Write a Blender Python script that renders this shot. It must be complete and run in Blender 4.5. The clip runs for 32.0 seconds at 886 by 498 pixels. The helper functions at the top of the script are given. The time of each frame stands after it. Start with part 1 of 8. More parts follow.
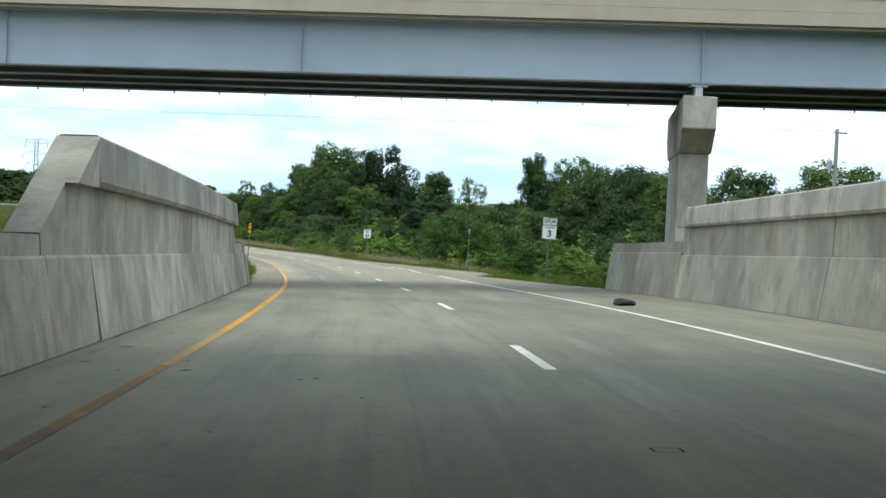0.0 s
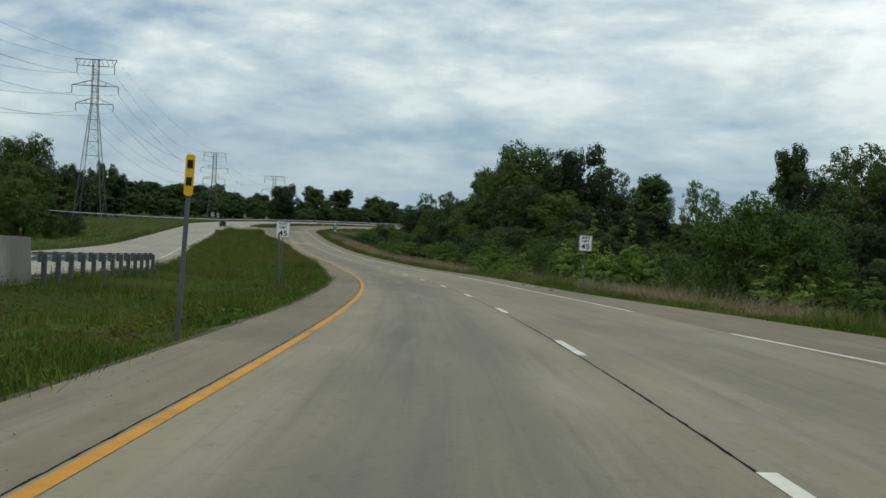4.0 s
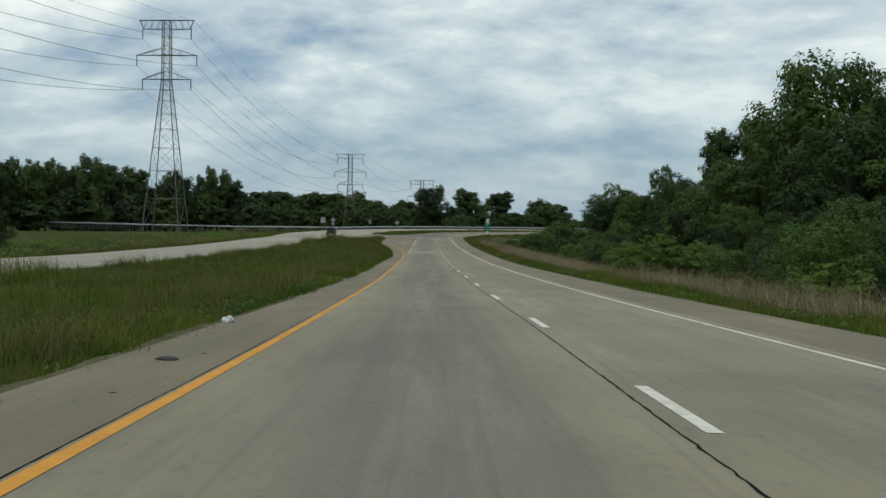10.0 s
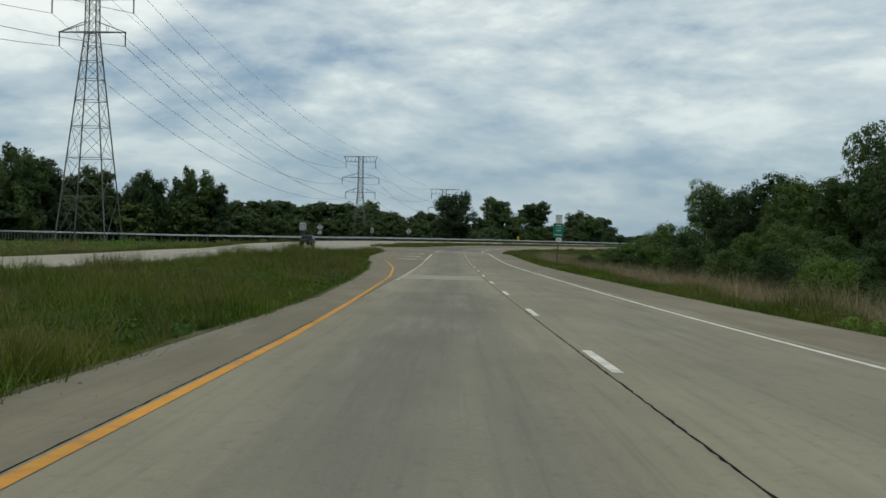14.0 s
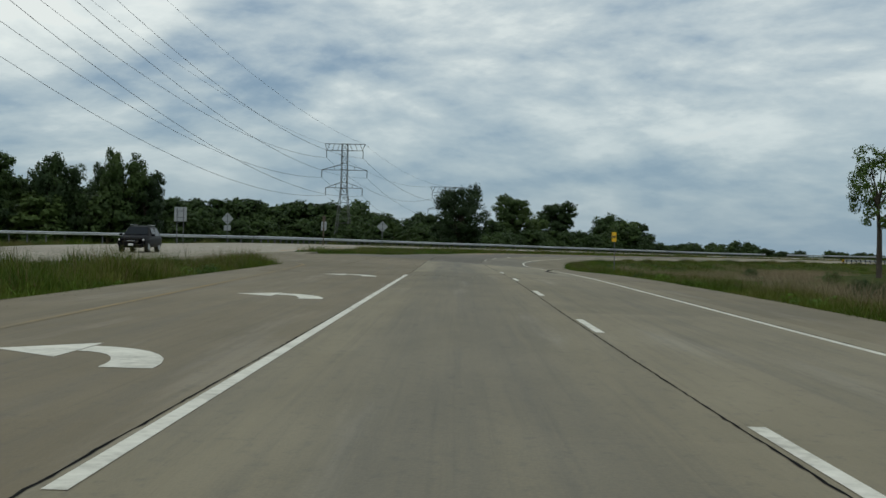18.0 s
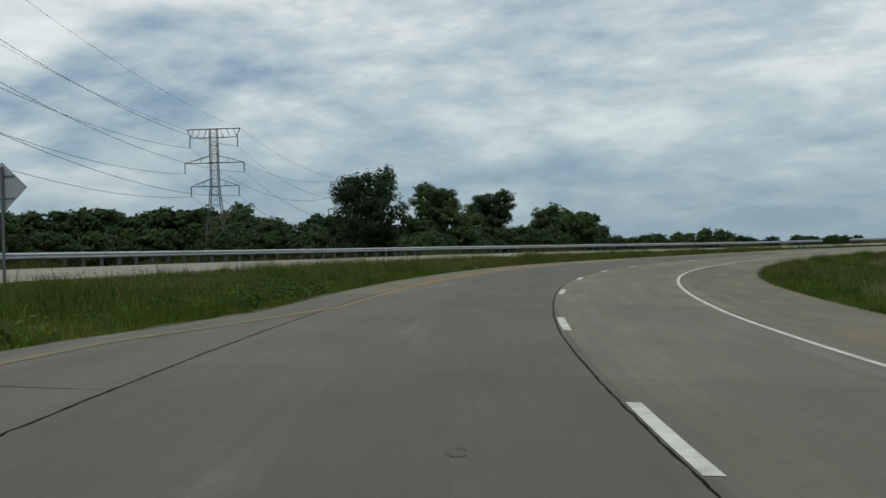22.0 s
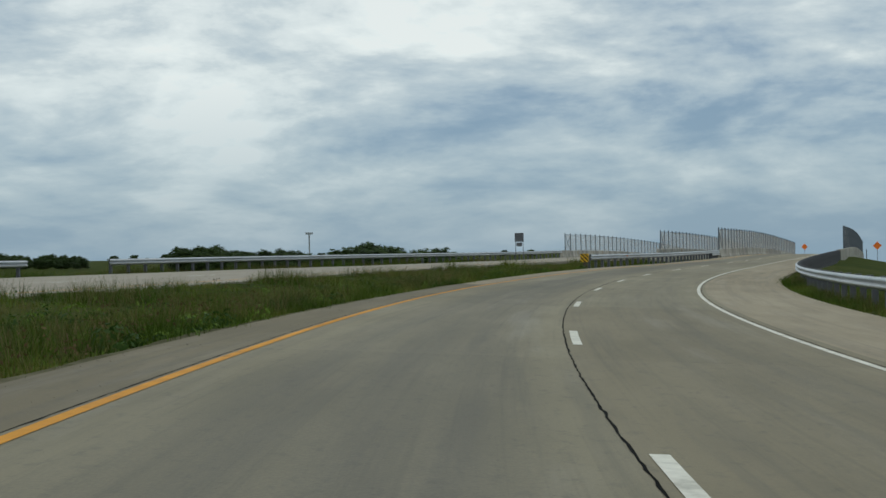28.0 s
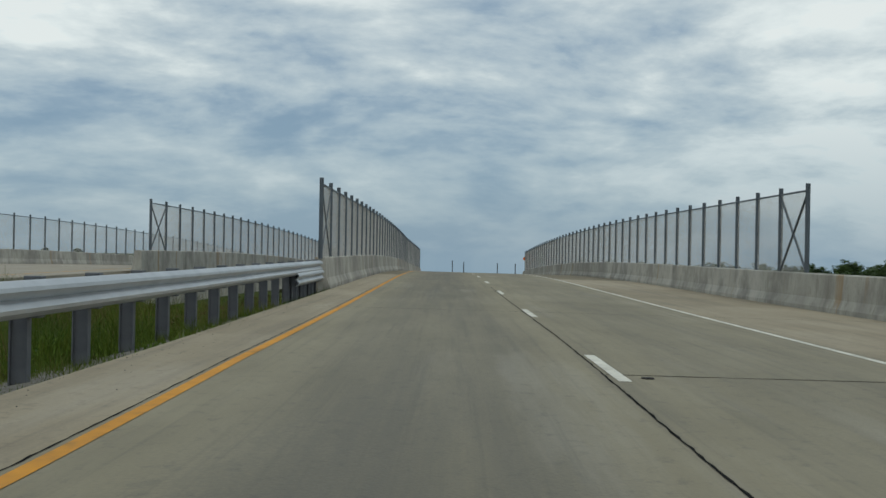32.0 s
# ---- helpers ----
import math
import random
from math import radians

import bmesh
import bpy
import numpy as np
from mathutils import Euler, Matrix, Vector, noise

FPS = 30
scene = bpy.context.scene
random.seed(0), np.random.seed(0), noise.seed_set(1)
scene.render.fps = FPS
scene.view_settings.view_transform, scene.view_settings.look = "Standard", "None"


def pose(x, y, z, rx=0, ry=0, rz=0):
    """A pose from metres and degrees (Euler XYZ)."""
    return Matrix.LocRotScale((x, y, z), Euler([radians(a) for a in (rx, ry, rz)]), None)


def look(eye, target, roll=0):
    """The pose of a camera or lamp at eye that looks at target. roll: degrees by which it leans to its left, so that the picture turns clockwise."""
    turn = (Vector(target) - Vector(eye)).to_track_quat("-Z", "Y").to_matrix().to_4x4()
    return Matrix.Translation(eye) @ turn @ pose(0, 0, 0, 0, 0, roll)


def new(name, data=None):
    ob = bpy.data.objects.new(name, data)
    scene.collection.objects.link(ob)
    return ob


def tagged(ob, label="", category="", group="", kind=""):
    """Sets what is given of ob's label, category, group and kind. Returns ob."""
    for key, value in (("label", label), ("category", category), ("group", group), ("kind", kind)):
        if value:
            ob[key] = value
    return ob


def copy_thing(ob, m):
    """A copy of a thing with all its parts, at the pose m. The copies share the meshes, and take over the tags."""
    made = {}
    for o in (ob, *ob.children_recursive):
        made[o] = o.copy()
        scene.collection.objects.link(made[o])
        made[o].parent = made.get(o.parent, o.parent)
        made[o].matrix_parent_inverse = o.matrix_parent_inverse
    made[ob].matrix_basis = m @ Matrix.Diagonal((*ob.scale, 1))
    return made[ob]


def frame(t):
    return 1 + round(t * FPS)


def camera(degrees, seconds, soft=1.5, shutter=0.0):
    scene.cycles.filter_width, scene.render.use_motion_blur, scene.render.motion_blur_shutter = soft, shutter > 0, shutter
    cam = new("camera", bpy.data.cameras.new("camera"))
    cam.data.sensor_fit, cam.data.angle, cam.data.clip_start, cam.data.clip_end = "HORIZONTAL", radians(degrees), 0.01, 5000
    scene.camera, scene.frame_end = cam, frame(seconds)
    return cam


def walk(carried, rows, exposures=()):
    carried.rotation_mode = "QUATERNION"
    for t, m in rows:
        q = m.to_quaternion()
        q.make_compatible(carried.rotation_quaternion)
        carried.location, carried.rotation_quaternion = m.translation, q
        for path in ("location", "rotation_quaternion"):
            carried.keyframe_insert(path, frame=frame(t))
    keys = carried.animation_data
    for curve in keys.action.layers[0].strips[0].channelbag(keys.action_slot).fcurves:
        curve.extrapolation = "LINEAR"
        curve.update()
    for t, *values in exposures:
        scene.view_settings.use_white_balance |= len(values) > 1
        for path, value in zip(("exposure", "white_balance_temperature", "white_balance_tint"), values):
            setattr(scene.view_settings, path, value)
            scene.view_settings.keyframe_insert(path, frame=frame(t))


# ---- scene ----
cam = camera(37.18, 32.0)
PATH = [
    (0.0, pose(0.000, 0.000, 0.000, 87.787, -2.554, -0.035)),
    (0.5, pose(-0.181, 5.636, -0.236, 87.945, -2.394, 2.490)),
    (1.0, pose(-0.494, 11.634, -0.473, 88.468, -2.800, 3.383)),
    (1.5, pose(-0.891, 17.996, -0.733, 87.800, -2.949, 3.762)),
    (2.0, pose(-1.378, 24.794, -1.027, 88.185, -2.910, 4.328)),
    (2.5, pose(-1.987, 32.045, -1.352, 88.260, -2.995, 5.114)),
    (3.0, pose(-2.773, 39.723, -1.721, 87.215, -3.005, 6.218)),
    (3.5, pose(-3.719, 47.803, -2.070, 88.240, -2.958, 7.285)),
    (4.0, pose(-4.826, 56.227, -2.414, 88.316, -2.816, 8.136)),
    (4.5, pose(-6.112, 64.944, -2.755, 88.210, -2.693, 8.865)),
    (5.0, pose(-7.558, 73.908, -3.104, 88.164, -2.560, 9.422)),
    (5.5, pose(-9.129, 83.089, -3.468, 88.172, -2.437, 9.859)),
    (6.0, pose(-10.819, 92.474, -3.845, 88.078, -2.418, 10.509)),
    (6.5, pose(-12.634, 102.082, -4.222, 88.213, -2.281, 11.226)),
    (7.0, pose(-14.660, 111.959, -4.596, 88.319, -2.221, 11.997)),
    (7.5, pose(-16.899, 122.106, -4.970, 88.385, -2.179, 12.846)),
    (8.0, pose(-19.344, 132.507, -5.335, 88.486, -2.303, 13.568)),
    (8.5, pose(-21.949, 143.138, -5.676, 88.502, -2.345, 14.176)),
    (9.0, pose(-24.727, 153.918, -6.013, 88.528, -1.738, 14.457)),
    (9.5, pose(-27.553, 164.814, -6.352, 88.688, -1.041, 14.776)),
    (10.0, pose(-30.436, 175.724, -6.678, 88.659, -0.740, 15.108)),
    (10.5, pose(-33.414, 186.651, -6.991, 88.830, -0.734, 15.448)),
    (11.0, pose(-36.487, 197.621, -7.297, 88.911, -0.931, 15.604)),
    (11.5, pose(-39.606, 208.679, -7.600, 89.112, -0.902, 15.683)),
    (12.0, pose(-42.765, 219.862, -7.896, 89.042, -1.024, 15.820)),
    (12.5, pose(-45.992, 231.208, -8.170, 89.242, -1.163, 15.974)),
    (13.0, pose(-49.316, 242.726, -8.412, 89.376, -1.317, 16.081)),
    (13.5, pose(-52.717, 254.376, -8.621, 89.535, -1.152, 16.193)),
    (14.0, pose(-56.068, 266.178, -8.832, 89.464, -1.061, 16.098)),
    (14.5, pose(-59.486, 278.199, -9.025, 89.558, -1.014, 15.991)),
    (15.0, pose(-62.999, 290.491, -9.197, 89.633, -1.048, 16.032)),
    (15.5, pose(-66.600, 303.044, -9.346, 89.731, -1.129, 16.079)),
    (16.0, pose(-70.263, 315.801, -9.472, 89.852, -1.267, 16.068)),
    (16.5, pose(-73.954, 328.678, -9.580, 89.997, -1.381, 16.029)),
    (17.0, pose(-77.648, 341.577, -9.673, 90.099, -1.237, 16.074)),
    (17.5, pose(-81.336, 354.394, -9.749, 90.068, -1.327, 16.169)),
    (18.0, pose(-84.996, 367.052, -9.796, 89.876, -1.423, 16.229)),
    (18.5, pose(-88.606, 379.538, -9.802, 90.040, -1.461, 16.169)),
    (19.0, pose(-92.138, 391.953, -9.775, 90.339, -1.453, 16.014)),
    (19.5, pose(-95.563, 404.301, -9.744, 90.403, -1.417, 15.844)),
    (20.0, pose(-98.970, 416.521, -9.734, 90.161, -1.211, 15.616)),
    (20.5, pose(-102.323, 428.609, -9.748, 90.200, -0.559, 15.460)),
    (21.0, pose(-105.592, 440.578, -9.768, 90.228, 0.134, 15.233)),
    (21.5, pose(-108.730, 452.451, -9.759, 90.173, 1.140, 14.266)),
    (22.0, pose(-111.536, 464.297, -9.726, 90.103, 1.767, 12.389)),
    (22.5, pose(-113.879, 476.163, -9.675, 90.291, 2.097, 10.312)),
    (23.0, pose(-115.729, 488.064, -9.624, 90.324, 2.065, 7.807)),
    (23.5, pose(-117.061, 500.001, -9.601, 90.205, 1.892, 5.245)),
    (24.0, pose(-117.787, 511.996, -9.600, 90.328, 2.002, 2.532)),
    (24.5, pose(-117.934, 524.068, -9.609, 90.290, 1.839, -0.348)),
    (25.0, pose(-117.489, 536.218, -9.630, 90.274, 1.487, -3.365)),
    (25.5, pose(-116.434, 548.419, -9.661, 90.225, 1.442, -6.285)),
    (26.0, pose(-114.762, 560.628, -9.697, 90.191, 1.361, -9.156)),
    (26.5, pose(-112.468, 572.796, -9.731, 90.204, 1.266, -12.061)),
    (27.0, pose(-109.546, 584.878, -9.754, 90.221, 1.169, -15.039)),
    (27.5, pose(-106.001, 596.833, -9.763, 90.194, 1.075, -18.050)),
    (28.0, pose(-101.837, 608.626, -9.762, 90.209, 0.998, -20.879)),
    (28.5, pose(-97.010, 620.217, -9.772, 90.265, 0.917, -24.027)),
    (29.0, pose(-91.492, 631.596, -9.807, 90.279, 0.790, -27.067)),
    (29.5, pose(-85.333, 642.750, -9.845, 90.289, 0.825, -29.794)),
    (30.0, pose(-78.609, 653.673, -9.876, 90.310, 0.888, -32.493)),
    (30.5, pose(-71.430, 664.356, -9.867, 90.468, 0.815, -34.895)),
    (31.0, pose(-63.894, 674.769, -9.796, 90.519, 0.584, -37.321)),
    (31.5, pose(-55.895, 684.802, -9.740, 90.421, -0.194, -38.758)),
    (32.0, pose(-47.604, 694.606, -9.717, 90.385, -1.011, -39.322)),
]
walk(cam, PATH, exposures=[(0.0, 1.12, 6300, 2), (1.0, 0.97, 6300, 2), (2.0, 0.42, 6550, 2), (3.0, 0.10, 6600, 2), (3.5, 0.0, 6600, 2), (6.0, -0.10, 6600, 2), (10.0, -0.10, 6600, 2), (13.0, -0.12, 6600, 2), (17.0, -0.32, 6550, 2), (22.0, -0.32, 6500, 2), (28.0, -0.29, 6450, 2), (32.0, -0.33, 6450, 2)])

# light
SKY_STRENGTH = 0.93
SUN_STRENGTH = 0.8
CLOUD_TURN = 35.0
CLOUD_FLAT = 0.47
CLOUD_DEPTH = 0.28
CLOUD_SIZE = 3.3
CLOUD_RELIEF = 0.75
BANK_HEADING = 40.0

# road alignment in plan, profile and crossfall
KNOTS = [0, 14, 28, 45, 68, 90, 115, 140, 165, 190, 215, 240, 270, 300, 330, 360, 390, 420, 450, 480, 510, 550, 590, 630, 670, 700, 727, 752, 800]
RX = [1.66, 0.99, -0.02, -1.67, -4.63, -8.16, -12.99, -18.81, -25.11, -31.62, -38.4, -45.23, -53.52, -61.69, -69.9, -78.05, -86.27, -94.33, -102.54, -110.33, -115.44, -116.32, -110.73, -99.03, -80.93, -63.84, -46.42, -30.46, -0]
RY = [0.05, 14.02, 27.97, 44.88, 67.66, 89.36, 113.87, 138.17, 162.35, 186.47, 210.53, 234.57, 263.4, 292.26, 321.11, 349.98, 378.83, 407.73, 436.59, 465.55, 495.09, 535.04, 574.6, 612.81, 648.42, 673.06, 693.68, 712.92, 750.02]
RZ = [-1.09, -1.63, -2.22, -3, -3.91, -4.78, -5.74, -6.58, -7.37, -8.1, -8.76, -9.34, -9.89, -10.33, -10.62, -10.83, -10.91, -10.84, -10.91, -10.91, -10.78, -10.8, -10.9, -10.91, -11, -10.95, -10.83, -10.74, -10.46]
RBANK = [0.66, 1.13, 1.28, 1.31, 0.93, 0.77, 0.46, 0.7, -0.45, -0.95, -0.73, -0.47, -0.58, -0.65, -0.37, -0.38, -0.24, -0.3, -1.55, -3.5, -3.73, -3.3, -2.92, -2.65, -2.51, -2.28, -0.78, -0.65, -0.65]
# world: overcast sky with broken stratocumulus
world = bpy.data.worlds.new("overcast_sky")
scene.world = world
world.use_nodes = True
W = world.node_tree
for n_ in list(W.nodes):
    W.nodes.remove(n_)


def wn(kind, **kw):
    n = W.nodes.new(kind)
    for k, v in kw.items():
        n.inputs[k].default_value = v
    return n


def wmath(op, a, b=None):
    n = W.nodes.new("ShaderNodeMath")
    n.operation = op
    for i, v in enumerate((a, b)):
        if v is None:
            continue
        if isinstance(v, (int, float)):
            n.inputs[i].default_value = v
        else:
            W.links.new(v, n.inputs[i])
    return n.outputs[0]


sky = W.nodes.new("ShaderNodeTexSky")
sky.sky_type = "NISHITA"
sky.sun_disc = False
sky.sun_elevation, sky.sun_rotation = radians(68), radians(187)
coord = W.nodes.new("ShaderNodeTexCoord").outputs["Generated"]
sep = W.nodes.new("ShaderNodeSeparateXYZ")
W.links.new(coord, sep.inputs[0])
flat_ = W.nodes.new("ShaderNodeCombineXYZ")
up_z = wmath("MAXIMUM", sep.outputs[2], 0.0)
spread_ = wmath("DIVIDE", CLOUD_FLAT, wmath("ADD", up_z, CLOUD_DEPTH))
W.links.new(wmath("MULTIPLY", sep.outputs[0], spread_), flat_.inputs[0])
W.links.new(wmath("MULTIPLY", sep.outputs[1], spread_), flat_.inputs[1])
W.links.new(up_z, flat_.inputs[2])
turned = W.nodes.new("ShaderNodeMapping")
turned.inputs["Rotation"].default_value = (0, 0, radians(CLOUD_TURN))
W.links.new(flat_.outputs[0], turned.inputs["Vector"])


def cloud_noise(lift, scale, detail, rough, layered=1.0):
    m = W.nodes.new("ShaderNodeMapping")
    m.inputs["Scale"].default_value = (1, 1, layered)
    m.inputs["Location"].default_value = (0, 0, lift)
    W.links.new(turned.outputs[0], m.inputs["Vector"])
    n = wn("ShaderNodeTexNoise", Scale=scale, Detail=detail, Roughness=rough, Distortion=0.25)
    W.links.new(m.outputs[0], n.inputs["Vector"])
    return n.outputs[0]


big = cloud_noise(0.0, CLOUD_SIZE, 11.0, 0.55)
small = cloud_noise(0.0, CLOUD_SIZE * 3.4, 9.0, 0.58)
layers_ = cloud_noise(0.0, CLOUD_SIZE * 0.8, 4.0, 0.48, 3.0)
wide = cloud_noise(2.7, CLOUD_SIZE * 0.42, 3.0, 0.5)
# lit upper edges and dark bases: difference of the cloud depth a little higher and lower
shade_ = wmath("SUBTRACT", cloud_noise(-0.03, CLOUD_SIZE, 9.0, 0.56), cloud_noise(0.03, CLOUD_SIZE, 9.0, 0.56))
mixn = wmath("ADD", wmath("ADD", wmath("MULTIPLY", big, 0.54), wmath("ADD", wmath("MULTIPLY", small, 0.26), wmath("MULTIPLY", layers_, 0.34))), wmath("ADD", wmath("ADD", wmath("MULTIPLY", wide, 0.20), -0.140), wmath("MULTIPLY", shade_, CLOUD_RELIEF)))
# a long grey cloud bank low over the bridge
bank_dot = W.nodes.new("ShaderNodeVectorMath")
bank_dot.operation = "DOT_PRODUCT"
bank_dot.inputs[1].default_value = (math.sin(radians(BANK_HEADING)), math.cos(radians(BANK_HEADING)), 0)
W.links.new(coord, bank_dot.inputs[0])


def ease(value, a, b):
    m = W.nodes.new("ShaderNodeMapRange")
    m.interpolation_type = "SMOOTHSTEP"
    m.inputs["From Min"].default_value, m.inputs["From Max"].default_value = a, b
    W.links.new(value, m.inputs["Value"])
    return m.outputs[0]


ragged = wmath("ADD", sep.outputs[2], wmath("MULTIPLY", wmath("SUBTRACT", big, 0.5), 0.10))
bank = wmath("MULTIPLY", wmath("MULTIPLY", ease(bank_dot.outputs["Value"], 0.84, 0.98), ease(ragged, 0.06, 0.095)), ease(ragged, 0.20, 0.13))
mixn = wmath("SUBTRACT", mixn, wmath("MULTIPLY", bank, 0.055))
ramp = W.nodes.new("ShaderNodeValToRGB")
ramp.color_ramp.interpolation = "B_SPLINE"
el = ramp.color_ramp.elements
el[0].position, el[0].color = 0.365, (0.21, 0.31, 0.46, 1)
el[1].position, el[1].color = 0.69, (1.16, 1.16, 1.15, 1)
for p_, c_ in ((0.43, (0.36, 0.45, 0.575, 1)), (0.475, (0.50, 0.575, 0.66, 1)), (0.525, (0.62, 0.68, 0.74, 1)), (0.58, (0.80, 0.835, 0.86, 1))):
    e_ = el.new(p_)
    e_.color = c_
W.links.new(mixn, ramp.inputs[0])
# pale band low over the horizon
low = W.nodes.new("ShaderNodeMapRange")
low.inputs["From Min"].default_value, low.inputs["From Max"].default_value = -0.01, 0.14
low.inputs["To Min"].default_value, low.inputs["To Max"].default_value = 0.9, 0.0
W.links.new(sep.outputs[2], low.inputs["Value"])
haze = W.nodes.new("ShaderNodeMix")
haze.data_type = "RGBA"
haze.inputs[7].default_value = (0.285, 0.405, 0.545, 1)
W.links.new(low.outputs[0], haze.inputs[0])
W.links.new(ramp.outputs[0], haze.inputs[6])
bg_sky = wn("ShaderNodeBackground", Strength=0.02)
W.links.new(sky.outputs[0], bg_sky.inputs[0])
bg_cloud = wn("ShaderNodeBackground", Strength=SKY_STRENGTH)
W.links.new(haze.outputs[2], bg_cloud.inputs[0])
add = W.nodes.new("ShaderNodeAddShader")
W.links.new(bg_sky.outputs[0], add.inputs[0])
W.links.new(bg_cloud.outputs[0], add.inputs[1])
outw = W.nodes.new("ShaderNodeOutputWorld")
W.links.new(add.outputs[0], outw.inputs[0])

sun = new("sun", bpy.data.lights.new("sun", "SUN"))
sun.data.energy, sun.data.angle, sun.data.color = SUN_STRENGTH, radians(28), (1.0, 0.96, 0.9)
sun.matrix_world = look((-10, -80, 200), (0, 0, 0))


# ---- materials ----
def material(name, colors, scale=1.0, rough=0.85, bump=0.0, fine=0.0, metal=0.0, rand=0.0, coarse=0.12, spec=0.3, stretch=(1, 1, 1), translucent=0.0):
    """Principled material: colour by noise at two scales, bump, and a little change from piece to piece."""
    m = bpy.data.materials.new(name)
    m.use_nodes = True
    t = m.node_tree
    b = t.nodes["Principled BSDF"]
    b.inputs["Roughness"].default_value, b.inputs["Metallic"].default_value = rough, metal
    b.inputs["Specular IOR Level"].default_value = spec
    co = t.nodes.new("ShaderNodeTexCoord").outputs["Object"]
    mp = t.nodes.new("ShaderNodeMapping")
    mp.inputs["Scale"].default_value = stretch
    t.links.new(co, mp.inputs[0])
    n1 = t.nodes.new("ShaderNodeTexNoise")
    n1.inputs["Scale"].default_value, n1.inputs["Detail"].default_value, n1.inputs["Roughness"].default_value = scale, 6, 0.6
    n2 = t.nodes.new("ShaderNodeTexNoise")
    n2.inputs["Scale"].default_value, n2.inputs["Detail"].default_value = scale * coarse, 4
    t.links.new(mp.outputs[0], n1.inputs["Vector"])
    t.links.new(mp.outputs[0], n2.inputs["Vector"])
    ad = t.nodes.new("ShaderNodeMath")
    ad.operation = "ADD"
    t.links.new(n1.outputs[0], ad.inputs[0])
    t.links.new(n2.outputs[0], ad.inputs[1])
    ml = t.nodes.new("ShaderNodeMath")
    ml.operation = "MULTIPLY"
    ml.inputs[1].default_value = 0.5
    t.links.new(ad.outputs[0], ml.inputs[0])
    src = ml.outputs[0]
    if rand:
        oi = t.nodes.new("ShaderNodeObjectInfo")
        mr = t.nodes.new("ShaderNodeMath")
        mr.operation = "MULTIPLY_ADD"
        mr.inputs[1].default_value, mr.inputs[2].default_value = rand, -rand / 2
        t.links.new(oi.outputs["Random"], mr.inputs[0])
        a2 = t.nodes.new("ShaderNodeMath")
        a2.operation = "ADD"
        t.links.new(src, a2.inputs[0])
        t.links.new(mr.outputs[0], a2.inputs[1])
        src = a2.outputs[0]
    rp = t.nodes.new("ShaderNodeValToRGB")
    e = rp.color_ramp.elements
    k = len(colors)
    e[0].position, e[0].color = 0.34, (*colors[0], 1)
    e[1].position, e[1].color = 0.66, (*colors[-1], 1)
    for i in range(1, k - 1):
        q = e.new(0.34 + 0.32 * i / (k - 1))
        q.color = (*colors[i], 1)
    t.links.new(src, rp.inputs[0])
    t.links.new(rp.outputs[0], b.inputs["Base Color"])
    if bump:
        n3 = t.nodes.new("ShaderNodeTexNoise")
        n3.inputs["Scale"].default_value, n3.inputs["Detail"].default_value = fine or scale * 8, 3
        t.links.new(mp.outputs[0], n3.inputs["Vector"])
        bp = t.nodes.new("ShaderNodeBump")
        bp.inputs["Strength"].default_value, bp.inputs["Distance"].default_value = bump, 0.02
        t.links.new(n3.outputs[0], bp.inputs["Height"])
        t.links.new(bp.outputs[0], b.inputs["Normal"])
    if translucent:
        tr_ = t.nodes.new("ShaderNodeBsdfTranslucent")
        t.links.new(rp.outputs[0], tr_.inputs[0])
        mx = t.nodes.new("ShaderNodeMixShader")
        mx.inputs[0].default_value = translucent
        t.links.new(b.outputs[0], mx.inputs[1])
        t.links.new(tr_.outputs[0], mx.inputs[2])
        t.links.new(mx.outputs[0], t.nodes["Material Output"].inputs[0])
    return m


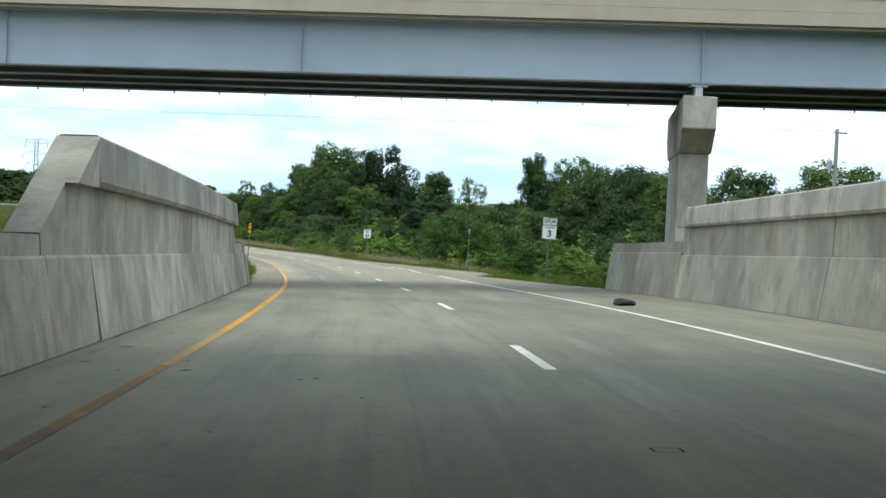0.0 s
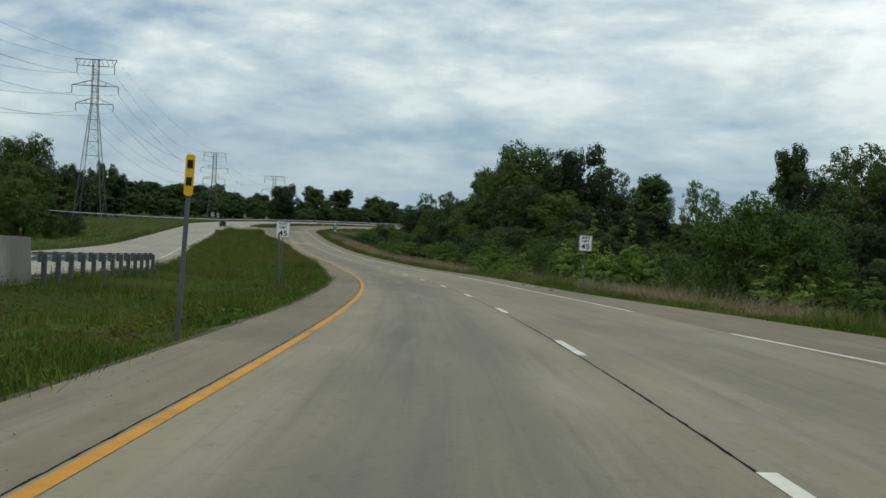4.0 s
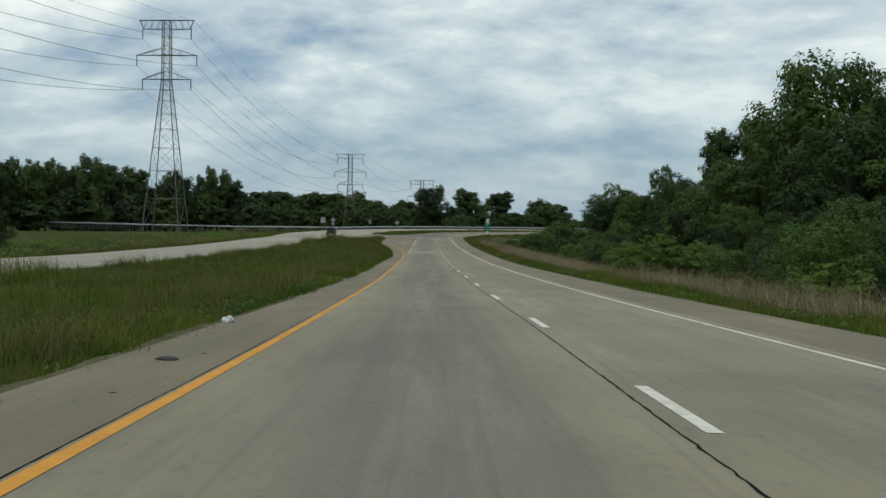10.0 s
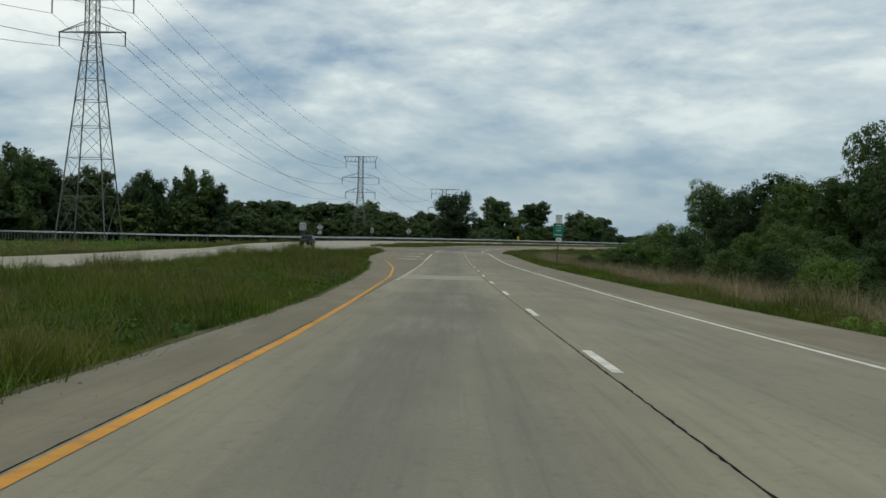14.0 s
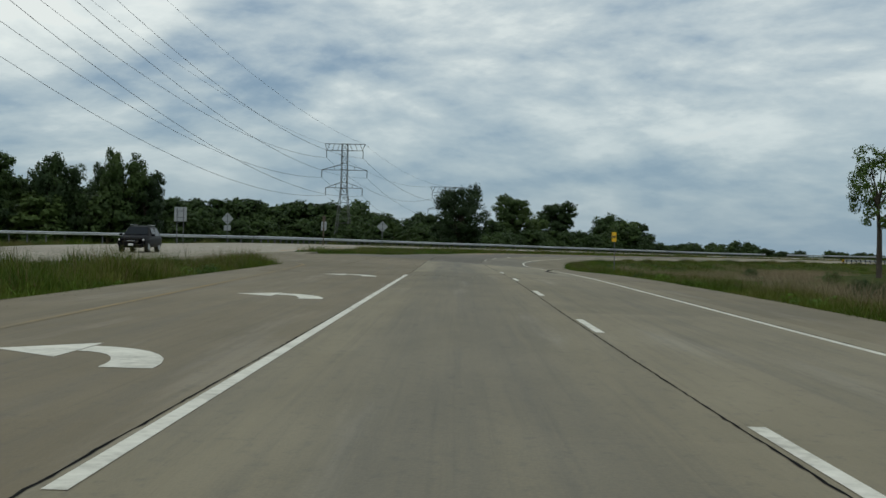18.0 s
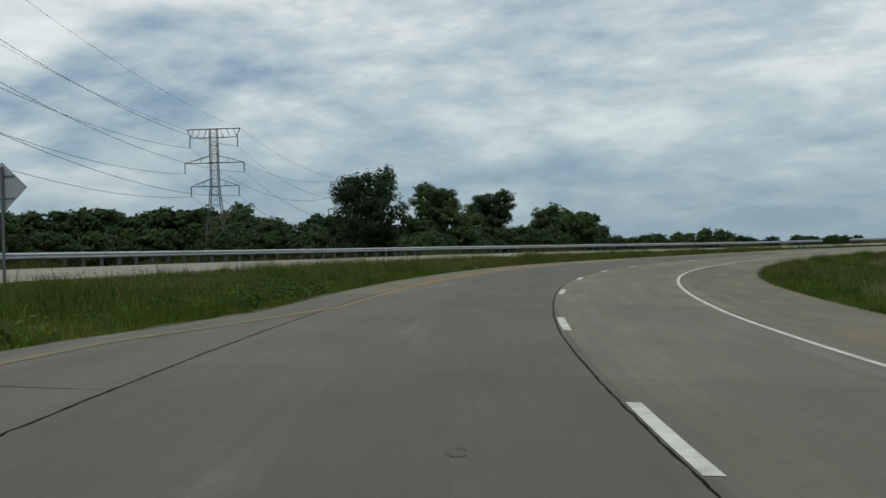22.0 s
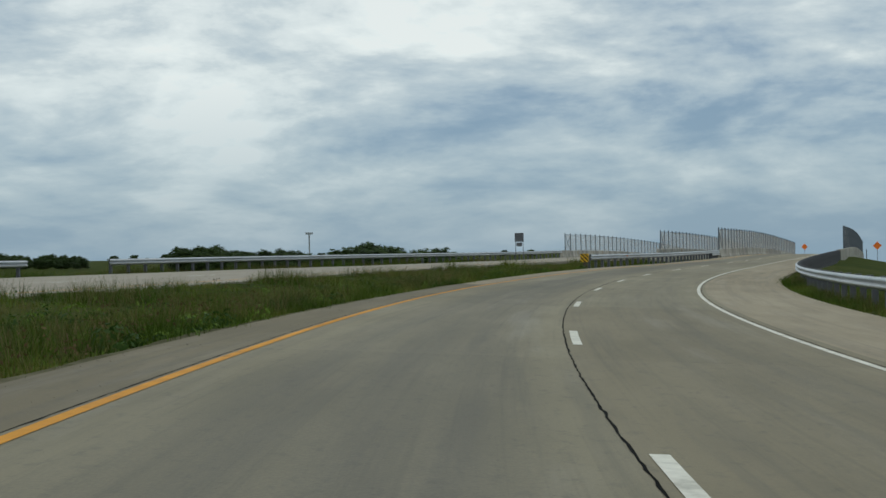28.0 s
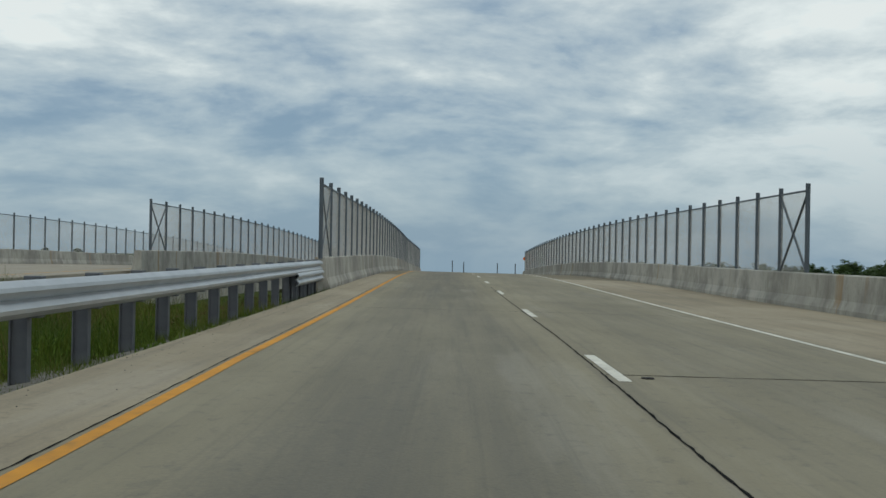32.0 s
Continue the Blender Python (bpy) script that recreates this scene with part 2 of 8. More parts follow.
def paved(name, colors, tracks):
    """Concrete paving: u runs along the road, v across it in metres from the lane line; worn wheel paths and drips in the lanes."""
    m = material(name, [(r_ * 1.10, g_ * 1.075, b_ * 1.10) for r_, g_, b_ in colors], scale=0.9, rough=0.88, bump=0.25, fine=60, rand=0.10, coarse=0.15, spec=0.3)
    t = m.node_tree
    b = t.nodes["Principled BSDF"]
    uv = t.nodes.new("ShaderNodeUVMap")
    uv.uv_map = "road"
    sp = t.nodes.new("ShaderNodeSeparateXYZ")
    t.links.new(uv.outputs[0], sp.inputs[0])
    along = [n for n in t.nodes if n.bl_idname == "ShaderNodeMapping"][0]
    along.inputs["Scale"].default_value = (0.3, 1, 1)
    t.links.new(uv.outputs[0], along.inputs[0])
    st = t.nodes.new("ShaderNodeMapping")
    st.inputs["Scale"].default_value = (0.05, 1.6, 1)
    t.links.new(uv.outputs[0], st.inputs[0])
    ns = t.nodes.new("ShaderNodeTexNoise")
    ns.inputs["Scale"].default_value, ns.inputs["Detail"].default_value = 1.0, 5
    t.links.new(st.outputs[0], ns.inputs["Vector"])
    grit = t.nodes.new("ShaderNodeTexNoise")
    grit.inputs["Scale"].default_value, grit.inputs["Detail"].default_value = 38, 4
    co = t.nodes.new("ShaderNodeTexCoord")
    t.links.new(co.outputs["Object"], grit.inputs["Vector"])
    total = None
    for centre, width, amount in tracks:
        a = t.nodes.new("ShaderNodeMath")
        a.operation = "SUBTRACT"
        t.links.new(sp.outputs[1], a.inputs[0])
        a.inputs[1].default_value = centre
        q = t.nodes.new("ShaderNodeMath")
        q.operation = "MULTIPLY"
        t.links.new(a.outputs[0], q.inputs[0])
        t.links.new(a.outputs[0], q.inputs[1])
        r_ = t.nodes.new("ShaderNodeMapRange")
        r_.interpolation_type = "SMOOTHSTEP"
        r_.inputs["From Min"].default_value, r_.inputs["From Max"].default_value = 0, width * width
        r_.inputs["To Min"].default_value, r_.inputs["To Max"].default_value = amount, 0
        t.links.new(q.outputs[0], r_.inputs["Value"])
        if total is None:
            total = r_.outputs[0]
        else:
            s_ = t.nodes.new("ShaderNodeMath")
            s_.operation = "ADD"
            t.links.new(total, s_.inputs[0])
            t.links.new(r_.outputs[0], s_.inputs[1])
            total = s_.outputs[0]
    dirt = t.nodes.new("ShaderNodeMath")
    dirt.operation = "MULTIPLY"
    if total is None:
        dirt.inputs[0].default_value = 0.15
    else:
        t.links.new(total, dirt.inputs[0])
    t.links.new(ns.outputs[0], dirt.inputs[1])
    gr = t.nodes.new("ShaderNodeMath")
    gr.operation = "MULTIPLY_ADD"
    gr.inputs[1].default_value, gr.inputs[2].default_value = 0.5, -0.25
    t.links.new(grit.outputs[0], gr.inputs[0])
    sm = t.nodes.new("ShaderNodeMath")
    sm.operation = "ADD"
    t.links.new(dirt.outputs[0], sm.inputs[0])
    t.links.new(gr.outputs[0], sm.inputs[1])
    mx = t.nodes.new("ShaderNodeMix")
    mx.data_type = "RGBA"
    mx.clamp_factor = True
    mx.inputs[7].default_value = (0.085, 0.085, 0.082, 1)
    t.links.new(sm.outputs[0], mx.inputs[0])
    t.links.new(b.inputs["Base Color"].links[0].from_socket, mx.inputs[6])
    last = mx.outputs[2]
    for scale, shape, lo, hi, tone, amount in ((1.0, (0.10, 2.6, 1), 0.45, 0.68, (0.10, 0.097, 0.09, 1), 0.24), (1.0, (0.07, 0.9, 1), 0.54, 0.70, (0.52, 0.49, 0.43, 1), 0.14), (3.0, (0.03, 3.2, 1), 0.50, 0.70, (0.075, 0.072, 0.066, 1), 0.20), (7.0, (0.6, 1, 1), 0.52, 0.72, (0.09, 0.085, 0.08, 1), 0.32), (26.0, (1, 1, 1), 0.66, 0.72, (0.05, 0.047, 0.043, 1), 0.55)):
        sh_ = t.nodes.new("ShaderNodeMapping")
        sh_.inputs["Scale"].default_value = shape
        sh_.inputs["Location"].default_value = (scale * 7, lo * 50, 0)
        t.links.new(uv.outputs[0], sh_.inputs[0])
        nz = t.nodes.new("ShaderNodeTexNoise")
        nz.inputs["Scale"].default_value, nz.inputs["Detail"].default_value, nz.inputs["Roughness"].default_value = scale, 7, 0.65
        t.links.new(sh_.outputs[0], nz.inputs["Vector"])
        rg = t.nodes.new("ShaderNodeMapRange")
        rg.interpolation_type = "SMOOTHSTEP"
        rg.inputs["From Min"].default_value, rg.inputs["From Max"].default_value, rg.inputs["To Max"].default_value = lo, hi, amount
        t.links.new(nz.outputs[0], rg.inputs["Value"])
        m2 = t.nodes.new("ShaderNodeMix")
        m2.data_type = "RGBA"
        m2.inputs[7].default_value = tone
        t.links.new(rg.outputs[0], m2.inputs[0])
        t.links.new(last, m2.inputs[6])
        last = m2.outputs[2]
    t.links.new(last, b.inputs["Base Color"])
    return m


PAVE = [(0.186, 0.168, 0.111), (0.232, 0.209, 0.139), (0.280, 0.253, 0.171)]
M_LANE = paved("lane_concrete", PAVE, [(-1.8, 1.5, 0.8), (1.75, 1.3, 0.3)])
M_SHOULDER = paved("shoulder_concrete", [(0.136, 0.116, 0.071), (0.179, 0.153, 0.094), (0.226, 0.195, 0.123)], [])
M_LANE_OLD = paved("worn_lane_concrete", [(0.104, 0.093, 0.068), (0.136, 0.122, 0.090), (0.170, 0.153, 0.115)], [(-1.8, 1.6, 0.4)])
M_LANE_MID = paved("tracked_lane_concrete", [(0.110, 0.099, 0.072), (0.143, 0.129, 0.096), (0.184, 0.166, 0.124)], [(-2.2, 1.0, 0.55), (-1.0, 0.7, 0.35)])
M_LANE_TAN = paved("tan_lane_concrete", [(r_ * 0.90, g_ * 0.88, b_ * 0.86) for r_, g_, b_ in PAVE], [(-1.8, 1.5, 0.6), (1.75, 1.3, 0.25)])
M_LANE_GREY = paved("grey_lane_concrete", [(0.135, 0.122, 0.086), (0.172, 0.156, 0.112), (0.215, 0.195, 0.143)], [(1.75, 1.3, 0.25)])
M_TURN = paved("turn_lane_concrete", [(0.142, 0.118, 0.070), (0.176, 0.148, 0.091), (0.210, 0.179, 0.114)], [])
M_SANDY = paved("sandy_shoulder", [(0.245, 0.208, 0.136), (0.310, 0.266, 0.178), (0.370, 0.321, 0.220)], [])
M_OPP = paved("far_lane_concrete", [(0.262, 0.236, 0.176), (0.312, 0.282, 0.214), (0.356, 0.325, 0.252)], [])
M_RAMP = paved("grey_ramp_concrete", [(0.138, 0.133, 0.094), (0.185, 0.178, 0.128), (0.240, 0.231, 0.169)], [(-2.7, 0.7, 0.3), (-1.0, 0.6, 0.3), (0.9, 0.7, 0.3), (2.6, 0.7, 0.3)])
M_STAIN = material("oil_stain", [(0.06, 0.052, 0.042), (0.13, 0.112, 0.085)], 9, 0.8)
M_TAR = material("joint_sealant", [(0.004, 0.004, 0.004), (0.014, 0.013, 0.012)], 3, 0.9, spec=0.05)
M_WHITE = material("white_road_paint", [(0.44, 0.42, 0.35), (0.66, 0.635, 0.545), (0.78, 0.755, 0.655)], 9, 0.75, coarse=0.2)
M_YELLOW = material("yellow_road_paint", [(0.30, 0.165, 0.045), (0.54, 0.24, 0.024), (0.62, 0.275, 0.022), (0.66, 0.30, 0.028)], 3.5, 0.75)

M_YELLOW_WORN = material("worn_yellow_paint", [(0.24, 0.175, 0.095), (0.34, 0.215, 0.08), (0.46, 0.255, 0.06)], 2.2, 0.8)
M_YELLOW_FADED = material("faded_yellow_paint", [(0.20, 0.165, 0.105), (0.25, 0.19, 0.10), (0.32, 0.215, 0.085)], 2.0, 0.85)
# first stretch of line: rubber dirt plus the deck's shade put into the colour
M_YELLOW_DIM = material("dirty_yellow_paint", [(0.10, 0.072, 0.04), (0.19, 0.10, 0.035), (0.34, 0.17, 0.035)], 2.6, 0.85)
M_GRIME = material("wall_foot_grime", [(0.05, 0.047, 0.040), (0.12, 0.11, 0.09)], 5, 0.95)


def stained(name, colors, rust=0.5):
    """Cast concrete: vertical run-off streaks, blotches and a few rust-coloured trails."""
    m = material(name, colors, 1.1, 0.93, 0.35, 45, stretch=(1, 1, 0.8), rand=0.16)
    t = m.node_tree
    b = t.nodes["Principled BSDF"]
    co = t.nodes.new("ShaderNodeTexCoord")
    src = b.inputs["Base Color"].links[0].from_socket
    sp = t.nodes.new("ShaderNodeSeparateXYZ")
    t.links.new(co.outputs["Object"], sp.inputs[0])
    snap = t.nodes.new("ShaderNodeMath")
    snap.operation = "SNAP"
    snap.inputs[1].default_value = 0.83
    t.links.new(sp.outputs[1], snap.inputs[0])
    tier = t.nodes.new("ShaderNodeObjectInfo")
    cell = t.nodes.new("ShaderNodeCombineXYZ")
    t.links.new(snap.outputs[0], cell.inputs[0])
    t.links.new(tier.outputs["Random"], cell.inputs[1])
    tone_ = t.nodes.new("ShaderNodeTexWhiteNoise")
    tone_.noise_dimensions = "3D"
    t.links.new(cell.outputs[0], tone_.inputs["Vector"])
    board = t.nodes.new("ShaderNodeMix")
    board.data_type = "RGBA"
    board.inputs[7].default_value = (0.20, 0.185, 0.15, 1)
    bf = t.nodes.new("ShaderNodeMath")
    bf.operation = "MULTIPLY"
    bf.inputs[1].default_value = 0.22
    t.links.new(tone_.outputs["Value"], bf.inputs[0])
    t.links.new(bf.outputs[0], board.inputs[0])
    t.links.new(src, board.inputs[6])
    src = board.outputs[2]
    for scale, flat, lo, hi, amount, tone in ((0.5, 0.7, 0.45, 0.62, 0.6, (0.20, 0.19, 0.165, 1)), (1.5, 0.8, 0.48, 0.66, 0.45, (0.19, 0.182, 0.16, 1)), (1.8, 0.25, 0.54, 0.72, 0.22, (0.18, 0.172, 0.15, 1)), (4.0, 0.5, 0.52, 0.70, 0.35, (0.16, 0.15, 0.125, 1)), (2.4, 0.6, 0.58, 0.74, 0.3, (0.60, 0.57, 0.50, 1)), (14.0, 0.8, 0.56, 0.70, 0.3, (0.17, 0.16, 0.135, 1)), (1.0, 0.05, 0.61, 0.70, rust, (0.32, 0.21, 0.10, 1))):
        mp = t.nodes.new("ShaderNodeMapping")
        mp.inputs["Scale"].default_value = (1, 1, flat)
        mp.inputs["Location"].default_value = (scale * 3, scale, 0)
        t.links.new(co.outputs["Object"], mp.inputs[0])
        n = t.nodes.new("ShaderNodeTexNoise")
        n.inputs["Scale"].default_value, n.inputs["Detail"].default_value, n.inputs["Roughness"].default_value = scale, 5, 0.6
        t.links.new(mp.outputs[0], n.inputs["Vector"])
        r = t.nodes.new("ShaderNodeMapRange")
        r.interpolation_type = "SMOOTHSTEP"
        r.inputs["From Min"].default_value, r.inputs["From Max"].default_value, r.inputs["To Max"].default_value = lo, hi, amount
        t.links.new(n.outputs[0], r.inputs["Value"])
        mx = t.nodes.new("ShaderNodeMix")
        mx.data_type = "RGBA"
        mx.inputs[7].default_value = tone
        t.links.new(r.outputs[0], mx.inputs[0])
        t.links.new(src, mx.inputs[6])
        src = mx.outputs[2]
    t.links.new(src, b.inputs["Base Color"])
    return m


M_WALL = stained("weathered_concrete", [(0.38, 0.354, 0.288), (0.50, 0.470, 0.388), (0.60, 0.568, 0.478)], 0.6)
# right wall's copy: dirt, plus the shade of its side put into the colour
M_WALL_DARK = stained("sooty_concrete", [(0.25, 0.235, 0.195), (0.34, 0.322, 0.270), (0.43, 0.41, 0.35)], 0.7)
M_CAP = stained("pale_concrete", [(0.30, 0.285, 0.245), (0.43, 0.41, 0.355), (0.52, 0.495, 0.435)], 0.7)
M_FASCIA = material("tan_concrete", [(0.30, 0.26, 0.20), (0.40, 0.355, 0.28)], 0.8, 0.92, 0.2, 30)
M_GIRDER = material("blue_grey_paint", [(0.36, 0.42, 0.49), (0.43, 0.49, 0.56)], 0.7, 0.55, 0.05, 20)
# darker copy for inner webs and undersides: shade under the deck in its colour
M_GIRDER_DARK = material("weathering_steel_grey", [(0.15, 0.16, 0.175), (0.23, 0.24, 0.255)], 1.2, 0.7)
M_ZINC = material("galvanised_steel", [(0.42, 0.44, 0.455), (0.56, 0.58, 0.595)], 2.5, 0.42, 0.05, 30, metal=0.7)
M_POST = material("dull_steel_post", [(0.10, 0.105, 0.115), (0.17, 0.175, 0.185)], 4, 0.6, metal=0.4)
M_FENCE = material("fence_steel", [(0.10, 0.115, 0.13), (0.15, 0.17, 0.19)], 5, 0.55, metal=0.5)
M_WIRE = material("chain_link_wire", [(0.42, 0.40, 0.37), (0.55, 0.53, 0.49)], 5, 0.6)
M_CABLE = material("power_cable", [(0.05, 0.055, 0.06), (0.09, 0.095, 0.10)], 1, 0.6)
M_PYLON = material("lattice_steel", [(0.085, 0.090, 0.082), (0.15, 0.152, 0.138)], 0.4, 0.65, metal=0.2)
M_SIGN_WHITE = material("sign_white", [(0.70, 0.71, 0.70), (0.80, 0.80, 0.79)], 3, 0.5)
M_SIGN_BLACK = material("sign_black", [(0.012, 0.012, 0.012), (0.02, 0.02, 0.02)], 3, 0.5)
M_SIGN_GREEN = material("sign_green", [(0.005, 0.13, 0.075), (0.01, 0.17, 0.10)], 3, 0.5)
M_SIGN_PALE = material("pale_sign_lettering", [(0.30, 0.42, 0.36), (0.38, 0.50, 0.44)], 3, 0.5)
M_SIGN_YELLOW = material("sign_yellow", [(0.75, 0.42, 0.015), (0.82, 0.50, 0.02)], 3, 0.5)
M_SIGN_ORANGE = material("sign_orange", [(0.75, 0.16, 0.02), (0.80, 0.20, 0.03)], 3, 0.5)
M_SIGN_BACK = material("sign_back_aluminium", [(0.30, 0.32, 0.33), (0.40, 0.42, 0.43)], 3, 0.45, metal=0.6)
M_WOOD = material("creosoted_wood", [(0.07, 0.055, 0.042), (0.15, 0.12, 0.095)], 6, 0.9, 0.3, 30, stretch=(1, 1, 0.1))
M_BARK = material("bark", [(0.045, 0.036, 0.028), (0.11, 0.09, 0.07)], 4, 0.95, 0.5, 25, stretch=(1, 1, 0.2))
M_LEAF = material("dark_foliage", [(0.018, 0.038, 0.008), (0.039, 0.074, 0.014), (0.071, 0.116, 0.021)], 0.5, 0.6, rand=0.42, spec=0.25, translucent=0.25)
M_LEAF_FAR = material("far_foliage", [(0.020, 0.040, 0.011), (0.040, 0.070, 0.016), (0.068, 0.106, 0.024)], 0.4, 0.6, rand=0.35, spec=0.25, translucent=0.2)
M_LEAF_MID = material("shrub_foliage", [(0.031, 0.066, 0.011), (0.063, 0.118, 0.017), (0.102, 0.168, 0.026)], 0.6, 0.6, rand=0.4, spec=0.25, translucent=0.3)
M_LEAF_BRIGHT = material("young_foliage", [(0.070, 0.132, 0.018), (0.132, 0.215, 0.034), (0.200, 0.295, 0.055)], 0.7, 0.6, rand=0.3, spec=0.25, translucent=0.35)
M_GRASS = material("meadow_soil", [(0.022, 0.034, 0.005), (0.040, 0.054, 0.008), (0.075, 0.074, 0.02)], 1.2, 0.95, 0.8, 9, coarse=0.06, spec=0.04)
M_BLADE = material("grass_blades", [(0.019, 0.043, 0.0045), (0.051, 0.087, 0.009), (0.100, 0.127, 0.016), (0.190, 0.161, 0.056)], 0.9, 0.7, spec=0.12, coarse=0.22, translucent=0.3)
M_SEED = material("seed_stalks", [(0.092, 0.079, 0.028), (0.140, 0.116, 0.046), (0.19, 0.154, 0.07)], 0.8, 0.9, translucent=0.2)
M_CLOVER = material("low_leaves", [(0.060, 0.116, 0.012), (0.106, 0.180, 0.019), (0.150, 0.220, 0.027)], 1.1, 0.7, translucent=0.3)
M_DOCK = material("rust_brown_seed_heads", [(0.060, 0.036, 0.016), (0.105, 0.066, 0.030), (0.15, 0.105, 0.05)], 2.0, 0.9, translucent=0.2)
M_REED = material("dry_reeds", [(0.165, 0.130, 0.075), (0.240, 0.190, 0.115), (0.305, 0.245, 0.155)], 1.2, 0.9, translucent=0.2)
M_SOIL = material("bare_verge_soil", [(0.045, 0.046, 0.020), (0.085, 0.080, 0.042), (0.150, 0.135, 0.088)], 3.0, 0.98, 0.8, 30, coarse=0.2, spec=0.05)
M_GRAVEL = material("verge_gravel", [(0.09, 0.082, 0.066), (0.22, 0.205, 0.17)], 14, 0.95, 0.8, 60)
M_LITTER = material("white_litter", [(0.55, 0.55, 0.55), (0.78, 0.78, 0.78)], 8, 0.6)
M_DEBRIS = material("dark_rubber", [(0.018, 0.017, 0.016), (0.045, 0.04, 0.036)], 8, 0.8)


# ---- road alignment: s along the lane line, l to its right, in metres ----
KN = np.array(KNOTS)
KV = np.array([RX, RY, RZ, RBANK]).T


def spline(kn, vals, s):
    n, h = len(kn), np.diff(kn)
    a = np.zeros((n, n))
    b = np.zeros((n, vals.shape[1]))
    a[0, 0] = a[-1, -1] = 1
    for i in range(1, n - 1):
        a[i, i - 1:i + 2] = h[i - 1], 2 * (h[i - 1] + h[i]), h[i]
        b[i] = 6 * ((vals[i + 1] - vals[i]) / h[i] - (vals[i] - vals[i - 1]) / h[i - 1])
    m = np.linalg.solve(a, b)
    i = np.clip(np.searchsorted(kn, s) - 1, 0, n - 2)
    p, c = ((kn[i + 1] - s) / h[i])[:, None], ((s - kn[i]) / h[i])[:, None]
    return p * vals[i] + c * vals[i + 1] + ((p ** 3 - p) * m[i] + (c ** 3 - c) * m[i + 1]) * h[i][:, None] ** 2 / 6


S_END = 800.0
TS = np.arange(-160.0, 1200.5, 1.0)
tab = spline(KN, KV, np.clip(TS, 0, S_END))
d0 = (spline(KN, KV, np.array([2.0])) - spline(KN, KV, np.array([0.0])))[0, :2] / 2
d1 = (spline(KN, KV, np.array([S_END])) - spline(KN, KV, np.array([S_END - 2.0])))[0, :2] / 2
before, after = np.minimum(TS, 0)[:, None], np.maximum(TS - S_END, 0)[:, None]
tab[:, :2] += before * d0 + after * d1
beyond = np.maximum(TS - 774, 0)
tab[:, 2] += np.maximum(TS - S_END, 0) * 0.006 - np.minimum(beyond, 130) ** 2 * 0.00018 - np.maximum(beyond - 130, 0) * 0.0468
tab[:, 2] -= np.minimum(TS, 0) * 0.02
gx, gy = np.gradient(tab[:, 0]), np.gradient(tab[:, 1])
gl_ = np.hypot(gx, gy)
T_RIGHT = np.stack([gy / gl_, -gx / gl_], 1)
T_AHEAD = np.stack([gx / gl_, gy / gl_], 1)
T_TILT = np.tan(np.radians(tab[:, 3]))


def road_at(s):
    s = np.atleast_1d(np.asarray(s, float))
    f = lambda c: np.interp(s, TS, c)
    return (np.stack([f(tab[:, 0]), f(tab[:, 1]), f(tab[:, 2])], -1), np.stack([f(T_RIGHT[:, 0]), f(T_RIGHT[:, 1])], -1), f(T_TILT))


def far_lift(s):
    """How much higher the other carriageway lies than this one."""
    return np.interp(s, [0, 440, 475, 510, 590, 660, 700, 770], [0, 0, 0.42, 0.68, 0.74, 0.40, 0.36, 0.1])


def edge_left(s):
    return np.interp(s, [0, 43, 60, 305, 330, 352, 365, 400, 437, 441, 446, 464, 467, 472, 475, 481, 488, 491.3, 493.6, 498.3, 514, 540, 730], [-4.75, -4.75, -4.85, -4.85, -5.5, -6.4, -7.2, -9.4, -9.6, -11, -13, -13, -9.8, -8.0, -6.9, -6.1, -5.7, -5.5, -5.1, -4.52, -4.52, -4.7, -4.75])


def edge_right(s):
    return np.interp(s, [0, 43, 47, 52, 57, 59.6, 60.3, 61, 63, 69, 71, 75, 85, 110, 420, 446, 470, 490, 505, 690, 745, 760], [6.7, 6.9, 6.35, 5.95, 5.7, 5.15, 5.2, 6.4, 6.75, 6.95, 6.8, 6.4, 6.0, 5.3, 5.4, 5.95, 6.1, 6.45, 6.2, 6.5, 7.1, 7.1])


def far_near(s):
    return np.interp(s, [-50, 100, 126, 150, 180, 205, 250, 310, 400, 440, 460, 478, 700, 790], [-14.6, -14.6, -14.4, -15.5, -17.0, -18.3, -20, -21, -21.6, -19, -16.5, -14.6, -14.6, -14.9])


def far_far(s):
    return np.interp(s, [-50, 118, 200, 260, 320, 380, 440, 478, 520, 790], [-27, -28, -30, -31.5, -33.5, -34.2, -33.5, -33.5, -26.4, -26.6])


def point(s, l, h=0.0):
    """World places on this carriageway's surface (or h over it)."""
    s, l = np.broadcast_arrays(np.asarray(s, float), np.asarray(l, float))
    p, r, t = road_at(s.ravel())
    lf = l.ravel()
    out = p.copy()
    out[:, :2] += r * lf[:, None]
    out[:, 2] += t * np.clip(lf, -9, 9) + np.asarray(h)
    return out.reshape(*s.shape, 3)


def far_point(s, l, h=0.0):
    """World places on the other carriageway's surface."""
    s, l = np.broadcast_arrays(np.asarray(s, float), np.asarray(l, float))
    p, r, t = road_at(s.ravel())
    out = p.copy()
    out[:, :2] += r * l.ravel()[:, None]
    out[:, 2] += far_lift(s.ravel()) + 0.02 * np.clip(-(l.ravel() + 20), -8, 8) * np.interp(s.ravel(), [470, 520, 680, 720], [0, 1, 1, 0]) + np.asarray(h)
    return out.reshape(*s.shape, 3)


def mesh_of(name, verts, faces, mat=None, smooth=False):
    me = bpy.data.meshes.new(name)
    me.from_pydata([tuple(map(float, v)) for v in verts], [], [tuple(map(int, f)) for f in faces])
    if mat:
        me.materials.append(mat)
    if smooth:
        me.polygons.foreach_set("use_smooth", [True] * len(me.polygons))
    return me


